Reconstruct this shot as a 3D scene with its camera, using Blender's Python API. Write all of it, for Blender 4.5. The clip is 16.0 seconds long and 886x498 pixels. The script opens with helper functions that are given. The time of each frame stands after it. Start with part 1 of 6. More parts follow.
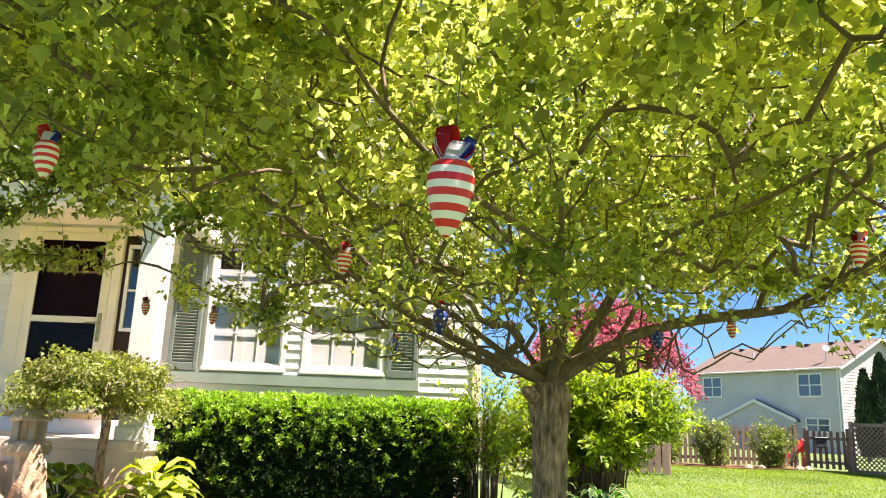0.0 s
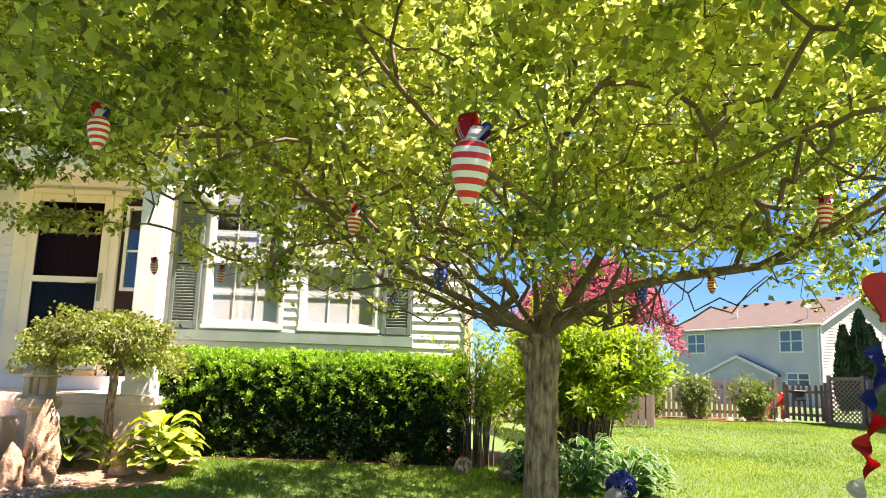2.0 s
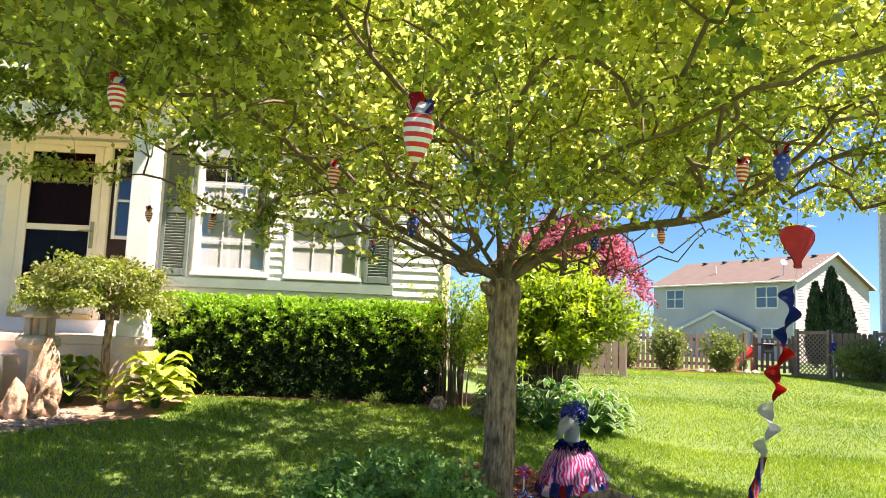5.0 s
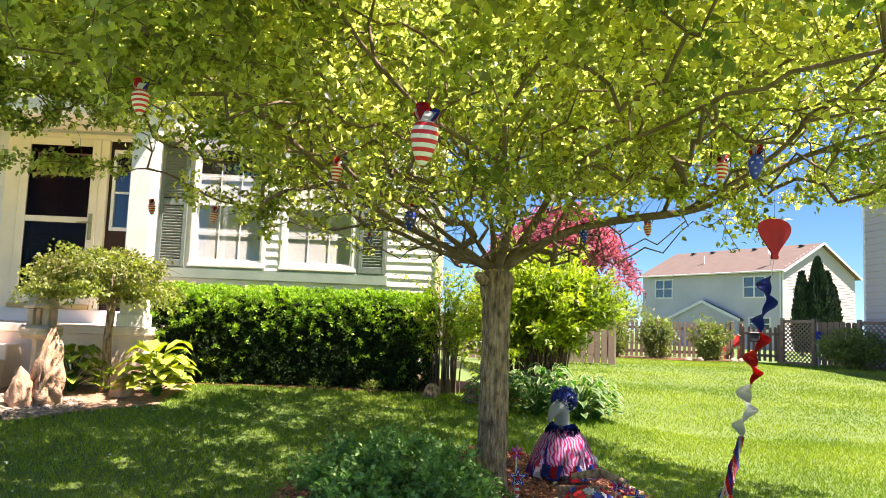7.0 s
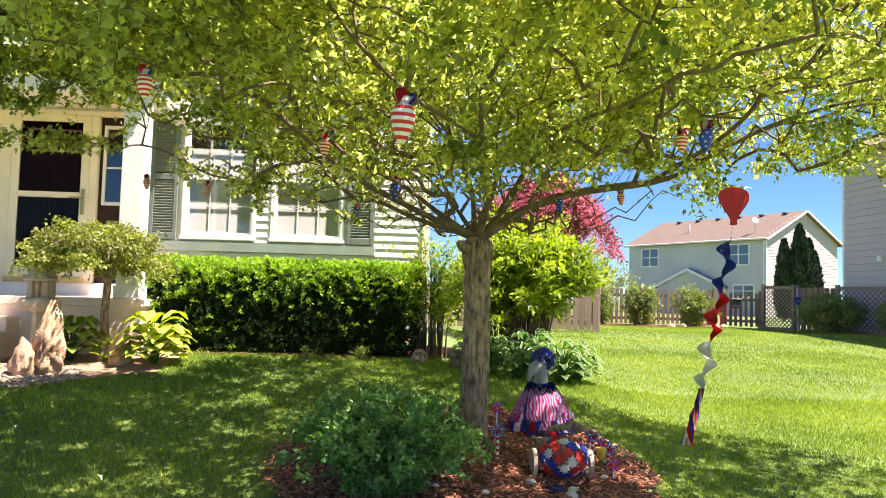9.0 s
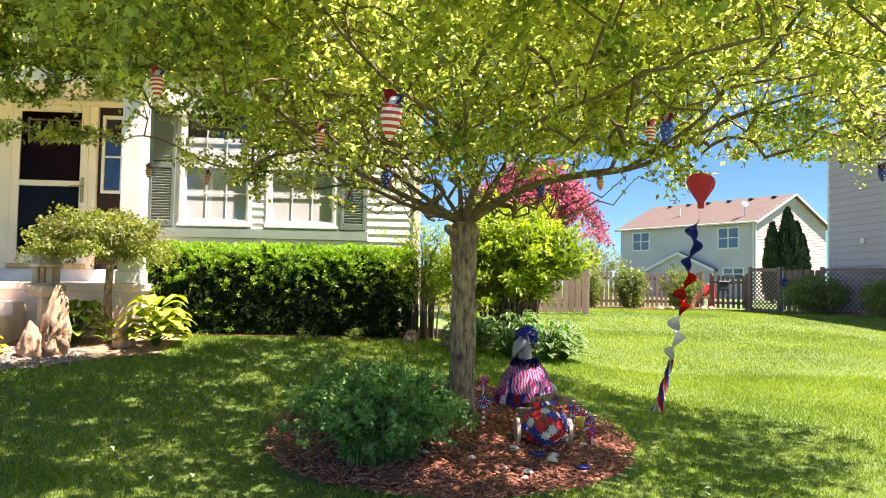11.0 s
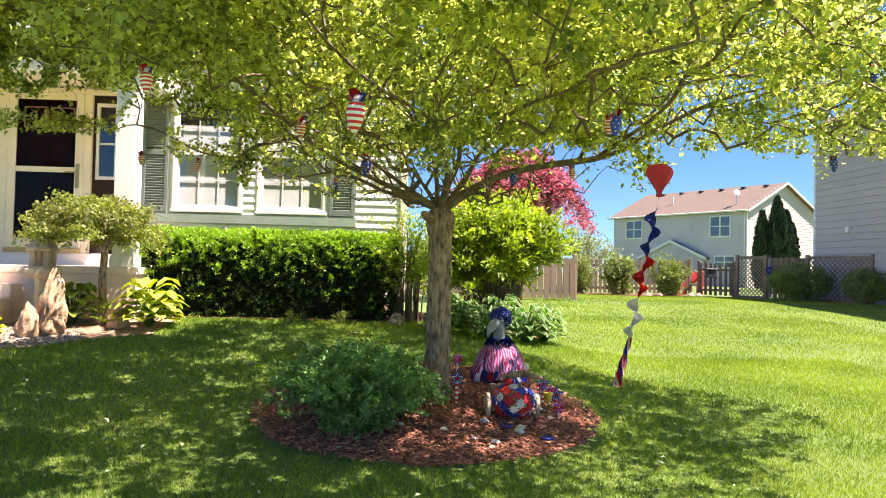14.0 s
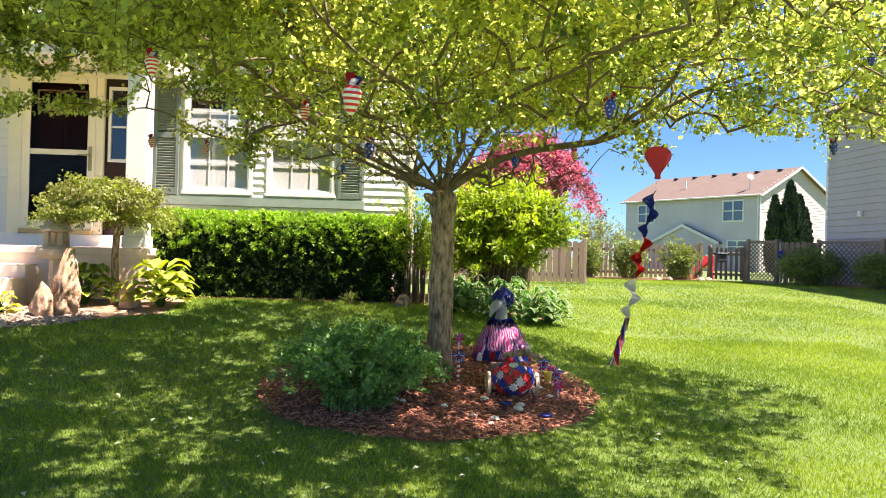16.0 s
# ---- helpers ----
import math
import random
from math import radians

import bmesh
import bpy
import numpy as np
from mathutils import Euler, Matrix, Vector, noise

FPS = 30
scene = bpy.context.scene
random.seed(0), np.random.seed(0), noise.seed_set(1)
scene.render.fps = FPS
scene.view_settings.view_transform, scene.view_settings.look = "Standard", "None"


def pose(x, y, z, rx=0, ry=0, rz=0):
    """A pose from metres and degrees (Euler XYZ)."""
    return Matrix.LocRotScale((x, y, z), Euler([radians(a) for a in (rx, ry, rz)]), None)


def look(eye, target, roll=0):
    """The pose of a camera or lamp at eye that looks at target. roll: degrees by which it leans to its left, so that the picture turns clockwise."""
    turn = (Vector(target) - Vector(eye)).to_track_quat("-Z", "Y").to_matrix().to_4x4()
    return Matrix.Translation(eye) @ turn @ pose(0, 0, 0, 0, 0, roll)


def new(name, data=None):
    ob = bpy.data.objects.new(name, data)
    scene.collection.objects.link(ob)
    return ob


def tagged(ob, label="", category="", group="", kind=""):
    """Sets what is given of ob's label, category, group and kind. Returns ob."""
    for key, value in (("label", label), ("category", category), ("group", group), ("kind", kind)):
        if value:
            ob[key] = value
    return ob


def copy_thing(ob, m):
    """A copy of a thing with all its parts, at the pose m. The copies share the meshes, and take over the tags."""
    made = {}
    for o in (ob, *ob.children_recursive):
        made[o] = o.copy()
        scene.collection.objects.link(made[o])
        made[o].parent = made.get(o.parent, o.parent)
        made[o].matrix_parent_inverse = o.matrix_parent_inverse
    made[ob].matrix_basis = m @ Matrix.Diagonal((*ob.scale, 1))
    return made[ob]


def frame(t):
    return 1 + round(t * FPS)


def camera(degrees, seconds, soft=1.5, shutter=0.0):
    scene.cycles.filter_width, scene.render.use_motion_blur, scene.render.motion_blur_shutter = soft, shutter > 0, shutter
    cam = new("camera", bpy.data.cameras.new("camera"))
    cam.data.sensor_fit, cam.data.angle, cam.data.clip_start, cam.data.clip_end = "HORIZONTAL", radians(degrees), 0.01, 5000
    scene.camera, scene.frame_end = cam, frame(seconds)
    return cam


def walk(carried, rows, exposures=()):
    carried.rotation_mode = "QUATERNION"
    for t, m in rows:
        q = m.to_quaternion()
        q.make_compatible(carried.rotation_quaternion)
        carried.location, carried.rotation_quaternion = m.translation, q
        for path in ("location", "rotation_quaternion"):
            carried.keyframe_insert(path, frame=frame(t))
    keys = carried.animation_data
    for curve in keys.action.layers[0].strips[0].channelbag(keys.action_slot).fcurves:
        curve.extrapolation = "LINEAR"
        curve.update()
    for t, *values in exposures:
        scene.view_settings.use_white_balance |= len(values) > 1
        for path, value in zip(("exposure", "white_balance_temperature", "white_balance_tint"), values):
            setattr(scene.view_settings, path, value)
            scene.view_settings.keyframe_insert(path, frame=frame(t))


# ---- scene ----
cam = camera(60.8, 16.0, soft=1.0)
PATH = [
    (0, (-0.001, 0.004, 1.514), (-0.012, 1.954, 1.96), 2.3),
    (0.5, (-0.028, -0.059, 1.492), (-0.035, 1.897, 1.912), 2.3),
    (1, (-0.065, -0.14, 1.486), (-0.058, 1.824, 1.864), 2.1),
    (1.5, (-0.063, -0.19, 1.475), (-0.048, 1.779, 1.827), 2.0),
    (2, (-0.063, -0.235, 1.47), (-0.037, 1.735, 1.812), 1.9),
    (2.5, (-0.053, -0.28, 1.451), (-0.018, 1.693, 1.78), 1.9),
    (3, (-0.026, -0.35, 1.428), (0.015, 1.624, 1.742), 1.9),
    (3.5, (-0.002, -0.432, 1.411), (0.047, 1.546, 1.706), 2.0),
    (4, (0.011, -0.527, 1.402), (0.068, 1.457, 1.654), 2.1),
    (6.5, (-0.013, -0.798, 1.362), (0.071, 1.189, 1.574), 2.5),
    (7, (-0.034, -0.862, 1.369), (0.062, 1.125, 1.569), 2.2),
    (7.5, (-0.041, -0.942, 1.37), (0.064, 1.047, 1.555), 1.9),
    (8, (-0.04, -1.001, 1.367), (0.075, 0.989, 1.541), 1.6),
    (8.5, (-0.029, -1.07, 1.345), (0.095, 0.92, 1.504), 1.6),
    (9, (-0.015, -1.145, 1.331), (0.114, 0.847, 1.457), 1.5),
    (11.5, (-0.004, -1.531, 1.297), (0.149, 0.462, 1.383), 1.0),
    (12, (-0.009, -1.595, 1.297), (0.151, 0.397, 1.378), 1.0),
    (12.5, (0.008, -1.654, 1.304), (0.169, 0.338, 1.377), 0.9),
    (13, (0.031, -1.681, 1.295), (0.193, 0.311, 1.364), 1.1),
    (13.5, (0.071, -1.731, 1.292), (0.234, 0.261, 1.355), 1.2),
    (14, (0.116, -1.774, 1.273), (0.275, 0.219, 1.328), 1.3),
    (14.5, (0.14, -1.808, 1.267), (0.293, 0.186, 1.315), 1.5),
    (15, (0.164, -1.845, 1.265), (0.307, 0.15, 1.302), 1.5),
    (15.5, (0.179, -1.86, 1.254), (0.314, 0.136, 1.279), 1.6),
    (16, (0.184, -1.878, 1.252), (0.311, 0.118, 1.264), 1.5),
]
walk(cam, [(t, look(eye, target, roll)) for t, eye, target, roll in PATH])

# ---- world and sun ----
SUN_AZ, SUN_EL = radians(-19), radians(61)      # azimuth from +x, towards -y
SUN = Vector((math.cos(SUN_EL) * math.cos(SUN_AZ), math.cos(SUN_EL) * math.sin(SUN_AZ), math.sin(SUN_EL)))
world = bpy.data.worlds.new("sky")
scene.world = world
world.use_nodes = True
wn = world.node_tree
sky = wn.nodes.new("ShaderNodeTexSky")
sky.sky_type, sky.sun_disc = "NISHITA", False
sky.sun_elevation, sky.sun_rotation = SUN_EL, math.pi / 2 - SUN_AZ
sky.air_density, sky.dust_density, sky.ozone_density = 0.8, 0.0, 4.0
tint = wn.nodes.new("ShaderNodeMix")
tint.data_type, tint.blend_type = "RGBA", "MULTIPLY"
tint.inputs[0].default_value, tint.inputs[7].default_value = 1.0, (0.78, 1.0, 1.28, 1)
wn.links.new(sky.outputs[0], tint.inputs[6])
wn.links.new(tint.outputs[2], wn.nodes["Background"].inputs[0])
wn.nodes["Background"].inputs[1].default_value = 0.048
sun = new("sun", bpy.data.lights.new("sun", "SUN"))
sun.data.energy, sun.data.angle, sun.data.color = 6.3, radians(0.6), (1.0, 0.848, 0.785)
sun.matrix_basis = look(SUN * 60, (0, 0, 0))
scene.view_settings.exposure = 1.66

rng = np.random.default_rng(7)


# ---- materials ----
def material(name, color, rough=0.7, vary=0.25, scale=6.0, fine=60.0, bump=0.2, metal=0.0, random=0.0, island=0.0,
             second=None, spec=0.5, translucent=None, share=0.4, stretch=(1, 1, 1)):
    """A surface with variation at two scales, some relief, and shades that differ from piece to piece."""
    m = bpy.data.materials.new(name)
    m.use_nodes = True
    nt = m.node_tree
    n, ln = nt.nodes, nt.links.new
    b = n["Principled BSDF"]
    b.inputs["Roughness"].default_value, b.inputs["Metallic"].default_value = rough, metal
    b.inputs["Specular IOR Level"].default_value = spec
    tc = n.new("ShaderNodeTexCoord")
    mp = n.new("ShaderNodeMapping")
    mp.inputs["Scale"].default_value = stretch
    ln(tc.outputs["Object"], mp.inputs[0])
    big, small = n.new("ShaderNodeTexNoise"), n.new("ShaderNodeTexNoise")
    big.inputs["Scale"].default_value, small.inputs["Scale"].default_value = scale, fine
    big.inputs["Detail"].default_value = 5
    ln(mp.outputs[0], big.inputs[0]), ln(mp.outputs[0], small.inputs[0])
    mix = n.new("ShaderNodeMix")
    mix.data_type = "RGBA"
    c = Vector(color)
    other = Vector(second) if second else c * (1 - vary)
    mix.inputs[6].default_value, mix.inputs[7].default_value = (*other, 1), (*(c * (1 + (0 if second else vary * 0.6))), 1)
    ramp = n.new("ShaderNodeMapRange")
    ramp.inputs[1].default_value, ramp.inputs[2].default_value = 0.32, 0.68
    ln(big.outputs[0], ramp.inputs[0]), ln(ramp.outputs[0], mix.inputs[0])
    hsv = n.new("ShaderNodeHueSaturation")
    ln(mix.outputs[2], hsv.inputs["Color"])
    val = n.new("ShaderNodeMapRange")
    val.inputs[3].default_value, val.inputs[4].default_value = 1 - vary * 0.5, 1 + vary * 0.5
    ln(small.outputs[0], val.inputs[0])
    last = val.outputs[0]
    for amount, kind, socket in ((random, "ShaderNodeObjectInfo", "Random"), (island, "ShaderNodeNewGeometry", "Random Per Island")):
        if amount:
            src = n.new(kind)
            r = n.new("ShaderNodeMapRange")
            r.inputs[3].default_value, r.inputs[4].default_value = 1 - amount, 1 + amount
            ln(src.outputs[socket], r.inputs[0])
            mul = n.new("ShaderNodeMath")
            mul.operation = "MULTIPLY"
            ln(last, mul.inputs[0]), ln(r.outputs[0], mul.inputs[1])
            last = mul.outputs[0]
    ln(last, hsv.inputs["Value"])
    ln(hsv.outputs[0], b.inputs["Base Color"])
    if bump:
        bp = n.new("ShaderNodeBump")
        bp.inputs["Strength"].default_value, bp.inputs["Distance"].default_value = bump, 0.01
        ln(small.outputs[0], bp.inputs["Height"]), ln(bp.outputs[0], b.inputs["Normal"])
    if translucent:
        tr = n.new("ShaderNodeBsdfTranslucent")
        tint = n.new("ShaderNodeMix")
        tint.data_type, tint.blend_type = "RGBA", "MULTIPLY"
        tint.inputs[0].default_value = 1
        tint.inputs[7].default_value = (*translucent, 1)
        ratio = n.new("ShaderNodeVectorMath")
        ratio.operation = "SCALE"
        ratio.inputs["Scale"].default_value = 1.0 / max(c)
        ln(hsv.outputs[0], ratio.inputs[0])
        ln(ratio.outputs[0], tint.inputs[6]), ln(tint.outputs[2], tr.inputs[0])
        sh = n.new("ShaderNodeMixShader")
        sh.inputs[0].default_value = share
        ln(b.outputs[0], sh.inputs[1]), ln(tr.outputs[0], sh.inputs[2])
        ln(sh.outputs[0], n["Material Output"].inputs[0])
    return m


def pane_glass(name, tint, alpha):
    """Window glass: mostly clear, with a mirror's share that grows at a slant."""
    m = bpy.data.materials.new(name)
    m.use_nodes = True
    n, ln = m.node_tree.nodes, m.node_tree.links.new
    n.remove(n["Principled BSDF"])
    tr, gl, fr, sh = (n.new("ShaderNode" + k) for k in ("BsdfTransparent", "BsdfGlossy", "Fresnel", "MixShader"))
    tr.inputs[0].default_value = (*tint, 1)
    gl.inputs["Roughness"].default_value = 0.02
    fr.inputs[0].default_value = alpha
    ln(fr.outputs[0], sh.inputs[0]), ln(tr.outputs[0], sh.inputs[1]), ln(gl.outputs[0], sh.inputs[2])
    ln(sh.outputs[0], n["Material Output"].inputs[0])
    return m


def striped(name, color_a, color_b, period, axis=2, rough=0.6):
    """Painted bands along one axis of the object."""
    m = material(name, color_a, rough, 0.08, 20, 90, 0.15)
    n, ln = m.node_tree.nodes, m.node_tree.links.new
    tc, sep, a, mix = n.new("ShaderNodeTexCoord"), n.new("ShaderNodeSeparateXYZ"), n.new("ShaderNodeMath"), n.new("ShaderNodeMix")
    mix.data_type = "RGBA"
    ln(tc.outputs["Object"], sep.inputs[0])
    a.operation = "PINGPONG"
    a.inputs[1].default_value = period
    ln(sep.outputs[axis], a.inputs[0])
    g = n.new("ShaderNodeMath")
    g.operation, g.inputs[1].default_value = "GREATER_THAN", period * 0.5
    ln(a.outputs[0], g.inputs[0]), ln(g.outputs[0], mix.inputs[0])
    mix.inputs[6].default_value, mix.inputs[7].default_value = (*color_a, 1), (*color_b, 1)
    ln(mix.outputs[2], n["Principled BSDF"].inputs["Base Color"])
    return m


def swirled(name, color_a, color_b, centre, count, twist):
    """Stripes that run up a round skirt, bent by its folds."""
    m = material(name, color_a, 0.65, 0.08, 20, 90, 0.15)
    n, ln = m.node_tree.nodes, m.node_tree.links.new

    def sums(op, a, b):
        q = n.new("ShaderNodeMath")
        q.operation = op
        for i, v in enumerate((a, b)):
            if isinstance(v, (int, float)):
                q.inputs[i].default_value = v
            else:
                ln(v, q.inputs[i])
        return q.outputs[0]
    tc, mp, sep, bend, mix = (n.new("ShaderNode" + k) for k in ("TexCoord", "Mapping", "SeparateXYZ", "TexNoise", "Mix"))
    mp.inputs["Location"].default_value = [-v for v in centre]
    bend.inputs["Scale"].default_value = 7.0
    ln(tc.outputs["Object"], mp.inputs[0]), ln(mp.outputs[0], sep.inputs[0]), ln(mp.outputs[0], bend.inputs[0])
    ang = sums("ARCTAN2", sep.outputs[1], sep.outputs[0])
    wave = sums("ADD", sums("MULTIPLY", ang, count), sums("ADD", sums("MULTIPLY", sep.outputs[2], twist), sums("MULTIPLY", bend.outputs[0], 44.0)))
    mix.data_type = "RGBA"
    ln(sums("GREATER_THAN", sums("SINE", wave, 0.0), 0.0), mix.inputs[0])
    mix.inputs[6].default_value, mix.inputs[7].default_value = (*color_a, 1), (*color_b, 1)
    ln(mix.outputs[2], n["Principled BSDF"].inputs["Base Color"])
    return m


LEAF = material("tree_leaf", (0.195, 0.212, 0.10), 0.25, 0.35, 1.2, 40, 0.15, island=0.55, second=(0.06, 0.09, 0.036), translucent=(1.0, 0.94, 0.40), share=0.71, spec=1.0)
BARK = material("tree_bark", (0.50, 0.345, 0.23), 0.9, 0.7, 34, 90, 1.0, second=(0.10, 0.062, 0.042), stretch=(1, 1, 0.36))
# limb bark darkened to carry the shade under the leaves
LIMB_SHADED = material("shaded_limb_bark", (0.21, 0.15, 0.105), 0.9, 0.5, 12, 70, 0.8, second=(0.11, 0.078, 0.056))
TWIG = material("twig_bark", (0.16, 0.11, 0.075), 0.85, 0.4, 8, 60, 0.5)
SOIL = material("lawn_ground", (0.12, 0.17, 0.034), 0.9, 0.3, 0.9, 60, 0.7, second=(0.085, 0.135, 0.026))
GRASS = material("grass_blade", (0.275, 0.335, 0.06), 0.65, 0.3, 0.7, 30, 0, spec=0.06, island=0.20, second=(0.13, 0.20, 0.036), translucent=(0.66, 0.76, 0.10), share=0.30)
# yew greens with sun on new growth and shade on old painted in
YEW_SUNLIT = material("sunlit_yew_leaf", (0.34, 0.50, 0.05), 0.45, 0.3, 2.5, 40, 0.1, island=0.45, second=(0.19, 0.32, 0.04), translucent=(0.75, 0.85, 0.09), share=0.3)
YEW_OLD_SHADED = material("shaded_yew_old_leaf", (0.022, 0.042, 0.010), 0.8, 0.4, 3, 40, 0.1, island=0.4, spec=0.15)
YEW_CORE_SHADE = material("hedge_inside_shade", (0.012, 0.02, 0.008), 0.95, 0.5, 8, 40, 0.6)
BUSH = material("bush_leaf", (0.30, 0.37, 0.038), 0.45, 0.3, 1.5, 40, 0.1, island=0.4, second=(0.145, 0.205, 0.026), translucent=(0.80, 0.86, 0.12), share=0.4)
SHRUB = material("shrub_leaf", (0.24, 0.30, 0.07), 0.5, 0.3, 2, 40, 0.1, island=0.4, second=(0.13, 0.16, 0.05), translucent=(0.5, 0.56, 0.14), share=0.3)
TOPIARY = material("weeping_leaf", (0.24, 0.29, 0.06), 0.5, 0.3, 3, 40, 0.1, island=0.45, second=(0.15, 0.16, 0.045), translucent=(0.6, 0.62, 0.13), share=0.35)
MAPLE = material("maple_leaf", (0.34, 0.13, 0.165), 0.5, 0.3, 1.5, 40, 0.1, island=0.45, second=(0.16, 0.06, 0.085), translucent=(0.72, 0.36, 0.44), share=0.45)
CATMINT = material("catmint_leaf", (0.24, 0.36, 0.12), 0.6, 0.3, 4, 40, 0.1, island=0.4, second=(0.13, 0.23, 0.075), translucent=(0.42, 0.62, 0.16), share=0.3)
ARBOR = material("arborvitae_leaf", (0.028, 0.06, 0.025), 0.6, 0.4, 2, 20, 0.2, island=0.4)
PALE = material("far_tree_leaf", (0.22, 0.25, 0.11), 0.6, 0.3, 1, 20, 0.1, island=0.4, translucent=(0.35, 0.4, 0.15), share=0.3)
HOSTA_L = material("light_green_hosta", (0.27, 0.36, 0.06), 0.45, 0.25, 8, 70, 0.35, second=(0.13, 0.22, 0.035), translucent=(0.5, 0.6, 0.09), share=0.3)
HOSTA_Y = material("golden_hosta", (0.70, 0.70, 0.10), 0.45, 0.2, 8, 70, 0.35, island=0.15, second=(0.50, 0.56, 0.07), translucent=(0.7, 0.75, 0.08), share=0.3)
HOSTA_G = material("green_hosta", (0.06, 0.13, 0.03), 0.6, 0.25, 8, 70, 0.35, island=0.2, translucent=(0.2, 0.4, 0.06), share=0.25)
HOSTA_E = material("cream_leaf_edge", (0.46, 0.52, 0.24), 0.6, 0.2, 8, 70, 0.2, island=0.15, translucent=(0.6, 0.65, 0.3), share=0.25)
MULCH = material("red_mulch", (0.28, 0.105, 0.06), 0.9, 0.45, 14, 90, 0.9, second=(0.12, 0.045, 0.028))
CHIP = material("mulch_chip", (0.40, 0.165, 0.10), 0.85, 0.35, 20, 90, 0.3, island=0.55)
TAN_MULCH = material("tan_mulch", (0.42, 0.27, 0.17), 0.9, 0.45, 30, 90, 0.9, second=(0.22, 0.13, 0.08))
SIDING = material("white_siding", (0.77, 0.72, 0.70), 0.5, 0.06, 1.5, 160, 0.06, random=0.02)
TRIM = material("white_trim", (0.86, 0.815, 0.785), 0.45, 0.06, 3, 120, 0.05)
CREAM = material("cream_casing", (0.90, 0.79, 0.60), 0.5, 0.07, 3, 120, 0.05)
OAK = material("oak_sill", (0.55, 0.40, 0.17), 0.55, 0.25, 8, 60, 0.2, stretch=(0.2, 2, 2))
GREEN = material("grey_green_paint", (0.29, 0.34, 0.29), 0.5, 0.1, 4, 120, 0.06)
SHUTTER = material("grey_green_shutter", (0.17, 0.20, 0.175), 0.5, 0.12, 4, 120, 0.06)
CONCRETE = material("concrete", (0.85, 0.68, 0.56), 0.85, 0.18, 2.5, 120, 0.35)
STONE = material("sandstone", (0.60, 0.38, 0.25), 0.9, 0.4, 9, 60, 0.9, second=(0.45, 0.27, 0.15))
LANTERN = material("cast_stone", (0.54, 0.42, 0.32), 0.9, 0.25, 8, 110, 0.6)
PEBBLE = material("river_pebble", (0.46, 0.34, 0.25), 0.85, 0.25, 10, 60, 0.3, random=0.3, island=0.4)
PALE_STONE = material("pale_stone", (0.66, 0.60, 0.55), 0.85, 0.2, 14, 70, 0.3)
FALLEN = material("fallen_leaf", (0.50, 0.56, 0.36), 0.6, 0.2, 20, 70, 0.1, island=0.25)
DARKDOOR = material("dark_door", (0.038, 0.021, 0.018), 0.65, 0.2, 4, 60, 0.05, spec=0.2)
ROOM_SHADE = material("painted_room_shade", (0.05, 0.045, 0.04), 0.9, 0.2, 2, 40, 0)
BLIND = material("pale_blind", (0.84, 0.79, 0.77), 0.8, 0.06, 3, 90, 0.05)
ROOF = material("brown_shingle", (0.165, 0.122, 0.098), 0.9, 0.25, 1.2, 9, 0.6, second=(0.14, 0.10, 0.082), stretch=(1, 1, 6))
# back house siding twice: shade painted as grey, sunlight as beige
SHADED_GREY = material("shaded_grey_siding", (0.585, 0.54, 0.575), 0.6, 0.08, 0.7, 40, 0.06)
SUNLIT_BEIGE = material("sunlit_beige_siding", (0.55, 0.48, 0.42), 0.6, 0.08, 0.7, 40, 0.06, random=0.03)
TAUPE_SIDING = material("taupe_siding", (0.50, 0.445, 0.45), 0.6, 0.08, 0.7, 40, 0.06, random=0.03)
FENCE = material("weathered_fence", (0.22, 0.16, 0.12), 0.9, 0.3, 4, 70, 0.5, random=0.22, stretch=(1, 1, 0.2))
LATTICE = material("grey_lattice", (0.25, 0.19, 0.15), 0.9, 0.25, 5, 70, 0.3, random=0.12)
METAL = material("brushed_metal", (0.55, 0.54, 0.52), 0.35, 0.1, 20, 90, 0.05, metal=1.0)
BRASS = material("dull_brass", (0.42, 0.33, 0.16), 0.4, 0.15, 20, 90, 0.05, metal=1.0)
STEEL_DARK = material("dark_steel", (0.05, 0.05, 0.055), 0.5, 0.2, 20, 90, 0.1)
RED = material("red_cloth", (0.62, 0.022, 0.03), 0.55, 0.15, 9, 200, 0.15, translucent=(0.75, 0.05, 0.05), share=0.2)
BALLOON = material("dark_red_cloth", (0.42, 0.010, 0.028), 0.7, 0.15, 9, 200, 0.15)
WHITE = material("white_cloth", (0.80, 0.79, 0.80), 0.6, 0.06, 9, 200, 0.1, translucent=(0.92, 0.92, 0.98), share=0.6)
BLUE = material("blue_cloth", (0.035, 0.06, 0.42), 0.55, 0.15, 9, 200, 0.15, translucent=(0.06, 0.09, 0.5), share=0.15)
NAVY = material("navy_cloth", (0.018, 0.022, 0.17), 0.6, 0.2, 9, 200, 0.15)
PURPLE = material("magenta_plastic", (0.46, 0.05, 0.30), 0.3, 0.1, 9, 100, 0.05)
YELLOW = material("yellow_plastic", (0.70, 0.48, 0.05), 0.4, 0.1, 9, 100, 0.05)
TEAL = material("teal_glass", (0.02, 0.42, 0.52), 0.2, 0.1, 9, 100, 0.05)
EGG_BLUE = material("blue_egg_paint", (0.025, 0.05, 0.40), 0.38, 0.12, 14, 120, 0.12)
EGG_STRIPE = striped("striped_egg_paint", (0.80, 0.76, 0.70), (0.62, 0.018, 0.022), 0.0145, rough=0.4)
STICK_STRIPE = striped("striped_stick", (0.8, 0.78, 0.76), (0.58, 0.03, 0.04), 0.018)
DRESS = swirled("flag_cloth_stripe", (0.66, 0.50, 0.78), (0.60, 0.03, 0.17), (1.09, 4.36, 0.0), 42, 34.0)
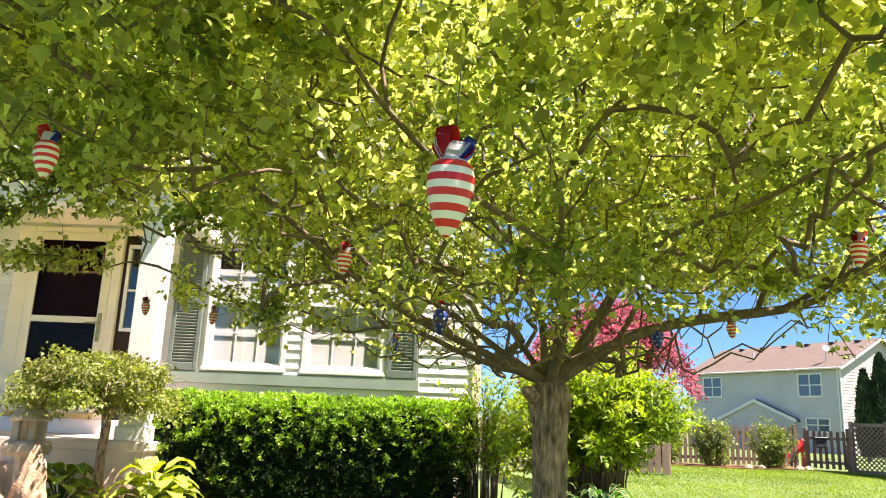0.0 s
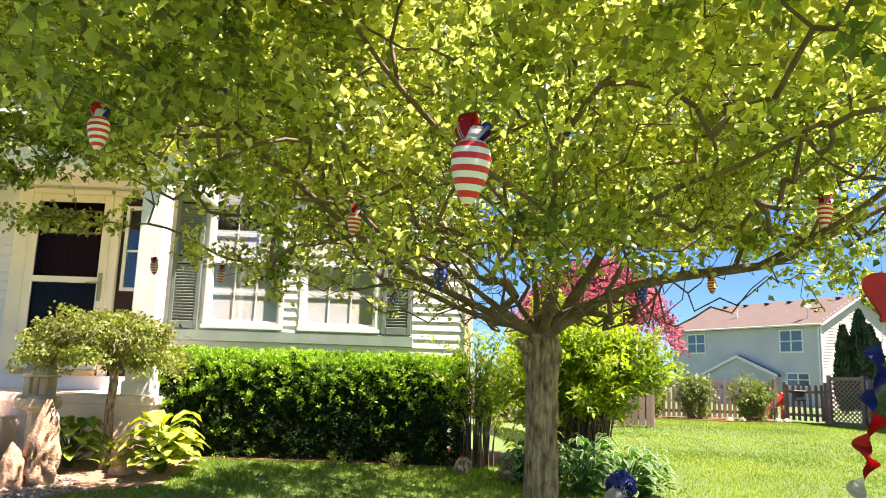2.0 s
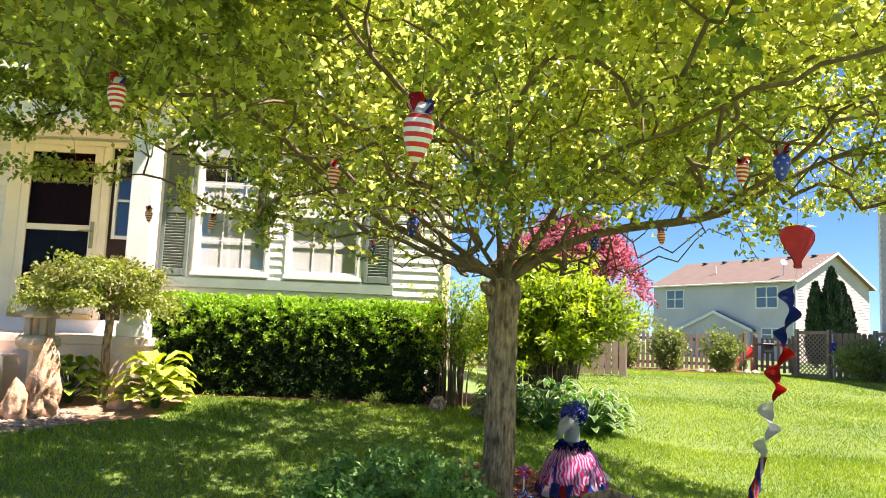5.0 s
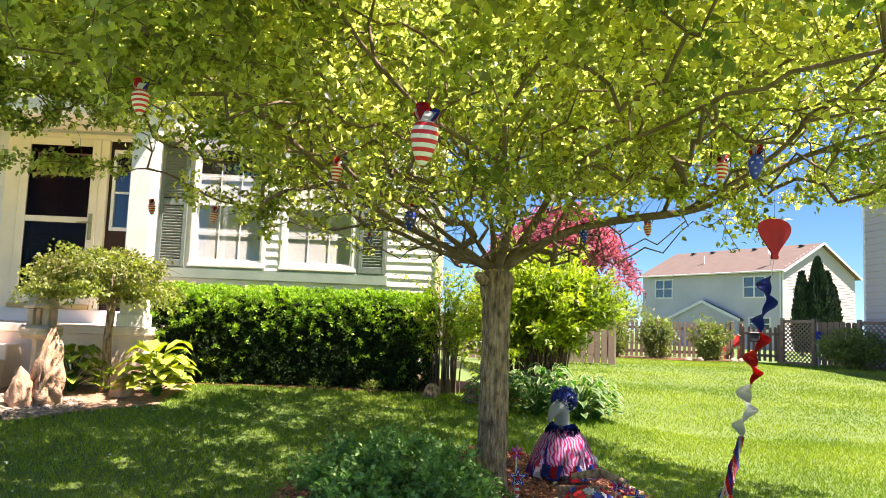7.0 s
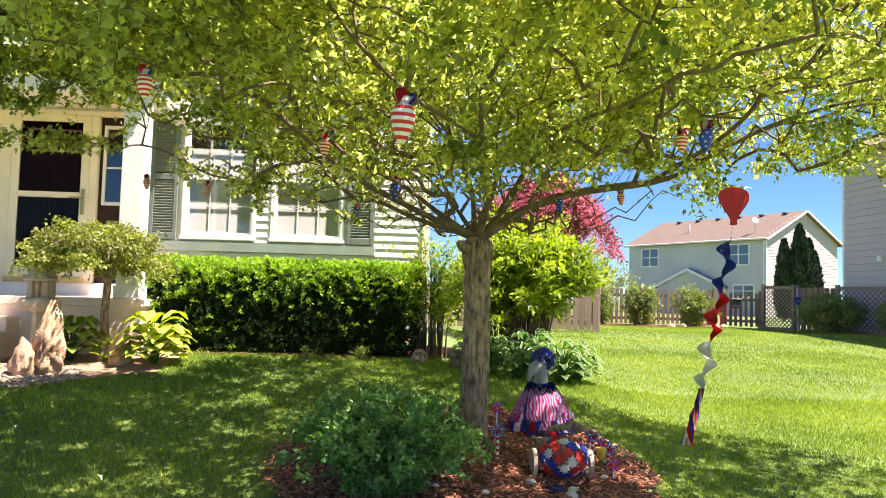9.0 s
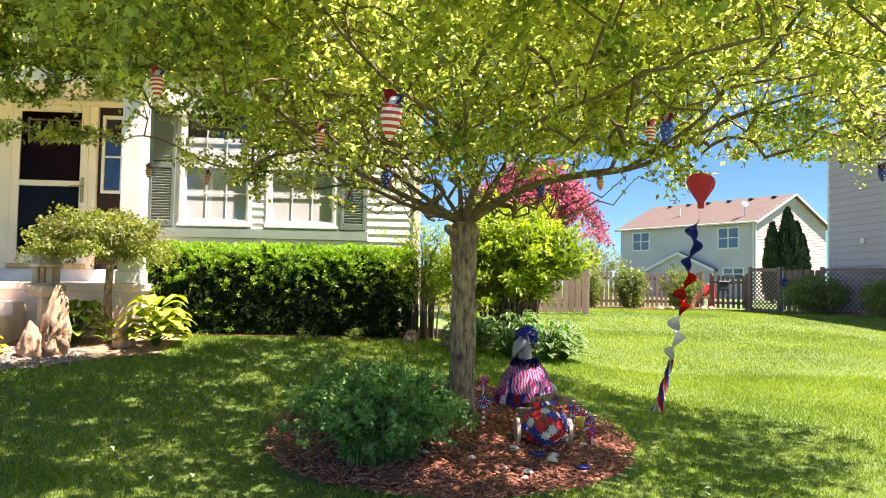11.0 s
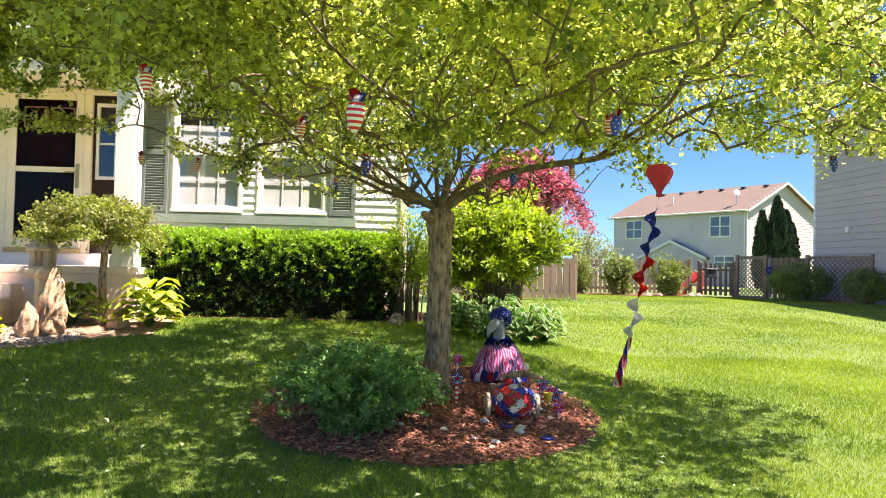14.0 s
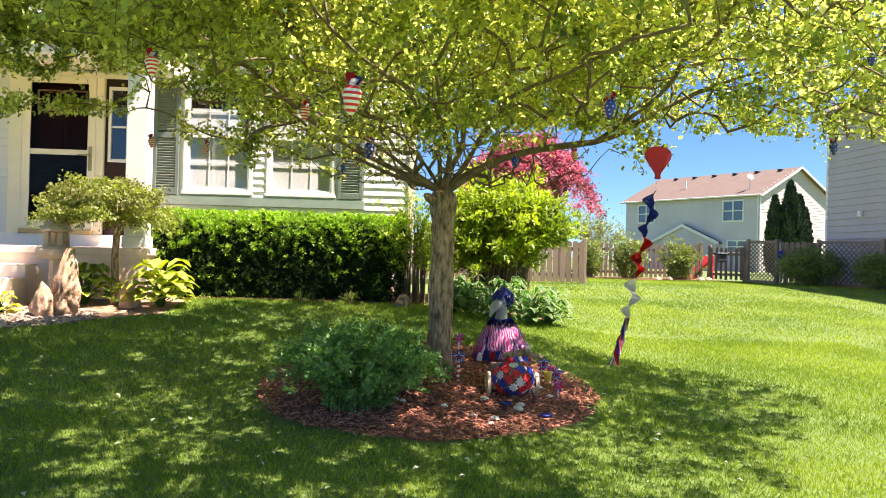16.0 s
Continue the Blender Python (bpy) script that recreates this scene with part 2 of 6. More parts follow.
GOOSE = material("cast_goose", (0.30, 0.295, 0.30), 0.8, 0.12, 9, 120, 0.35)
GLASS = pane_glass("window_glass", (0.92, 0.95, 0.95), 1.7)
DOOR_GLASS = pane_glass("storm_door_glass", (0.75, 0.62, 0.58), 1.12)
LOW_GLASS = pane_glass("low_storm_glass", (0.62, 0.57, 0.54), 1.2)


# ---- mesh helpers ----
def thing(name, at, label, category, group="", kind=""):
    ob = new(name)
    ob.empty_display_size = 0.05
    ob.location = at
    return tagged(ob, label, category, group, kind)


def place(ob, parent):
    ob.parent = parent
    if parent is not None:
        ob.matrix_parent_inverse = parent.matrix_basis.inverted() if parent.parent is None else Matrix()
    return ob


def part(name, bm, mat, parent=None, label="", smooth=False):
    me = bpy.data.meshes.new(name)
    bm.normal_update()
    bm.to_mesh(me)
    bm.free()
    return mesh_part(name, me, mat, parent, label, smooth)


def mesh_part(name, me, mat, parent=None, label="", smooth=False):
    if not me.materials:
        for m in (mat if isinstance(mat, (list, tuple)) else [mat]):
            me.materials.append(m)
    if smooth:
        me.polygons.foreach_set("use_smooth", [True] * len(me.polygons))
    ob = new(name, me)
    place(ob, parent)
    if label:
        tagged(ob, label)
    return ob


def piece(name, me, m, parent):
    """One more object on a mesh that alike pieces share, at pose m."""
    ob = new(name, me)
    place(ob, parent)
    ob.matrix_basis = m
    return ob


def array_mesh(name, V, F):
    """A mesh from arrays of corners and of faces that all have the same number of corners."""
    V, F = np.asarray(V, dtype=np.float32), np.asarray(F, dtype=np.int32)
    me = bpy.data.meshes.new(name)
    k = F.shape[1]
    me.vertices.add(len(V)), me.loops.add(F.size), me.polygons.add(len(F))
    me.vertices.foreach_set("co", V.ravel())
    me.loops.foreach_set("vertex_index", F.ravel())
    me.polygons.foreach_set("loop_start", np.arange(0, F.size, k, dtype=np.int32))
    me.update(calc_edges=True)
    return me


def box(bm, lo, hi, bevel=0.0, m=None):
    lo, hi = Vector(lo), Vector(hi)
    r = bmesh.ops.create_cube(bm, size=1.0, matrix=Matrix.Translation((lo + hi) / 2) @ Matrix.Diagonal((*(hi - lo), 1)))
    if bevel:
        es = list({e for v in r["verts"] for e in v.link_edges})
        out = bmesh.ops.bevel(bm, geom=es, offset=bevel, segments=1, affect="EDGES", profile=0.7)
        vs = out["verts"]
    else:
        vs = r["verts"]
    if m is not None:
        bmesh.ops.transform(bm, matrix=m, verts=list(set(vs)))
    return bm


def boxed(*args, **kw):
    return box(bmesh.new(), *args, **kw)


def box_mesh(name, size, bevel, mat):
    bm = boxed([-s / 2 for s in size], [s / 2 for s in size], bevel=bevel)
    me = bpy.data.meshes.new(name)
    bm.normal_update(), bm.to_mesh(me), bm.free()
    me.materials.append(mat)
    return me


def lathe(profile, n=20, bm=None, at=(0, 0, 0)):
    """Turns (radius, height) rows round the z axis."""
    bm = bm or bmesh.new()
    rings = []
    for r, z in profile:
        rings.append([bm.verts.new((at[0] + r * math.cos(a), at[1] + r * math.sin(a), at[2] + z)) for a in (2 * math.pi * i / n for i in range(n))])
    for a, b in zip(rings, rings[1:]):
        for i in range(n):
            bm.faces.new((a[i], a[(i + 1) % n], b[(i + 1) % n], b[i]))
    bm.faces.new(rings[0][::-1]), bm.faces.new(rings[-1])
    return bm


def tube(points, radii, n=8, bm=None):
    """A tapering tube along points."""
    bm = bm or bmesh.new()
    pts = [Vector(p) for p in points]
    rings, side = [], Vector((1, 0.13, 0.07))
    for i, p in enumerate(pts):
        d = (pts[min(i + 1, len(pts) - 1)] - pts[max(i - 1, 0)]).normalized()
        side = (side - d * side.dot(d)).normalized()
        up = d.cross(side)
        rings.append([bm.verts.new(p + radii[i] * (side * math.cos(a) + up * math.sin(a))) for a in (2 * math.pi * k / n for k in range(n))])
    for a, b in zip(rings, rings[1:]):
        for k in range(n):
            bm.faces.new((a[k], a[(k + 1) % n], b[(k + 1) % n], b[k]))
    bm.faces.new(rings[0][::-1]), bm.faces.new(rings[-1])
    return bm


def tubes_mesh(name, A, B, RA, RB, n=4):
    """Many short tapered tubes from points A to points B, in one mesh."""
    D = B - A
    D /= np.linalg.norm(D, axis=1, keepdims=True) + 1e-9
    ref = np.where(np.abs(D[:, 2:3]) < 0.9, np.array([[0, 0, 1.0]]), np.array([[1.0, 0, 0]]))
    S = np.cross(D, ref)
    S /= np.linalg.norm(S, axis=1, keepdims=True)
    U = np.cross(D, S)
    ang = np.arange(n) * 2 * np.pi / n
    c, s = np.cos(ang)[None, :, None], np.sin(ang)[None, :, None]
    ring = S[:, None] * c + U[:, None] * s
    V = np.concatenate([A[:, None] + ring * RA[:, None, None], B[:, None] + ring * RB[:, None, None]], 1)
    k = np.arange(n)
    q = np.stack([k, (k + 1) % n, n + (k + 1) % n, n + k], 1)
    F = (q[None] + (np.arange(len(A)) * 2 * n)[:, None, None]).reshape(-1, 4)
    return array_mesh(name, V.reshape(-1, 3), F)


def unit(a):
    return a / (np.linalg.norm(a, axis=-1, keepdims=True) + 1e-9)


def leaves_mesh(name, P, D, N, L, W, fold=0.25, tip=0.12):
    """Folded pointed leaves: at P, along D, facing N, of length L and width W. Four triangles each."""
    D = unit(D)
    S = unit(np.cross(D, N))
    N = np.cross(S, D)
    L, W = np.asarray(L)[:, None], np.asarray(W)[:, None]
    a = P
    b1 = P + D * L * 0.42 + S * W * 0.5 + N * W * fold
    b2 = P + D * L * 0.42 - S * W * 0.5 + N * W * fold
    mid = P + D * L * 0.5
    t = P + D * L - N * L * tip
    V = np.stack([a, b1, mid, b2, t], 1).reshape(-1, 3)
    q = np.array([[0, 2, 1], [0, 3, 2], [1, 2, 4], [2, 3, 4]])
    F = (q[None] + (np.arange(len(P)) * 5)[:, None, None]).reshape(-1, 3)
    return array_mesh(name, V, F)


def random_dirs(n, up=0.0):
    d = rng.normal(size=(n, 3))
    d = unit(d)
    d[:, 2] += up
    return unit(d)


def bump_noise(P, scale, seed=0.0):
    """Smooth noise of arrays of places, about -1 to 1."""
    x, y, z = (P * scale).T
    return (np.sin(x * 1.7 + seed + 1.3 * np.sin(y * 1.1 + seed)) + np.sin(y * 1.9 - seed * 2 + 1.2 * np.sin(z * 1.3)) + np.sin(z * 2.1 + seed * 3 + 1.1 * np.sin(x * 0.9))) / 3


def waves(P, scale, seed):
    """Uneven swell from a dozen waves in chance directions."""
    g = np.random.default_rng(seed)
    k = unit(g.normal(size=(12, 3))) * scale * g.uniform(0.6, 1.5, (12, 1))
    return np.sin(P @ k.T + g.uniform(0, 6.3, 12)).sum(1) / 3.0


# ---- ground ----
BED = (0.47, 3.97, 1.28)


def step(x, a, b):
    t = np.clip((x - a) / (b - a), 0, 1)
    return t * t * (3 - 2 * t)


def ground_z(x, y):
    x, y = np.asarray(x, dtype=float), np.asarray(y, dtype=float)
    slope = -0.02 + 0.032 * np.clip(y, -4, 9) + 0.037 * np.clip(y - 9, 0, 8.5)
    bank = 0.40 * step(y, 2.6, 7.8) * step(-x, -3.6, -0.2)
    mound = 0.18 * np.exp(-((x - BED[0]) ** 2 + (y - BED[1]) ** 2) / 1.0)
    ripple = 0.012 * np.sin(x * 1.3 + 0.6 * y) * np.sin(y * 1.1 - 0.4 * x)
    return slope + bank * (1 - step(y, 12, 18)) + mound + ripple


def gz(x, y):
    return float(ground_z(x, y))


def grid_axis(lo, hi, fine_lo, fine_hi, fine, n_far):
    near = np.arange(fine_lo, fine_hi + 1e-6, fine)
    left = fine_lo - np.geomspace(0.4, fine_lo - lo, n_far)
    right = fine_hi + np.geomspace(0.4, hi - fine_hi, n_far)
    return np.concatenate([left[::-1], near, right])


gx, gy = grid_axis(-900, 900, -8, 16, 0.2, 14), grid_axis(-900, 1500, -6, 26, 0.2, 14)
GX, GY = np.meshgrid(gx, gy)
gv = np.stack([GX, GY, ground_z(GX, GY)], -1).reshape(-1, 3)
nx = len(gx)
ii, jj = np.meshgrid(np.arange(nx - 1), np.arange(len(gy) - 1))
k0 = (jj * nx + ii).ravel()
lawn = mesh_part("ground", array_mesh("ground", gv, np.stack([k0, k0 + 1, k0 + nx + 1, k0 + nx], 1)), SOIL, smooth=True)
tagged(lawn, "mown green lawn rising gently towards the house", "lawn", kind="structure")


def grass():
    P = []
    for x0, x1, y0, y1, per in ((-4.5, 4.5, 0.6, 3.4, 5600), (-5.5, 6, 3.4, 7.6, 3300), (6, 8.5, 4.5, 7.6, 900), (0.4, 2.5, 7.6, 8.0, 1600), (1.0, 2.5, 8.0, 13, 620), (2.5, 9, 7.6, 13, 1100), (9, 13.6, 7.6, 13, 420), (2, 13.6, 13, 22, 520)):
        n = int((x1 - x0) * (y1 - y0) * per)
        P.append(np.stack([rng.uniform(x0, x1, n), rng.uniform(y0, y1, n)], 1))
    P = np.concatenate(P)
    r = np.hypot(P[:, 0] - BED[0], P[:, 1] - BED[1])
    keep = (r > BED[2] + 0.05 * np.sin(7 * np.arctan2(P[:, 1] - BED[1], P[:, 0] - BED[0]))) & ~((P[:, 0] < -2.26) & (P[:, 1] > 5.75 + 0.5 * (P[:, 0] + 3.6)))
    keep &= np.abs(P[:, 0] - 0.18) < (P[:, 1] + 3.2) * 0.68 + 0.4
    P = P[keep]
    n = len(P)
    far = np.clip((P[:, 1] - 3) / 12, 0, 1)
    h = rng.uniform(0.018, 0.042, n) * (1 + 0.25 * bump_noise(np.column_stack([P, P[:, 0] * 0]), 2.0))
    w = rng.uniform(0.003, 0.0055, n) * (1 + 2.1 * far)
    B = np.column_stack([P, ground_z(P[:, 0], P[:, 1]) - 0.006])
    a = rng.uniform(0, 2 * np.pi, n)
    S = np.column_stack([np.cos(a), np.sin(a), a * 0])
    bend = np.column_stack([rng.normal(0, 0.45, n), rng.normal(0, 0.45, n), np.ones(n)])
    T = B + bend * h[:, None]
    V = np.stack([B - S * w[:, None], B + S * w[:, None], T], 1).reshape(-1, 3)
    ob = mesh_part("grass", array_mesh("grass", V, np.arange(3 * n).reshape(-1, 3)), GRASS)
    tagged(ob, "short green lawn grass, partly in tree shade", "grass", kind="stuff")


grass()


def mulch_bed():
    n, rings = 72, 12
    V, F = [], []
    for i in range(rings + 1):
        for k in range(n):
            a = 2 * math.pi * k / n
            r = BED[2] * i / rings * (1 + (0.03 * math.sin(7 * a) + 0.015 * math.sin(19 * a + 1.0)) * i / rings)
            x, y = BED[0] + r * math.cos(a), BED[1] + r * math.sin(a)
            V.append((x, y, gz(x, y) + (0.02 if i < rings else -0.03) + 0.008 * math.sin(31 * x) * math.cos(27 * y)))
    for i in range(rings):
        for k in range(n):
            F.append((i * n + k, i * n + (k + 1) % n, (i + 1) * n + (k + 1) % n, (i + 1) * n + k))
    ob = mesh_part("mulch_bed", array_mesh("mulch_bed", V, F), MULCH)
    tagged(ob, "round bed of red bark mulch under the tree", "mulch", kind="structure")
    m = 10500
    a, r = rng.uniform(0, 2 * np.pi, m), BED[2] * 1.01 * np.sqrt(rng.uniform(0, 1, m))
    x, y = BED[0] + r * np.cos(a), BED[1] + r * np.sin(a)
    C = np.column_stack([x, y, ground_z(x, y) + 0.024 + rng.uniform(0, 0.016, m)])
    d = random_dirs(m)
    d[:, 2] *= 0.25
    d = unit(d)
    s = unit(np.cross(d, np.array([[0, 0, 1.0]])))
    up = np.cross(s, d)
    l, w, t = rng.uniform(0.006, 0.026, m), rng.uniform(0.002, 0.006, m), rng.uniform(0.0015, 0.0035, m)
    cor = np.array([[sx, sy, sz] for sz in (-1, 1) for sy in (-1, 1) for sx in (-1, 1)], float)
    V = C[:, None] + cor[None, :, 0:1] * (d * l[:, None])[:, None] + cor[None, :, 1:2] * (s * w[:, None])[:, None] + cor[None, :, 2:3] * (up * t[:, None])[:, None]
    q = np.array([[0, 1, 3, 2], [4, 6, 7, 5], [0, 4, 5, 1], [2, 3, 7, 6], [0, 2, 6, 4], [1, 5, 7, 3]])
    F = (q[None] + (np.arange(m) * 8)[:, None, None]).reshape(-1, 4)
    ob = mesh_part("mulch_chips", array_mesh("mulch_chips", V.reshape(-1, 3), F), CHIP)
    tagged(ob, "loose red bark chips on the tree bed", "mulch", kind="stuff")


mulch_bed()

# ---- the ornamental tree ----
CROTCH = Vector((0.54, 3.87, 1.72))
# where the painted eggs hang, and their tilt
RED_EGGS = [(0.0, 1.1, 1.845, 5), (-0.97, 1.72, 2.085, -4), (-0.404, 2.916, 2.105, 3), (-1.505, 4.9, 2.11, 6), (-2.065, 5.18, 2.19, -3), (1.42, 2.54, 2.13, 4), (1.665, 4.37, 2.09, -5)]
BLUE_EGGS = [(-0.02, 3.607, 1.98, 6), (1.076, 3.81, 1.955, -4), (-0.38, 6.0, 2.09, 3), (1.23, 1.80, 1.985, 4), (3.33, 3.39, 2.08, -3), (-2.44, 3.2, 2.48, 5), (3.09, 2.6, 2.52, 2)]


def underside(x, y):
    """Height of the crown's airy underside: it rises towards the house, and most on the porch side."""
    far = y + 1.15
    slope = np.interp((x - 0.1) / far, (-0.36, -0.31, -0.21, -0.07, 0.0, 0.12, 0.3), (0.245, 0.215, 0.185, 0.172, 0.165, 0.190, 0.190))
    return 1.28 + slope * far


def in_sprig(P):
    """The low leafy sprig that hangs before the porch door."""
    return (((P - np.array([[-2.45, 4.5, 2.38]])) / np.array([[0.42, 0.26, 0.10]])) ** 2).sum(1) < 1.0


def crown_targets(n):
    out = []
    while len(out) < n:
        x, y = rng.uniform(-4.1, 5.0), rng.uniform(0.2, 7.3)
        u = (x - 0.5) / (4.3 if x < 0.5 else 4.5)
        v = (y - 3.6) / (3.3 if y < 3.6 else 2.85 + 0.85 * float(step(x, -0.8, 0.2)))
        r = math.hypot(u, v)
        edge = 0.94 + 0.07 * math.sin(5 * math.atan2(v, u) + 1.0)
        if r > edge:
            continue
        low = 1.98 + 0.28 * r + 0.10 * math.sin(2.1 * x + 1.0) * math.sin(1.8 * y)
        if r < 0.22:
            low += 0.15
        low += 0.70 * float(step(-x, 1.2, 2.4)) * (1 - float(step(y, 3.9, 4.9)))
        top = 2.45 + 1.75 * math.sqrt(max(0.0, 1 - r * r)) + 0.12 * math.sin(3 * x + 2 * y) + 0.5 * float(step(y, 4.6, 6.2) * step(x, -0.8, 0.2))
        z = low + (top - low) * rng.beta(1.0, 1.15)
        if z < underside(x, y) and rng.uniform() < (0.92 if x > 1.1 else 0.6):
            continue
        out.append((x, y, z))
    return np.array(out)


def tree_skeleton():
    # end, lift, the limb it forks from, and how far along that limb
    ends = [((3.6, 3.0, 2.72), 0.25, None, 0), ((-1.95, 5.0, 2.36), 0.05, None, 0), ((-2.7, 3.2, 2.95), 0.30, None, 0), ((0.3, 0.85, 2.5), 0.55, None, 0),
            ((0.9, 6.2, 2.85), 0.45, None, 0), ((-1.7, 2.3, 2.75), 0.35, None, 0), ((2.0, 2.2, 2.8), 0.35, None, 0), ((-0.8, 5.6, 3.1), 0.35, None, 0), ((0.25, 3.5, 4.0), 0.15, None, 0), ((1.9, 4.1, 3.6), 0.40, None, 0),
            ((1.9, 4.75, 2.80), 0.15, 0, 0.20), ((2.2, 1.3, 2.62), 0.2, 0, 0.30), ((-1.2, 1.4, 2.62), 0.2, 3, 0.30), ((-0.9, 4.4, 3.6), 0.2, 8, 0.25),
            ((-1.3, 6.0, 2.8), 0.2, 1, 0.30), ((2.8, 5.2, 2.9), 0.2, 9, 0.35), ((0.9, 2.4, 3.4), 0.2, 8, 0.20), ((-2.2, 2.0, 2.9), 0.1, 2, 0.45),
            ((-2.9, 5.1, 2.55), 0.1, 1, 0.55), ((3.9, 4.2, 2.8), 0.1, 0, 0.50), ((1.1, 1.2, 2.8), 0.15, 3, 0.4)]
    pos, par, runs = [np.array(CROTCH)], [-1], []
    for e, lift, limb, frac in ends:
        e = np.array(e)
        last = 0 if limb is None else runs[limb][int(frac * len(runs[limb]))]
        start = pos[last]
        if limb is None:
            start = start + np.append(0.045 * (e - start)[:2] / np.linalg.norm((e - start)[:2]), rng.uniform(-0.07, 0.05))
        L = np.linalg.norm(e - start)
        n = max(6, int(L / 0.10))
        wob = rng.uniform(0, 6, 4)
        run = []
        for i in range(1, n + 1):
            t = i / n
            p = start + (e - start) * t
            p = p + L * min(1, 3 * t) * min(1, 4 * (1 - t) + 0.2) * np.array([0.05 * math.sin(5 * t + wob[0]) + 0.016 * math.sin(17 * t + wob[2]), 0.05 * math.sin(6 * t + wob[1]) + 0.016 * math.sin(19 * t + wob[3]), 0.022 * math.sin(13 * t + wob[1])])
            p = p + np.array([0, 0, lift * math.sin(math.pi * t) * 0.55])
            pos.append(p), par.append(last)
            last = len(pos) - 1
            run.append(last)
        runs.append(run)
    main = len(pos)
    T = crown_targets(5100)
    inner = random_dirs(1300)
    inner[:, 2] = np.abs(inner[:, 2]) * 0.75 + 0.10
    inner = np.array(CROTCH) + unit(inner) * rng.uniform(0.35, 1.7, (1300, 1))
    sprig = np.array([[-2.45, 4.5, 2.38]]) + np.random.default_rng(3).normal(size=(20, 3)) * np.array([[0.24, 0.12, 0.04]])
    T = np.concatenate([T, inner, sprig])
    T = T[np.argsort(np.linalg.norm(T - np.array(CROTCH), axis=1))]
    cap = main + len(T) * 8
    X = np.zeros((cap, 3))
    X[:main] = pos
    R0 = np.linalg.norm(X - np.array(CROTCH), axis=1)
    cnt, tips = main, []
    for p in T:
        rp = np.linalg.norm(p - np.array(CROTCH))
        d = np.linalg.norm(X[1:cnt] - p, axis=1) + 0.9 * np.maximum(0, R0[1:cnt] - rp + 0.06)
        j = 1 + int(np.argmin(d))
        s = X[j].copy()
        L = np.linalg.norm(p - s)
        mid = (s + p) / 2
        if L < 0.05 or (L > 0.45 and mid[0] > 0.6 and mid[2] < underside(mid[0], mid[1]) - 0.05):
            continue
        n = min(7, max(1, int(L / 0.11)))
        bow = rng.normal(0, 0.06, 3) * L
        bow[2] += 0.10 * L
        last = j
        for i in range(1, n + 1):
            t = i / n
            X[cnt] = s + (p - s) * t + bow * math.sin(math.pi * t)
            R0[cnt] = np.linalg.norm(X[cnt] - np.array(CROTCH))
            par.append(last)
            last = cnt
            cnt += 1
        tips.append(last)
    X = X[:cnt]
    par = np.array(par)
    flow = np.zeros(cnt)
    flow[tips] = 1.0
    for i in range(cnt - 1, 0, -1):
        flow[i] = max(flow[i], 0.6)
        flow[par[i]] += flow[i]
    rad = 0.00112 * np.power(flow, 0.45)
    rad = np.clip(rad, 0.0013, 0.034)
    rad[1:main] *= 1 + 0.75 * np.exp(-np.linalg.norm(X[1:main] - np.array(CROTCH), axis=1) / 0.16)
    return X, par, rad, main


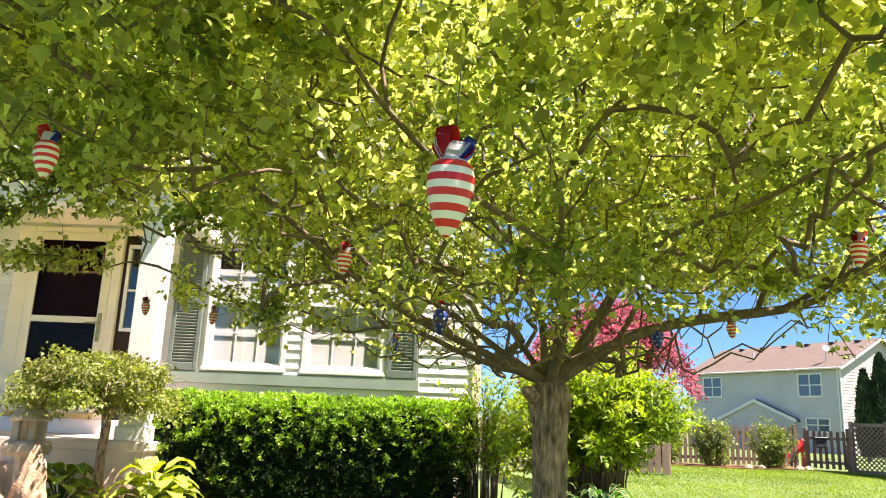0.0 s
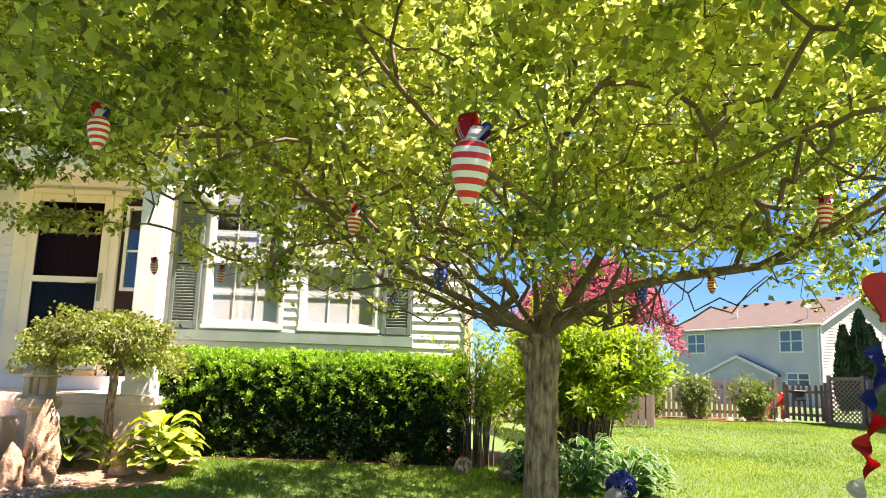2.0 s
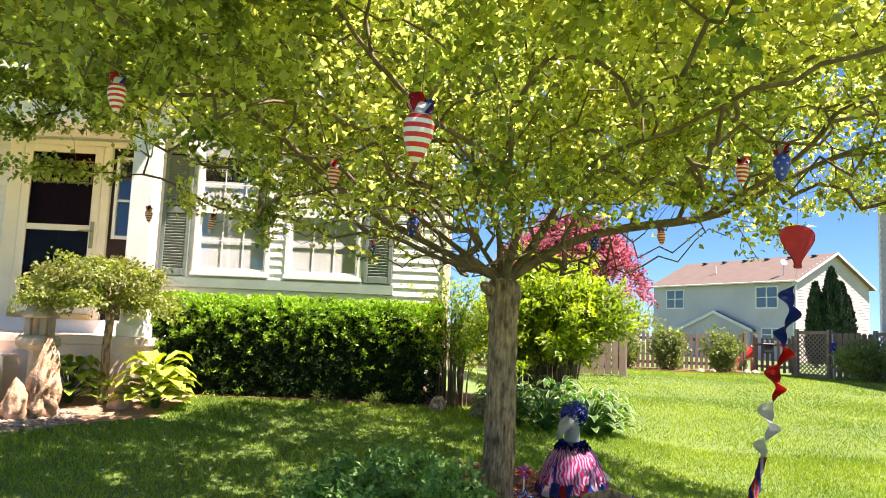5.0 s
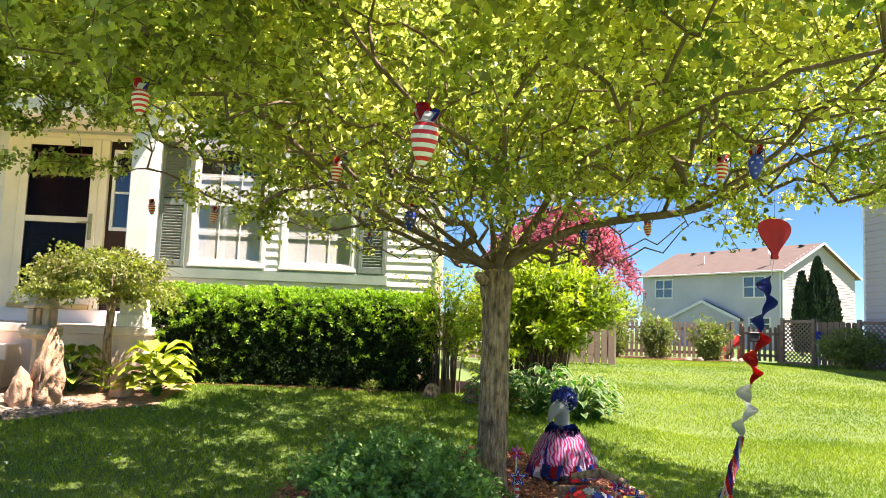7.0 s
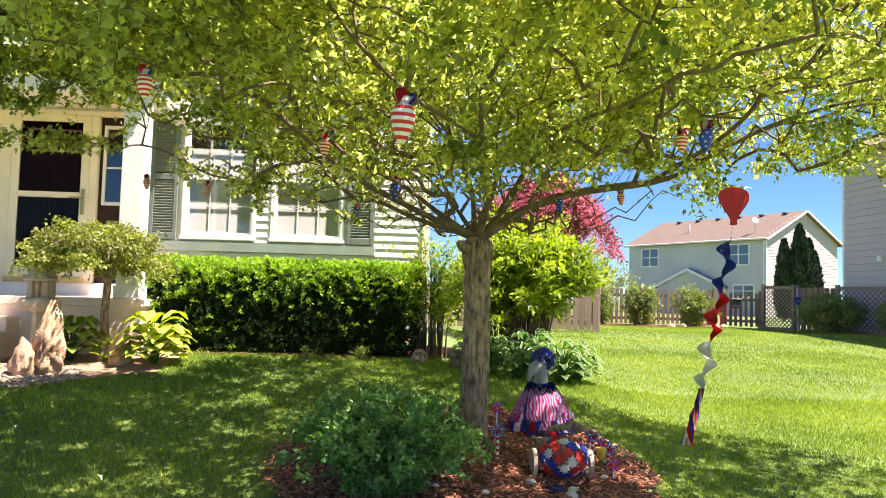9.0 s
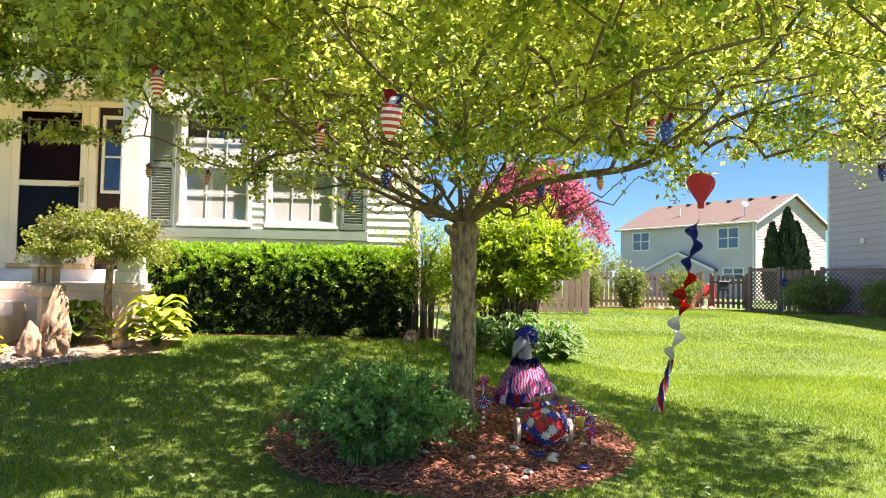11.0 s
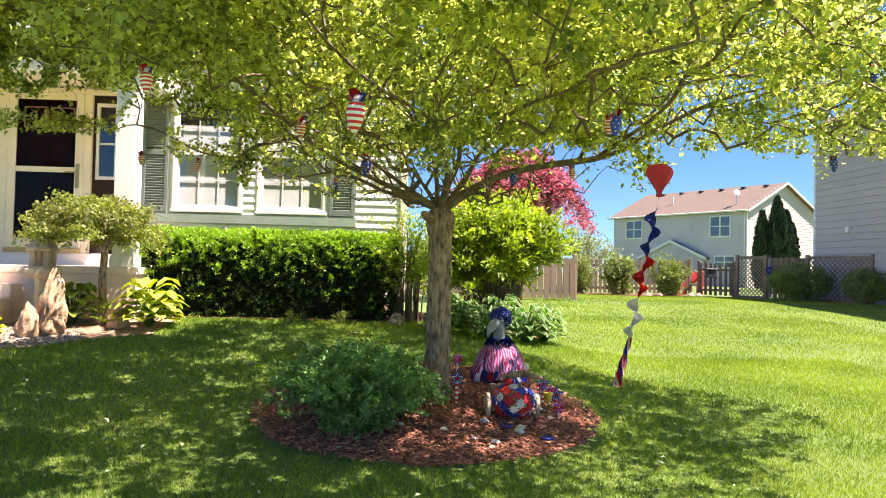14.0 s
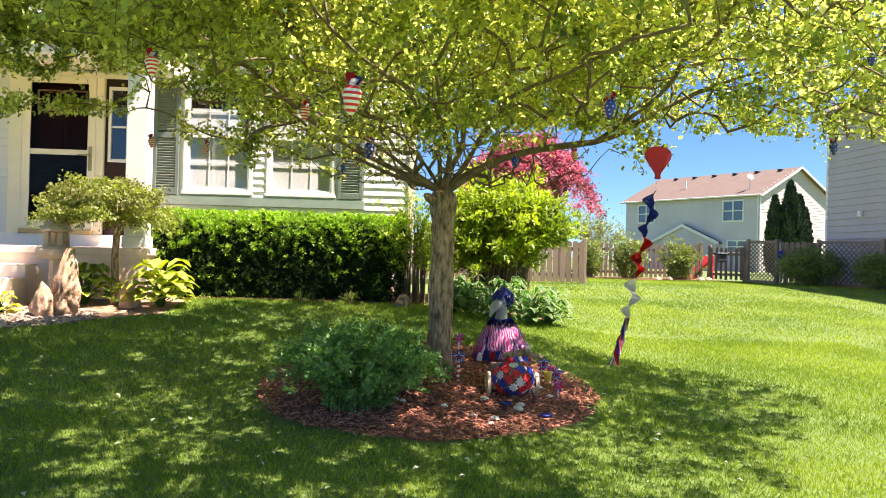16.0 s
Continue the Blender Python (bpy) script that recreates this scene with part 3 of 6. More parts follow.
def ornamental_tree():
    base = gz(0.5, 3.85)
    tree = thing("ornamental_tree", (0.5, 3.85, base), "low spreading ornamental tree with bright green leaves in a mulch bed", "tree")
    X, par, rad, main = tree_skeleton()
    # trunk with ridged bark
    prof = [(-0.05, 0.118, 0.535, 3.85), (0.06, 0.100, 0.537, 3.85), (0.25, 0.088, 0.538, 3.85), (0.5, 0.083, 0.54, 3.852), (0.8, 0.082, 0.54, 3.855), (1.1, 0.084, 0.54, 3.86), (1.22, 0.090, 0.54, 3.865), (1.31, 0.100, 0.54, 3.87), (1.375, 0.085, 0.54, 3.87), (1.415, 0.03, 0.54, 3.87)]
    bm = bmesh.new()
    n, rings = 110, []
    zs = np.linspace(0, len(prof) - 1, 190)
    for f in zs:
        i = min(int(f), len(prof) - 2)
        t = f - i
        z, r, x, y = (prof[i][k] * (1 - t) + prof[i + 1][k] * t for k in range(4))
        ring = []
        for k in range(n):
            a = 2 * math.pi * k / n
            ridge = 0.035 * math.sin(9 * a + 2.0 * math.sin(3 * z)) + 0.035 * math.sin(17 * a + 3 * math.sin(2.3 * z + 1)) + 0.06 * math.sin(3 * a + 1.5 * z) - 0.14 * abs(noise.noise(Vector((3.2 * math.cos(a), 3.2 * math.sin(a), 1.7 * z)))) - 0.20 * abs(noise.noise(Vector((7 * math.cos(a), 7 * math.sin(a), 4 * z + 5)))) - 0.16 * abs(noise.noise(Vector((15 * math.cos(a), 15 * math.sin(a), 9 * z + 2)))) + 0.10
            flare = 0.25 * max(0, 0.12 - z) / 0.12 * max(0, math.sin(4 * a + 0.7))
            rr = r * (1 + ridge + flare)
            ring.append(bm.verts.new((x + rr * math.cos(a), y + rr * math.sin(a), base + z)))
        rings.append(ring)
    for a, b in zip(rings, rings[1:]):
        for k in range(n):
            bm.faces.new((a[k], a[(k + 1) % n], b[(k + 1) % n], b[k]))
    bm.faces.new(rings[-1])
    trunk = part("trunk", bm, BARK, tree, "grey-brown trunk with ridged peeling bark", smooth=True)
    bmk = tube([(0.46, 3.80, base + 1.31), (0.42, 3.74, base + 1.335), (0.40, 3.715, base + 1.345)], [0.034, 0.032, 0.020], 12)
    part("knot", bmk, BARK, trunk, "pale cut branch stub", smooth=True)
    idx = np.arange(1, len(X))
    limb_of = np.zeros(len(X), int)
    for i in idx:
        limb_of[i] = i if par[i] == 0 else limb_of[par[i]]
    thick = rad[idx] > 0.0075
    A, B = X[par[idx]], X[idx]
    RA, RB = rad[par[idx]], rad[idx]
    RA = np.where(par[idx] == 0, RB * 1.15, np.minimum(RA, RB * 1.35))
    ext = unit(B - A) * 0.004
    for root in np.unique(limb_of[idx]):
        sel = thick & (limb_of[idx] == root)
        if sel.any():
            mesh_part("limb", tubes_mesh("limb", A[sel], (B + ext)[sel], RA[sel], RB[sel], 9), LIMB_SHADED, tree, smooth=True)
    # no bare shoots hang below the crown's airy underside
    hang = (rad[idx] < 0.0074) & (B[:, 2] < underside(B[:, 0], B[:, 1]) - 0.03) & ((B[:, 0] > 0.6) | (B[:, 0] < -1.4)) & ((waves(B, 4.6, 9) < 0.45) | (B[:, 2] < underside(B[:, 0], B[:, 1]) - 0.14)) & ~in_sprig(B)
    need = np.ones(len(X), bool)
    need[idx] = ~hang
    for i in idx[::-1]:
        if need[i]:
            need[par[i]] = True
    slim = ~thick & need[idx]
    tw = mesh_part("twig_mass", tubes_mesh("twig_mass", A[slim], (B + ext)[slim], RA[slim], RB[slim], 4), TWIG, tree)
    tagged(tw, kind="stuff")
    # leaves along the thin twigs
    thin = idx[rad[idx] < 0.0050]
    clump = np.clip(1.0 + 0.75 * waves(X[thin], 4.2, 5) + 0.35 * waves(X[thin], 9.0, 6), 0.12, 2.3)
    per = rng.poisson(1.62 * clump * (14.5 + 4.0 * step(X[thin, 2], 2.7, 3.1) - 2.5 * step(X[thin, 0], 0.2, 0.9) * step(-X[thin, 1], -3.4, -2.6)) * (1 - 0.45 * step(X[thin, 0], -0.7, -0.1) * step(-X[thin, 0], -1.7, -1.0) * step(X[thin, 2], 2.75, 3.05)))
    src = np.repeat(thin, per)
    f = rng.uniform(0, 1, len(src))[:, None]
    P = X[par[src]] * (1 - f) + X[src] * f + rng.normal(0, 0.036, (len(src), 3))
    along = unit(X[src] - X[par[src]])
    D = unit(along * 0.5 + random_dirs(len(src)) * 0.9 + np.array([[0, 0, -0.12]]))
    N = unit(random_dirs(len(src)) * 0.75 + np.array([[0, 0, 0.8]]))
    size = rng.uniform(0.029, 0.053, len(src)) * (1 + 0.30 * step(P[:, 2], 2.8, 3.1))
    keep = (P[:, 1] > 0.15) & (P[:, 2] > 1.88) & (rng.uniform(0, 1, len(P)) > 0.30 * step(P[:, 0], 1.6, 3.0)) & (rng.uniform(0, 1, len(P)) > 0.45 * (1 - step(np.linalg.norm(P - np.array(CROTCH), axis=1), 0.7, 1.7)) * (1 - step(P[:, 2], 2.5, 2.9)))
    keep &= (np.hypot(P[:, 0] - 1.9, P[:, 1] - 3.0) > 0.24) | (P[:, 2] > 2.4)
    keep &= (P[:, 2] > underside(P[:, 0], P[:, 1])) | (waves(P, 4.6, 9) > np.where(P[:, 0] > 0.2, 0.45, 0.12))
    keep |= in_sprig(P) & (P[:, 2] > 2.2)
    for ex, ey, ez, _ in RED_EGGS + BLUE_EGGS:
        reach = np.clip(ey - P[:, 1], 0.0, 0.9)
        keep &= np.hypot(P[:, 0] - ex * (1 - reach / (ey + 1.0)), P[:, 2] - ez - (1.35 - ez) * reach / (ey + 1.0)) + np.where(P[:, 1] > ey + 0.05, 1.0, 0.0) + np.where(P[:, 1] < ey - 0.9, 1.0, 0.0) > 0.10
    crown = mesh_part("crown", leaves_mesh("crown", P[keep], D[keep], N[keep], size[keep], size[keep] * rng.uniform(0.62, 0.86, keep.sum()), 0.18), LEAF, tree, "dense bright green leaves")
    tagged(crown, kind="stuff")
    # broad leaves added for shade roof the crown, thickest over the lawn towards the porch
    high = thin[X[thin, 2] > 2.72]
    H = X[high]
    left, right = step(-H[:, 0], -0.4, 0.4), step(H[:, 0], 0.9, 1.6)
    weight = np.maximum(left, 0.36 * right) + 0.04 + 0.25 * step(H[:, 1], 2.8, 3.8) + 1.8 * left * step(-H[:, 1], -2.6, -1.8)
    pick = rng.choice(len(high), 66000, p=weight / weight.sum())
    P = H[pick] + rng.normal(0, 0.085, (len(pick), 3))
    P[:, 2] += 0.06 + 0.42 * rng.uniform(0, 1, len(P)) * np.maximum(left, right)[pick]
    size = rng.uniform(0.050, 0.078, len(P))
    # one bright sunlit layer on the side that faces the lawn
    near = thin[(np.abs(X[thin, 0] - 0.35) < 1.35) & (X[thin, 1] < 3.5) & (X[thin, 2] > 2.5) & (X[thin, 2] < 3.15)]
    Q = X[rng.choice(near, 7000)] + rng.normal(0, 0.09, (7000, 3)) + np.array([[0, 0, 0.05]])
    P, size = np.concatenate([P, Q]), np.concatenate([size, rng.uniform(0.042, 0.066, len(Q))])
    roof = mesh_part("upper_crown", leaves_mesh("upper_crown", P, random_dirs(len(P)), unit(random_dirs(len(P)) * 0.55 + np.array([[0, 0, 0.9]])), size, size * 0.74), LEAF, tree, "broad leaves added on top to deepen the shade below")
    tagged(roof, kind="stuff")
    return X, rad


tree_nodes, tree_rad = ornamental_tree()


# ---- shrubs ----
def leafy_shrub(name, at, label, category, size, count, leaf, mat, stems=9, shell=0.55, up=0.35, wood=TWIG, top_flat=1.0, seed=1.0, lumps=0.16, group="", base=None, droop=0.0):
    """A shrub: stems that fan out and a broken cloud of leaves, denser towards its outside."""
    x, y = at
    z0 = gz(x, y) if base is None else base
    root = thing(name, (x, y, z0), label, category, group)
    sx, sy, sz = size
    for k in range(stems):
        a, s = rng.uniform(0, 2 * math.pi), rng.uniform(0.25, 0.85)
        e = Vector((x + sx * s * math.cos(a), y + sy * s * math.sin(a), z0 + sz * rng.uniform(0.6, 0.92)))
        b = Vector((x + sx * 0.16 * math.cos(a), y + sy * 0.16 * math.sin(a), z0 - 0.03))
        pts = [b.lerp(e, t) + Vector((0, 0, 0.14 * sz * math.sin(math.pi * t))) + Vector(rng.normal(0, 0.02, 3)) * sx for t in (0, 0.2, 0.4, 0.6, 0.8, 1)]
        r = 0.012 * max(0.6, sz)
        part("stem", tube(pts, [r * (1 - 0.8 * t) for t in (0, 0.2, 0.4, 0.6, 0.8, 1)], 5), wood, root)
    d = random_dirs(count)
    r = rng.uniform(0, 1, count) ** (1 - shell)
    lump = 1 + lumps * bump_noise(d * np.array([[sx, sy, sz]]), 5.0 / max(sx, sz), seed) + 0.5 * lumps * bump_noise(d, 9, seed + 2)
    Q = d * (r * lump)[:, None]
    Q[:, 2] = np.sign(Q[:, 2]) * np.abs(Q[:, 2]) ** top_flat
    P = np.column_stack([x + Q[:, 0] * sx, y + Q[:, 1] * sy, z0 + sz * (0.52 + 0.5 * Q[:, 2])])
    gaps = bump_noise(P, 7.0 / max(sx, sy), seed + 5) > -0.62
    P, d = P[gaps], d[gaps]
    P[:, 2] = np.maximum(P[:, 2], z0 + 0.03)
    n = len(P)
    D = unit(d * 0.6 + random_dirs(n) * 0.8 + np.array([[0, 0, up - droop]]))
    N = unit(random_dirs(n) * 0.8 + d * 0.5 + np.array([[0, 0, 0.6]]))
    L = rng.uniform(0.7, 1.25, n) * leaf[0]
    crown = mesh_part("crown", leaves_mesh("crown", P, D, N, L, L * leaf[1]), mat, root)
    tagged(crown, kind="stuff")
    return root


def spray_shrub(name, at, label, category, size, stems, leaf, per, mat, wood, start=0.4, arch=0.35, droop=0.0, group="", base=None, trunk=None, spread=1.0, side=0.5):
    """A shrub of many arching stems with leaves along their outer parts and short side shoots."""
    x, y = at
    z0 = gz(x, y) if base is None else base
    root = thing(name, (x, y, gz(x, y)), label, category, group)
    if trunk:
        part("trunk", tube([(x, y, gz(x, y) - 0.05), (x + 0.04, y, (gz(x, y) + z0) / 2), (x, y, z0 + 0.1)], [trunk * 1.2, trunk, trunk * 0.8], 10), BARK, root, smooth=True)
    sx, sy, sz = size
    n = 9
    t = np.linspace(0, 1, n)[None, :, None]
    a = rng.uniform(0, 2 * np.pi, stems)
    q = np.sqrt(rng.uniform(0.02, 1, stems)) * rng.uniform(0.85, 1.12, stems)
    top = np.sqrt(np.clip(1.1 - q ** 2 * 0.8, 0.08, 1.1)) * rng.uniform(0.72, 1.04, stems)
    E = np.column_stack([x + sx * q * np.cos(a), y + sy * q * np.sin(a), z0 + sz * top])
    B = np.column_stack([x + 0.38 * sx * q * np.cos(a), y + 0.38 * sy * q * np.sin(a), np.full(stems, z0 - 0.02)])
    out = np.column_stack([np.cos(a) * sx, np.sin(a) * sy, np.zeros(stems)]) * q[:, None]
    X = B[:, None] * (1 - t) + E[:, None] * t
    X = X - out[:, None] * 0.22 * spread * np.sin(np.pi * t) + np.array([[[0, 0, 1.0]]]) * sz * (arch * np.sin(np.pi * t) - droop * t ** 3 * q[:, None, None])
    X = X + rng.normal(0, 0.012 * max(sx, sz), X.shape) * t
    r = 0.0048 * max(0.5, sz) ** 0.8
    A, C = X[:, :-1].reshape(-1, 3), X[:, 1:].reshape(-1, 3)
    rt = r * (1 - 0.8 * np.linspace(0, 1, n))
    RA, RC = np.tile(rt[:-1], stems), np.tile(rt[1:], stems)
    # side shoots
    k = int(stems * 5 * side)
    i, j = rng.integers(0, stems, k), rng.integers(int(n * start), n, k)
    P0 = X[i, np.minimum(j, n - 1)]
    dirn = unit(unit(out[i]) * 0.6 + random_dirs(k) * 0.8 + np.array([[0, 0, 0.5]]))
    P1 = P0 + dirn * (rng.uniform(0.08, 0.2, k) * max(sx, sz))[:, None]
    if k:
        A, C = np.concatenate([A, P0]), np.concatenate([C, P1])
        RA, RC = np.concatenate([RA, np.full(k, r * 0.35)]), np.concatenate([RC, np.full(k, r * 0.15)])
    tagged(mesh_part("stem_mass", tubes_mesh("stem_mass", A, C, RA, RC, 4), wood, root), kind="stuff")
    m = stems * per
    i, f = rng.integers(0, stems, m), start + (1.02 - start) * rng.uniform(0, 1, m) ** 0.75
    g = np.clip(f, 0, 0.999) * (n - 1)
    lo = g.astype(int)
    w = (g - lo)[:, None]
    P = X[i, lo] * (1 - w) + X[i, np.minimum(lo + 1, n - 1)] * w
    if k:
        m2 = k * max(3, per // 4)
        i2, w2 = rng.integers(0, k, m2), rng.uniform(0.1, 1.0, m2)[:, None]
        P = np.concatenate([P, P0[i2] * (1 - w2) + P1[i2] * w2])
        o = unit(np.concatenate([out[i], dirn[i2]]))
    else:
        o = unit(out[i])
    P = P + rng.normal(0, leaf[0] * 0.35, P.shape)
    P[:, 2] = np.maximum(P[:, 2], ground_z(P[:, 0], P[:, 1]) + 0.02)
    m = len(P)
    D = unit(o * 0.6 + random_dirs(m) * 0.8 + np.array([[0, 0, 0.35 - 1.2 * droop]]))
    N = unit(random_dirs(m) * 0.7 + o * 0.3 + np.array([[0, 0, 0.8]]))
    L = rng.uniform(0.65, 1.25, m) * leaf[0]
    tagged(mesh_part("crown", leaves_mesh("crown", P, D, N, L, L * leaf[1]), mat, root), kind="stuff")
    return root


def hedge():
    x0, x1, y0, y1, z0, z1 = -2.84, 0.30, 7.62, 8.72, 0.55, 1.70
    root = thing("hedge", ((x0 + x1) / 2, (y0 + y1) / 2, 0.6), "clipped dark green yew hedge below the windows", "hedge")
    # near-black block stands in for the shade between the needles
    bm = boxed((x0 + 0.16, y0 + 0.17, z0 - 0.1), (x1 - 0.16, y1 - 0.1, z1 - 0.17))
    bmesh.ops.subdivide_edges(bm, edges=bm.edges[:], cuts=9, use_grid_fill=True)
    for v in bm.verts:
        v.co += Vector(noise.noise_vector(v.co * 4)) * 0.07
    part("branch_mass", bm, YEW_CORE_SHADE, root)
    n = 7400
    c = rng.uniform(0, 1, n)
    P, O = np.zeros((n, 3)), np.zeros((n, 3))
    f = c < 0.45
    P[:, 0], P[:, 1], P[:, 2] = rng.uniform(x0, x1, n), rng.uniform(y0, y1, n), z0 + (z1 - z0) * rng.uniform(0, 1, n) ** 0.8
    P[f, 1], O[f, 1] = y0, -1
    t = (c >= 0.45) & (c < 0.86)
    P[t, 2], O[t, 2] = z1, 1
    l = (c >= 0.86) & (c < 0.93)
    P[l, 0], O[l, 0] = x0, -1
    r = c >= 0.93
    P[r, 0], O[r, 0] = x1, 1
    # rounded shoulders and a bumpy clipped face
    cx, cy = (x0 + x1) / 2, (y0 + y1) / 2
    sh = np.clip((z1 - P[:, 2]) / 0.3, 0, 1)
    P[f, 1] += (0.16 * (1 - np.sqrt(1 - (1 - sh[f]) ** 2)))
    ed = np.clip(np.abs(P[:, 1] - cy) / ((y1 - y0) / 2), 0, 1)
    P[t, 2] -= 0.14 * ed[t] ** 6
    clump = 0.5 * waves(P, 22.0, 2) + 0.6 * waves(P, 46.0, 3)
    P += O * np.where(t, 0.5, 1.0)[:, None] * (0.010 * waves(P, 6.0, 1) + 0.040 * clump)[:, None] - O * (rng.exponential(0.035, n))[:, None]
    # needles near the top take the sunlit green, lower ones the shaded green
    young_lit = t | (rng.uniform(0, 1, n) < np.clip((P[:, 2] - 1.10) / 0.55 + 0.30 * clump, 0.08, 0.97))
    # every tuft is a burst of short needles
    k = 14
    P, O, young_lit = np.repeat(P, k, 0), np.repeat(O, k, 0), np.repeat(young_lit, k)
    n = len(P)
    D = unit(O * 0.55 + random_dirs(n) * 0.9 + np.array([[0, 0, 0.35]]))
    P = P + D * rng.uniform(0.0, 0.02, (n, 1))
    N = unit(random_dirs(n) + O * 0.5)
    L = rng.uniform(0.024, 0.046, n)
    for name, sel, mat in (("new_growth", young_lit, YEW_SUNLIT), ("old_growth", ~young_lit, YEW_OLD_SHADED)):
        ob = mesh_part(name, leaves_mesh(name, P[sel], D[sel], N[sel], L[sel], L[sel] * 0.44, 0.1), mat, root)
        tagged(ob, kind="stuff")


hedge()
spray_shrub("yellow_green_shrub", (1.62, 8.35), "tall bright yellow-green deciduous shrub beside the house", "shrub", (1.0, 0.75, 1.78), 210, (0.080, 0.42), 88, BUSH, TWIG, 0.36, 0.16, side=0.8)
spray_shrub("bare_shrub", (0.42, 7.72), "thin twiggy shrub with loose leaves at the corner", "shrub", (0.52, 0.36, 1.45), 64, (0.055, 0.42), 42, BUSH, TWIG, 0.34, 0.12)
spray_shrub("catmint", (-0.04, 3.36), "grey-green catmint clump in the mulch bed", "plant", (0.57, 0.62, 0.52), 440, (0.034, 0.60), 60, CATMINT, CATMINT, 0.15, 0.12, side=0.6)


def hosta(at, radius, height, count, mats, label, group, seed, leaf=1.0, slim=1.0):
    """A clump of broad arching leaves, each with a paler rim."""
    x, y = at
    z0 = gz(x, y)
    root = thing("hosta", (x, y, z0), label, "hosta", group)
    r = np.random.default_rng(seed)
    for k in range(count):
        a = k * 2.39996 + r.uniform(-0.3, 0.3)
        s = 0.15 + 0.85 * math.sqrt((k + 1) / count)
        L, W = leaf * radius * r.uniform(0.52, 0.68), slim * leaf * radius * r.uniform(0.40, 0.52)
        reach = radius * s * 0.75
        d, side = Vector((math.cos(a), math.sin(a), 0)), Vector((-math.sin(a), math.cos(a), 0))
        p0 = Vector((x, y, z0))
        h = height * (1.15 - 0.92 * s * s) * r.uniform(0.85, 1.1)
        c0 = p0 + d * reach * 0.55 + Vector((0, 0, h * 0.75))
        bm = bmesh.new()
        rows, width = 7, (0.05, 0.62, 0.95, 1.0, 0.85, 0.5, 0.04)
        grid = []
        for i in range(rows):
            t = i / (rows - 1)
            c = c0 + d * L * t + Vector((0, 0, h * (0.22 * math.sin(math.pi * 0.62 * t)) - h * 0.28 * t * t * (0.35 + 0.9 * s)))
            w = W * 0.5 * width[i]
            row = []
            for j, q in enumerate((-1, -0.86, 0, 0.86, 1)):
                wave = 0.06 * W * math.sin(i * 2.1 + j + k) * abs(q)
                row.append(bm.verts.new(c + side * w * q + Vector((0, 0, 0.22 * w * abs(q) ** 1.5 + wave))))
            grid.append(row)
        for i in range(rows - 1):
            for j in range(4):
                fc = bm.faces.new((grid[i][j], grid[i + 1][j], grid[i + 1][j + 1], grid[i][j + 1]))
                fc.material_index = 1 if j in (0, 3) else 0
        blade = part("leaf", bm, mats, root, smooth=True)
        st = tube([p0 + d * 0.02, p0 + d * reach * 0.2 + Vector((0, 0, h * 0.45)), c0], [0.007, 0.006, 0.004], 5)
        part("stalk", st, HOSTA_G, blade)


leafy_shrub("small_plant", (-0.95, 7.30), "small olive-brown seedling at the foot of the hedge", "plant", (0.06, 0.06, 0.17), 60, (0.04, 0.4), TOPIARY, 4, 0.3, 0.4, seed=21.0)
leafy_shrub("dry_tuft", (-0.35, 7.38), "small dry yellow tuft at the foot of the hedge", "plant", (0.12, 0.08, 0.13), 160, (0.06, 0.16), TOPIARY, 5, 0.2, 0.9, seed=22.0)
for i, (hx, hy, hr) in enumerate(((0.88, 7.10, 0.40), (1.38, 7.00, 0.46), (1.86, 7.18, 0.50), (1.60, 7.60, 0.52), (2.16, 7.6, 0.46), (1.1, 7.5, 0.42))):
    hosta((hx, hy), hr, hr * 1.02, 60, [HOSTA_G, HOSTA_E], "dark green hosta with cream leaf edges beside the shrub", "hostas by the shrub", 30 + i, 0.66, 0.62)
hosta((-2.42, 6.78), 0.36, 0.54, 48, [HOSTA_Y, HOSTA_L], "large golden-green hosta beside the hedge", "", 51, 1.25)
hosta((-3.30, 6.92), 0.36, 0.54, 36, [HOSTA_L, HOSTA_Y], "green hosta against the porch", "", 52)
hosta((-3.95, 6.35), 0.22, 0.24, 14, [HOSTA_Y, HOSTA_Y], "small golden hosta beside the rock", "", 53)


# ---- the white house ----
HX0, HX1, FY = -9.0, 0.42, 9.0
WIN = [(-2.83, -1.86), (-1.67, -0.69)]
WZ0, WZ1 = 2.02, 3.62
DOOR = (-5.21, -3.51, 1.22, 3.655)


def siding(parent, spans, z0, z1, lap, mat, origin, along, out, me_cache={}):
    """Courses of lapped boards: spans(z) gives the free stretches along the wall at that height."""
    z = z0
    while z < z1:
        for a, b in spans(z + lap / 2):
            key = (mat.name, round(b - a, 3), lap)
            if key not in me_cache:
                L = b - a
                bm = bmesh.new()
                k = (lap / 0.11) ** 1.4
                prof = [(0.0, 0.0), (0.017 * k, 0.0), (0.019 * k, 0.004), (0.004, lap + 0.004), (0.0, lap + 0.004)]
                ends = [[bm.verts.new((x, -o, h)) for o, h in prof] for x in (0, L)]
                for i in range(5):
                    bm.faces.new((ends[0][i], ends[0][(i + 1) % 5], ends[1][(i + 1) % 5], ends[1][i]))
                bm.faces.new(ends[0][::-1]), bm.faces.new(ends[1])
                bmesh.ops.recalc_face_normals(bm, faces=bm.faces[:])
                me = bpy.data.meshes.new("board")
                bm.to_mesh(me), bm.free()
                me.materials.append(mat)
                me_cache[key] = me
            M = Matrix.Translation(Vector(origin) + Vector(along) * a + Vector((0, 0, z)))
            M = M @ Matrix(((along[0], -out[0], 0, 0), (along[1], -out[1], 0, 0), (0, 0, 1, 0), (0, 0, 0, 1)))
            piece("board", me_cache[key], M, parent)
        z += lap


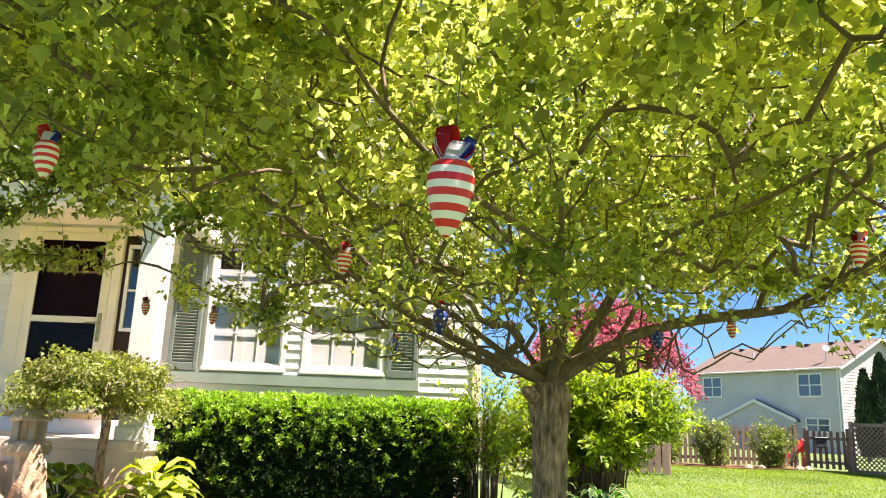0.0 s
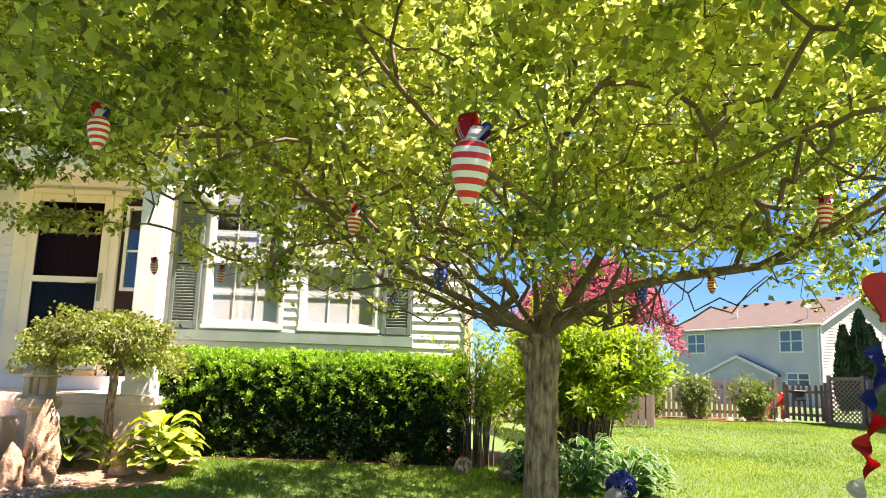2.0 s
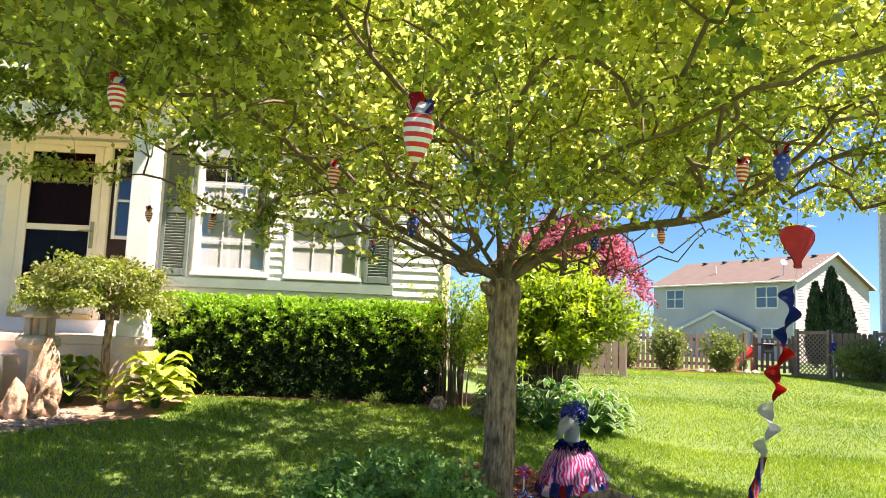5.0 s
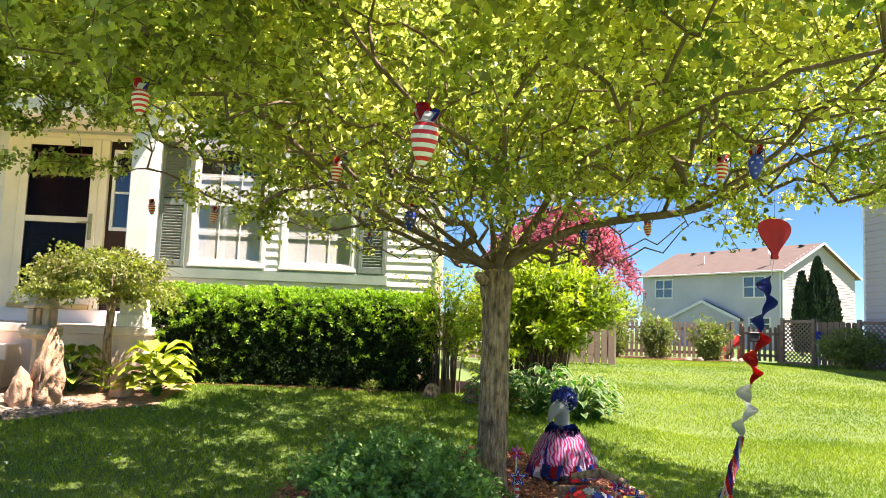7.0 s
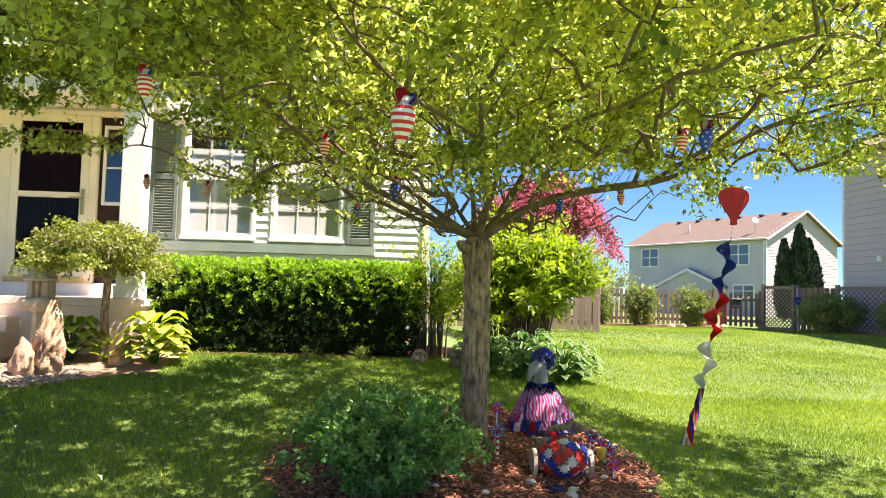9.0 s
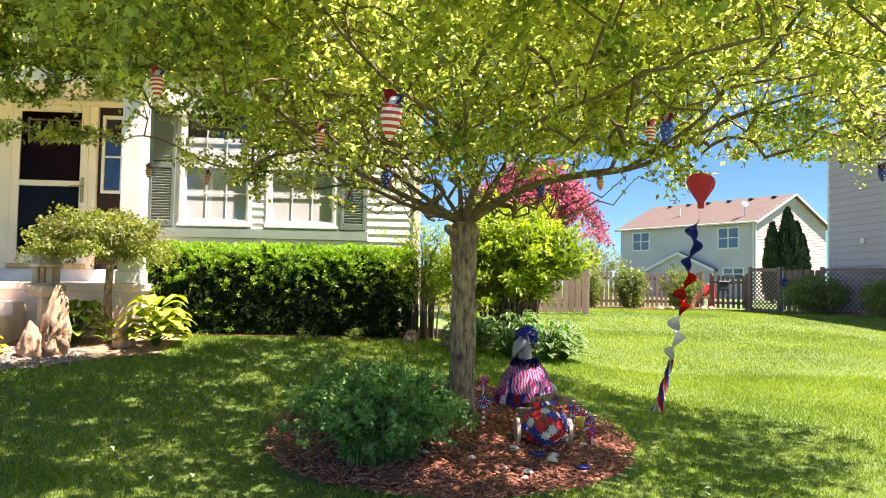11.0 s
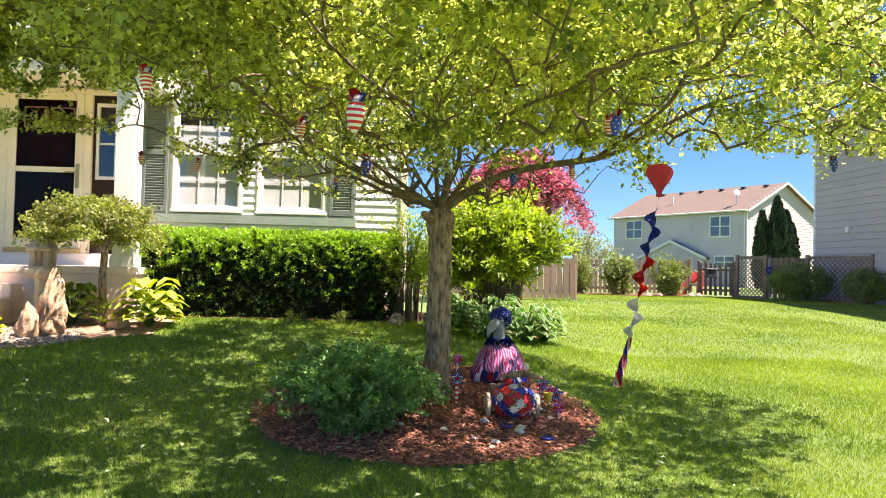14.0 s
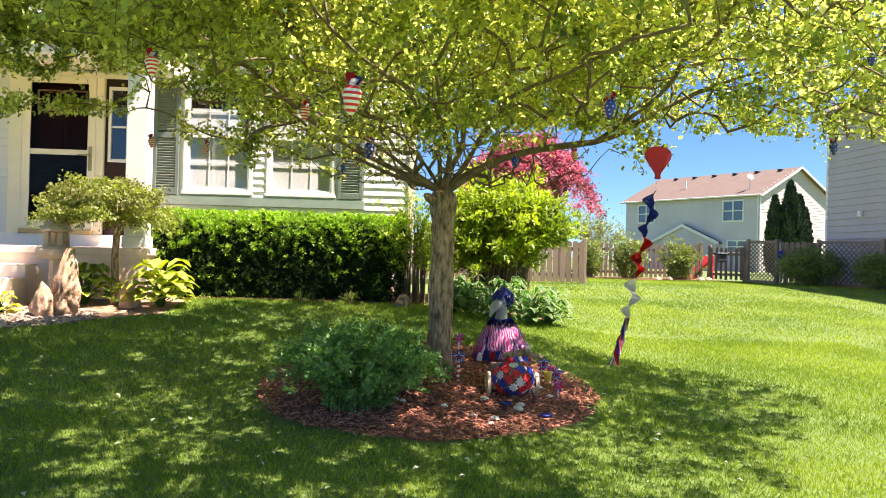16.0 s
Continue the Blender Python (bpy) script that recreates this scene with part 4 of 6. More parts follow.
def main_house():
    h = thing("house", (-4.3, 12.5, 0.6), "two-storey white-sided house with a porch and green shutters", "house")
    # the front wall is built of blocks round its openings
    bm = bmesh.new()
    ZT = 6.6
    for x0, x1, z0, z1 in ((HX0, DOOR[0], 0.4, ZT), (DOOR[0], DOOR[1], 0.4, DOOR[2]), (DOOR[0], DOOR[1], DOOR[3], ZT), (DOOR[1], WIN[0][0], 0.4, ZT),
                           (WIN[0][0], WIN[0][1], 0.4, WZ0), (WIN[0][0], WIN[0][1], WZ1, ZT), (WIN[0][1], WIN[1][0], 0.4, ZT),
                           (WIN[1][0], WIN[1][1], 0.4, WZ0), (WIN[1][0], WIN[1][1], WZ1, ZT), (WIN[1][1], HX1, 0.4, ZT)):
        box(bm, (x0, FY, z0), (x1, FY + 0.16, z1))
    box(bm, (HX1 - 0.16, FY + 0.16, 0.4), (HX1, 17.0, ZT))
    box(bm, (HX0, FY + 0.16, 0.4), (HX0 + 0.16, 17.0, ZT))
    box(bm, (HX0 + 0.16, 16.84, 0.4), (HX1 - 0.16, 17.0, ZT))
    wall = part("wall", bm, SIDING, h)
    # rooms behind the openings, their dimness put into a dark lining colour
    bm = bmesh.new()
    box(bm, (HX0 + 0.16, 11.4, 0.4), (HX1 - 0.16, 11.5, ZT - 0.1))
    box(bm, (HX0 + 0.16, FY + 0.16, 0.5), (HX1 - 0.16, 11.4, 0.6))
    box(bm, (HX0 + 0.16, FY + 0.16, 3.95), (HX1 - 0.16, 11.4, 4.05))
    part("room_lining", bm, ROOM_SHADE, h, "interior lining coloured dark to stand for dimness")
    # gable roof, ridge along the front
    bm = bmesh.new()
    v = [bm.verts.new(p) for x in (HX0 - 0.3, HX1 + 0.3) for p in ((x, FY - 0.45, ZT - 0.12), (x, 13.0, ZT + 2.1), (x, 17.45, ZT - 0.12), (x, 17.45, ZT - 0.3), (x, 13.0, ZT + 1.9), (x, FY - 0.45, ZT - 0.3))]
    for i in range(6):
        bm.faces.new((v[i], v[(i + 1) % 6], v[6 + (i + 1) % 6], v[6 + i]))
    bm.faces.new(v[:6][::-1]), bm.faces.new(v[6:])
    part("roof", bm, ROOF, h)
    part("eave_gutter", boxed((HX0 - 0.3, FY - 0.55, ZT - 0.24), (HX1 + 0.3, FY - 0.45, ZT - 0.11), bevel=0.015), TRIM, h)
    part("corner_board", boxed((HX1 - 0.07, FY - 0.035, 0.8), (HX1 + 0.03, FY + 0.06, ZT - 0.3), bevel=0.006), CREAM, h)
    part("foundation", boxed((HX0, FY - 0.012, 0.3), (HX1, FY, 0.86), bevel=0.004), CONCRETE, h)
    # window sill band
    part("sill_band", boxed((-3.26, FY - 0.045, 1.845), (-0.27, FY - 0.002, 1.985), bevel=0.008), GREEN, h, "grey-green band under the windows")
    for x0, x1 in WIN:
        window(h, x0, x1)
    for x0 in (-3.24, -0.655):
        shutter(h, x0, x0 + 0.355)
    # the door unit
    cas = bmesh.new()
    box(cas, (DOOR[0], FY - 0.05, DOOR[2]), (DOOR[0] + 0.19, FY + 0.10, DOOR[3]), 0.008)
    box(cas, (DOOR[0] + 0.19, FY - 0.05, DOOR[3] - 0.07), (DOOR[1], FY + 0.10, DOOR[3]), 0.008)
    box(cas, (-4.03, FY - 0.05, DOOR[2]), (-3.925, FY + 0.10, DOOR[3] - 0.07), 0.008)
    box(cas, (-3.59, FY - 0.05, DOOR[2]), (DOOR[1], FY + 0.10, DOOR[3] - 0.07), 0.008)
    casing = part("door_casing", cas, CREAM, h, "cream painted door casing")
    part("threshold", boxed((-5.02, FY - 0.11, 1.385), (-4.03, FY + 0.10, 1.45), bevel=0.008), OAK, h, "varnished oak sill")
    part("step_riser", boxed((DOOR[0] - 0.6, FY - 0.07, 1.22), (DOOR[1], FY - 0.002, 1.385), bevel=0.004), TRIM, h)
    # storm door: a frame with two panes
    fr = bmesh.new()
    X0, X1, Z0, Z1 = -5.02, -4.03, 1.45, 3.585
    box(fr, (X0, FY - 0.06, Z0), (X0 + 0.105, FY - 0.015, Z1), 0.006)
    box(fr, (X1 - 0.105, FY - 0.06, Z0), (X1, FY - 0.015, Z1), 0.006)
    for z0, z1 in ((Z0, Z0 + 0.13), (2.49, 2.565), (Z1 - 0.095, Z1)):
        box(fr, (X0 + 0.105, FY - 0.06, z0), (X1 - 0.105, FY - 0.015, z1), 0.006)
    sd = part("storm_door", fr, CREAM, h, "cream storm door with two tall glass panes")
    for z0, z1 in ((Z0 + 0.13, 2.49), (2.565, Z1 - 0.095)):
        g = part("pane", boxed((X0 + 0.105, FY - 0.042, z0), (X1 - 0.105, FY - 0.036, z1)), DOOR_GLASS if z0 > 2.5 else LOW_GLASS, sd)
        g.visible_shadow = False
    hb = boxed((X1 - 0.085, FY - 0.072, 2.275), (X1 - 0.035, FY - 0.06, 2.615), bevel=0.006)
    tube([(X1 - 0.06, FY - 0.075, 2.495), (X1 - 0.06, FY - 0.12, 2.495), (X1 - 0.10, FY - 0.125, 2.495), (X1 - 0.21, FY - 0.12, 2.49)], [0.012, 0.012, 0.011, 0.009], 8, hb)
    part("handle", hb, BRASS, sd, "dull brass lever handle")
    # inner door with raised panels
    dm = boxed((X0 + 0.03, FY + 0.06, Z0), (X1 - 0.03, FY + 0.10, Z1 - 0.03))
    inner = part("front_door", dm, DARKDOOR, h, "dark panelled front door behind glass")
    for i in (0, 1):
        for z0, z1 in ((1.66, 2.2), (2.33, 2.96), (3.11, 3.41)):
            a = X0 + 0.15 + i * 0.36
            pm = bmesh.new()
            w = 0.022
            for q in (((a, z0), (a + w, z1)), ((a + 0.32 - w, z0), (a + 0.32, z1)), ((a + w, z0), (a + 0.32 - w, z0 + w)), ((a + w, z1 - w), (a + 0.32 - w, z1))):
                box(pm, (q[0][0], FY + 0.042, q[0][1]), (q[1][0], FY + 0.06, q[1][1]), 0.004)
            part("panel", pm, TRIM if z0 > 3.1 else DARKDOOR, inner)
    # sidelight: dark panel with a small white-framed window
    sl = bmesh.new()
    box(sl, (-3.925, FY + 0.02, DOOR[2]), (-3.59, FY + 0.10, 2.415))
    box(sl, (-3.925, FY + 0.02, 3.475), (-3.59, FY + 0.10, DOOR[3] - 0.07))
    box(sl, (-3.925, FY + 0.02, 2.415), (-3.88, FY + 0.10, 3.475))
    side = part("sidelight", sl, DARKDOOR, h, "dark sidelight panel with a white-framed window")
    fm = bmesh.new()
    for q in ((-3.88, 2.415, -3.84, 3.475), (-3.63, 2.415, -3.59, 3.475), (-3.84, 2.415, -3.63, 2.46), (-3.84, 3.43, -3.63, 3.475), (-3.84, 2.90, -3.63, 2.925)):
        box(fm, (q[0], FY + 0.0, q[1]), (q[2], FY + 0.06, q[3]), 0.004)
    part("frame", fm, TRIM, side)
    part("pane", boxed((-3.84, FY + 0.03, 2.46), (-3.63, FY + 0.036, 3.43)), GLASS, side).visible_shadow = False
    # siding boards, cut round openings
    def spans(z):
        cuts = []
        if 1.21 < z < DOOR[3]:
            cuts.append((DOOR[0], DOOR[1]))
        if 1.84 < z < WZ1:
            cuts.append((-3.26, -0.27) if z < 1.985 else (-3.25, WIN[0][1]))
            if z >= 1.985:
                cuts.append((WIN[1][0], -0.285))
        out, a = [], HX0
        for c0, c1 in cuts:
            if c0 > a:
                out.append((a, c0))
            a = c1
        out.append((a, HX1 - 0.07))
        return [(a - HX0, b - HX0) for a, b in out]
    siding(wall, spans, 0.86, 6.25, 0.1085, SIDING, (HX0, FY - 0.001, 0), (1, 0, 0), (0, -1, 0))
    # porch
    PX1, PY0 = -2.75, 7.28
    part("porch_slab", boxed((-8.2, PY0 - 0.03, 1.13), (PX1 + 0.03, FY - 0.012, 1.22), bevel=0.012), CONCRETE, h, "pale concrete porch floor")
    part("porch_base", boxed((-8.2, PY0, 0.35), (PX1, FY - 0.012, 1.13), bevel=0.004), CONCRETE, h)
    for i in range(3):
        part("porch_step", boxed((-6.2, PY0 - 0.32 * (3 - i), 0.35), (-3.98, PY0 - 0.32 * (2 - i) - (0.03 if i == 2 else 0), 0.62 + 0.15 * (i + 1) - 0.06), bevel=0.012), CONCRETE, h)
    for x in (-2.915, -7.9):
        cm = boxed((x - 0.12, PY0 + 0.03, 1.24), (x + 0.12, PY0 + 0.27, 3.50), bevel=0.008)
        col = part("porch_column", cm, TRIM, h, "square white porch column")
        part("plinth", boxed((x - 0.14, PY0 + 0.01, 1.222), (x + 0.14, PY0 + 0.29, 1.36), bevel=0.008), TRIM, col)
    part("porch_beam", boxed((-8.1, PY0 + 0.0, 3.50), (PX1 + 0.02, PY0 + 0.22, 3.82), bevel=0.006), TRIM, h)
    part("porch_side_beam", boxed((PX1 - 0.2, PY0 + 0.22, 3.50), (PX1, FY - 0.02, 3.82), bevel=0.006), TRIM, h)
    part("porch_ceiling", boxed((-8.1, PY0 + 0.22, 3.70), (PX1 - 0.2, FY - 0.02, 3.73)), CREAM, h)
    bm = bmesh.new()
    v = [bm.verts.new(p) for x in (-8.3, PX1 + 0.25) for p in ((x, PY0 - 0.35, 3.92), (x, FY - 0.02, 4.50), (x, FY - 0.02, 4.40), (x, PY0 - 0.35, 3.82))]
    for i in range(4):
        bm.faces.new((v[i], v[(i + 1) % 4], v[4 + (i + 1) % 4], v[4 + i]))
    bm.faces.new(v[:4][::-1]), bm.faces.new(v[4:])
    bmesh.ops.recalc_face_normals(bm, faces=bm.faces[:])
    part("porch_roof", bm, ROOF, h)
    part("porch_gutter", boxed((-8.3, PY0 - 0.45, 3.81), (PX1 + 0.25, PY0 - 0.35, 3.93), bevel=0.015), TRIM, h)
    return h


def window(h, x0, x1):
    w = 0.055
    fm = bmesh.new()
    for q in ((x0, WZ0, x0 + w, WZ1), (x1 - w, WZ0, x1, WZ1), (x0 + w, WZ0, x1 - w, WZ0 + w), (x0 + w, WZ1 - w, x1 - w, WZ1)):
        box(fm, (q[0], FY - 0.028, q[1]), (q[2], FY + 0.08, q[3]), 0.006)
    win = part("window", fm, TRIM, h, "white double-hung window with a muntin grid")
    part("sill", boxed((x0 - 0.01, FY - 0.052, WZ0 - 0.022), (x1 + 0.01, FY - 0.028, WZ0 + 0.018), bevel=0.006), TRIM, win)
    a, b, z0, z1 = x0 + w, x1 - w, WZ0 + w, WZ1 - w
    zm = (z0 + z1) / 2
    for lo, hi, y in ((z0, zm + 0.02, 0.03), (zm - 0.02, z1, 0.0)):
        sm = bmesh.new()
        s = 0.028
        for q in ((a, lo, a + s, hi), (b - s, lo, b, hi), (a + s, lo, b - s, lo + s), (a + s, hi - s, b - s, hi)):
            box(sm, (q[0], FY + y - 0.012, q[1]), (q[2], FY + y + 0.02, q[3]), 0.004)
        part("sash", sm, TRIM, win)
        for k in (1, 2):
            x = a + s + (b - a - 2 * s) * k / 3
            part("muntin", boxed((x - 0.006, FY + y + 0.000, lo + s), (x + 0.006, FY + y + 0.005, hi - s)), TRIM, win)
        z = (lo + hi) / 2
        part("muntin", boxed((a + s, FY + y - 0.005, z - 0.006), (b - s, FY + y + 0.004, z + 0.006)), TRIM, win)
        part("pane", boxed((a + s, FY + y + 0.006, lo + s), (b - s, FY + y + 0.010, hi - s)), GLASS, win).visible_shadow = False
        top = hi - s if y else lo + s + 0.55 * (hi - lo - 2 * s)
        part("blind", boxed((a + s, FY + y + 0.013, lo + s), (b - s, FY + y + 0.018, top)), BLIND, win, "pale lowered blind")


def shutter(h, x0, x1):
    fm = bmesh.new()
    z0, z1, w = 1.99, 3.62, 0.05
    for q in ((x0, z0, x0 + w, z1), (x1 - w, z0, x1, z1), (x0 + w, z0, x1 - w, z0 + 0.09), (x0 + w, z1 - 0.07, x1 - w, z1), (x0 + w, 2.78, x1 - w, 2.86)):
        box(fm, (q[0], FY - 0.05, q[1]), (q[2], FY - 0.012, q[3]), 0.005)
    sh = part("shutter", fm, SHUTTER, h, "grey-green louvred shutter")
    part("backing", boxed((x0 + w, FY - 0.016, z0 + 0.09), (x1 - w, FY - 0.012, z1 - 0.07)), DARKDOOR, sh)
    me = box_mesh("slat", (x1 - x0 - 2 * w, 0.007, 0.034), 0.0, SHUTTER)
    z = z0 + 0.115
    while z < z1 - 0.09:
        if not 2.76 < z < 2.88:
            piece("slat", me, pose((x0 + x1) / 2, FY - 0.032, z, 38), sh)
        z += 0.036


main_house()

tl = thing("window_ornament", (-2.55, FY + 0.16, 3.05), "small teal glass ornament hanging in the window", "ornament")
part("disc", lathe([(0.004, -0.05), (0.05, -0.04), (0.075, 0.0), (0.05, 0.04), (0.004, 0.05)], 14, at=(-2.55, FY + 0.105, 3.12)), TEAL, tl, smooth=True)
part("cord", tube([(-2.55, FY + 0.105, 3.16), (-2.55, FY + 0.105, 3.57)], [0.002, 0.002], 4), TWIG, tl)


# ---- porch bed ----
def rough_stone(name, at, size, label, mat, seed, pits=0.0, lean=(0, 0), parent=None):
    bm = bmesh.new()
    bmesh.ops.create_icosphere(bm, subdivisions=4, radius=1.0)
    off = Vector((seed * 3.1, seed * 1.7, seed))
    for v in bm.verts:
        d = v.co.normalized()
        r = 1 + 0.22 * noise.noise(d * 1.7 + off) + 0.10 * noise.noise(d * 4.1 + off)
        if pits:
            r -= pits * max(0, noise.noise(Vector((d.x * 5, d.y * 5, d.z * 7)) + off) - 0.12) * 1.6
        p = Vector((d.x * size[0], d.y * size[1], d.z * size[2])) * r
        t = min(1.0, max(0.0, (p.z / size[2] + 1) / 2))
        taper = 0.90 + 0.55 * math.exp(-t / 0.25) - 0.34 * t
        v.co = Vector((at[0] + p.x * taper + lean[0] * t, at[1] + p.y * taper + lean[1] * t, at[2] + p.z + size[2] * 0.92))
    ob = part(name, bm, mat, parent, smooth=True)
    if parent is None:
        tagged(ob, label, "rock")
    return ob


rough_stone("standing_rock", (-3.31, 6.32, gz(-3.31, 6.32) - 0.03), (0.18, 0.14, 0.365), "tall pitted tan sandstone rock in the porch bed", STONE, 2.0, 0.55, (0.06, 0.04))
rough_stone("low_rock", (-3.46, 6.24, gz(-3.46, 6.24) - 0.03), (0.13, 0.10, 0.20), "short tan sandstone rock beside the tall one", STONE, 5.0, 0.2)
rough_stone("round_stone", (-2.74, 6.74, gz(-2.74, 6.74) - 0.02), (0.12, 0.10, 0.13), "rounded brown stone beside the golden hosta", STONE, 7.0)
rough_stone("bed_stone", (0.72, 7.15, gz(0.72, 7.15) - 0.02), (0.11, 0.09, 0.09), "grey-brown stone behind the tree", BARK, 9.0)
rough_stone("bed_stone", (0.30, 7.32, gz(0.30, 7.32) - 0.02), (0.11, 0.09, 0.09), "brown edging stone at the hedge end", BARK, 11.0)
rough_stone("edge_stone", (-3.75, 5.78, gz(-3.75, 5.78) - 0.02), (0.16, 0.12, 0.08), "flat tan edging stone by the gravel", LANTERN, 12.0)


def gravel():
    n = 3200
    a, r = rng.uniform(0, 2 * np.pi, n), np.sqrt(rng.uniform(0, 1, n))
    x, y = -3.75 + 0.85 * r * np.cos(a), 6.22 + 0.50 * r * np.sin(a)
    bm = bmesh.new()
    bmesh.ops.create_icosphere(bm, subdivisions=1, radius=1.0)
    bv = np.array([v.co[:] for v in bm.verts])
    bf = np.array([[v.index for v in f.verts] for f in bm.faces])
    bm.free()
    s = (0.007 + 0.020 * rng.uniform(0, 1, (n, 1)) ** 2.5) * np.array([[1.2, 1.0, 0.6]])
    ang = rng.uniform(0, 6.3, n)
    V = bv[None] * (1 + rng.normal(0, 0.12, (n, len(bv), 1))) * s[:, None]
    c, sn = np.cos(ang)[:, None], np.sin(ang)[:, None]
    V = np.stack([V[..., 0] * c - V[..., 1] * sn, V[..., 0] * sn + V[..., 1] * c, V[..., 2]], -1)
    V += np.column_stack([x, y, ground_z(x, y) + s[:, 2] * 0.5 + 0.008])[:, None]
    F = (bf[None] + (np.arange(n) * len(bv))[:, None, None]).reshape(-1, 3)
    tagged(mesh_part("gravel", array_mesh("gravel", V.reshape(-1, 3), F), PEBBLE), "small tan and grey pebbles in the porch bed", "gravel", kind="stuff")
    # soil sheet under pebbles and along the porch
    nx, ny = 30, 16
    gx_, gy_ = np.linspace(-4.9, -2.28, nx), np.linspace(5.65, 7.6, ny)
    A, B = np.meshgrid(gx_, gy_)
    B = np.maximum(B, 5.75 + 0.5 * (A + 3.6))
    V = np.stack([A, B, ground_z(A, B) + 0.008], -1).reshape(-1, 3)
    i, j = np.meshgrid(np.arange(nx - 1), np.arange(ny - 1))
    k = (j * nx + i).ravel()
    tagged(mesh_part("planting_bed", array_mesh("planting_bed", V, np.stack([k, k + 1, k + nx + 1, k + nx], 1)), TAN_MULCH), "brown mulch strip along the porch", "mulch", kind="structure")
    A, B = np.meshgrid(np.linspace(-2.3, 2.25, 40), np.linspace(7.55, 9.0, 10))
    B = np.where(A > 0.35, np.maximum(B, 7.9 + 0.05 * np.sin(9 * A)), B)
    V = np.stack([A, B, ground_z(A, B) + 0.012], -1).reshape(-1, 3)
    i, j = np.meshgrid(np.arange(39), np.arange(9))
    k = (j * 40 + i).ravel()
    tagged(mesh_part("planting_bed", array_mesh("planting_bed", V, np.stack([k, k + 1, k + 41, k + 40], 1)), MULCH), "brown mulch strip below the hedge", "mulch", kind="structure")


gravel()
x0, y0 = -3.56, 6.75
z0 = gz(x0, y0)
ln = thing("stone_lantern", (x0, y0, z0), "tan cast-stone garden lantern behind the rock", "garden lantern")
part("base", lathe([(0.16, -0.02), (0.16, 0.06), (0.09, 0.09), (0.075, 0.30), (0.08, 0.52), (0.12, 0.56)], 8, at=(x0, y0, z0)), LANTERN, ln)
part("platform", boxed((x0 - 0.155, y0 - 0.155, z0 + 0.545), (x0 + 0.155, y0 + 0.155, z0 + 0.665), bevel=0.03), LANTERN, ln)
for sx in (-1, 1):
    for sy in (-1, 1):
        part("pillar", boxed((x0 + sx * 0.072 - 0.030, y0 + sy * 0.072 - 0.030, z0 + 0.665), (x0 + sx * 0.072 + 0.030, y0 + sy * 0.072 + 0.030, z0 + 0.83), bevel=0.006), LANTERN, ln)
part("roof", lathe([(0.17, 0.83), (0.18, 0.85), (0.12, 0.93), (0.04, 0.98), (0.045, 1.02), (0.01, 1.06)], 8, at=(x0, y0, z0)), LANTERN, ln)


def weeping_tree():
    x, y = -2.98, 6.92
    z = gz(x, y)
    t = thing("weeping_tree", (x, y, z), "small grafted weeping tree with a mushroom-shaped crown", "tree")
    part("trunk", tube([(x, y, z - 0.04), (x + 0.005, y, z + 0.25), (x - 0.008, y, z + 0.5), (x + 0.006, y, z + 0.78), (x - 0.01, y, z + 1.0)], [0.055, 0.044, 0.042, 0.040, 0.048], 12), BARK, t, smooth=True)
    for k in range(46):
        a, R = k * 2.39996, 0.12 + 0.56 * math.sqrt((k + 1) / 46)
        fall = 0.30 * rng.uniform(0.3, 1.0) * (R / 0.68) ** 2
        pts = [Vector((x, y, z + 0.95))]
        for f in (0.25, 0.5, 0.75, 1.0):
            pts.append(Vector((x + R * f * math.cos(a), y + R * f * math.sin(a), z + 0.98 + 0.34 * math.sin(math.pi * 0.62 * f) - fall * f * f)))
        part("branch", tube(pts, [0.010, 0.007, 0.005, 0.004, 0.002], 5), TWIG, t)
    n = 16000
    d = random_dirs(n)
    d[:, 2] = np.abs(d[:, 2]) * 1.0 - 0.24 * (rng.uniform(0, 1, n) < 0.35)
    r = rng.uniform(0.25, 1, n) ** 0.45
    lump = 1 + 0.16 * bump_noise(d, 4, 1.0) + 0.15 * waves(d, 11, 3)
    P = np.column_stack([x - 0.10 + d[:, 0] * r * lump * 0.66, y + d[:, 1] * r * lump * 0.58, z + 1.04 + d[:, 2] * r * lump * 0.40])
    hang = np.clip(np.hypot(d[:, 0], d[:, 1]) - 0.5, 0, 1) * rng.uniform(0, 0.24, n) * (bump_noise(d, 6, 4.0) > 0.05)
    P[:, 2] -= hang
    D = unit(d * 0.6 + random_dirs(n) * 0.7 + np.array([[0, 0, -0.5]]))
    L = rng.uniform(0.028, 0.055, n)
    ob = mesh_part("crown", leaves_mesh("crown", P, D, unit(random_dirs(n) + d), L, L * 0.6), TOPIARY, t, "dense small olive-green leaves")
    tagged(ob, kind="stuff")
    # an ivy shoot on the trunk
    m = 120
    q = rng.uniform(0, 1, m)
    P = np.column_stack([x + 0.06 * np.cos(q * 9) + rng.normal(0, 0.03, m), y - 0.05 + rng.normal(0, 0.02, m), z + 0.02 + q * 0.30])
    L = rng.uniform(0.03, 0.05, m)
    tagged(mesh_part("shoot", leaves_mesh("shoot", P, random_dirs(m, -0.2), random_dirs(m, 0.4), L, L * 0.7), BUSH, t), kind="stuff")


weeping_tree()


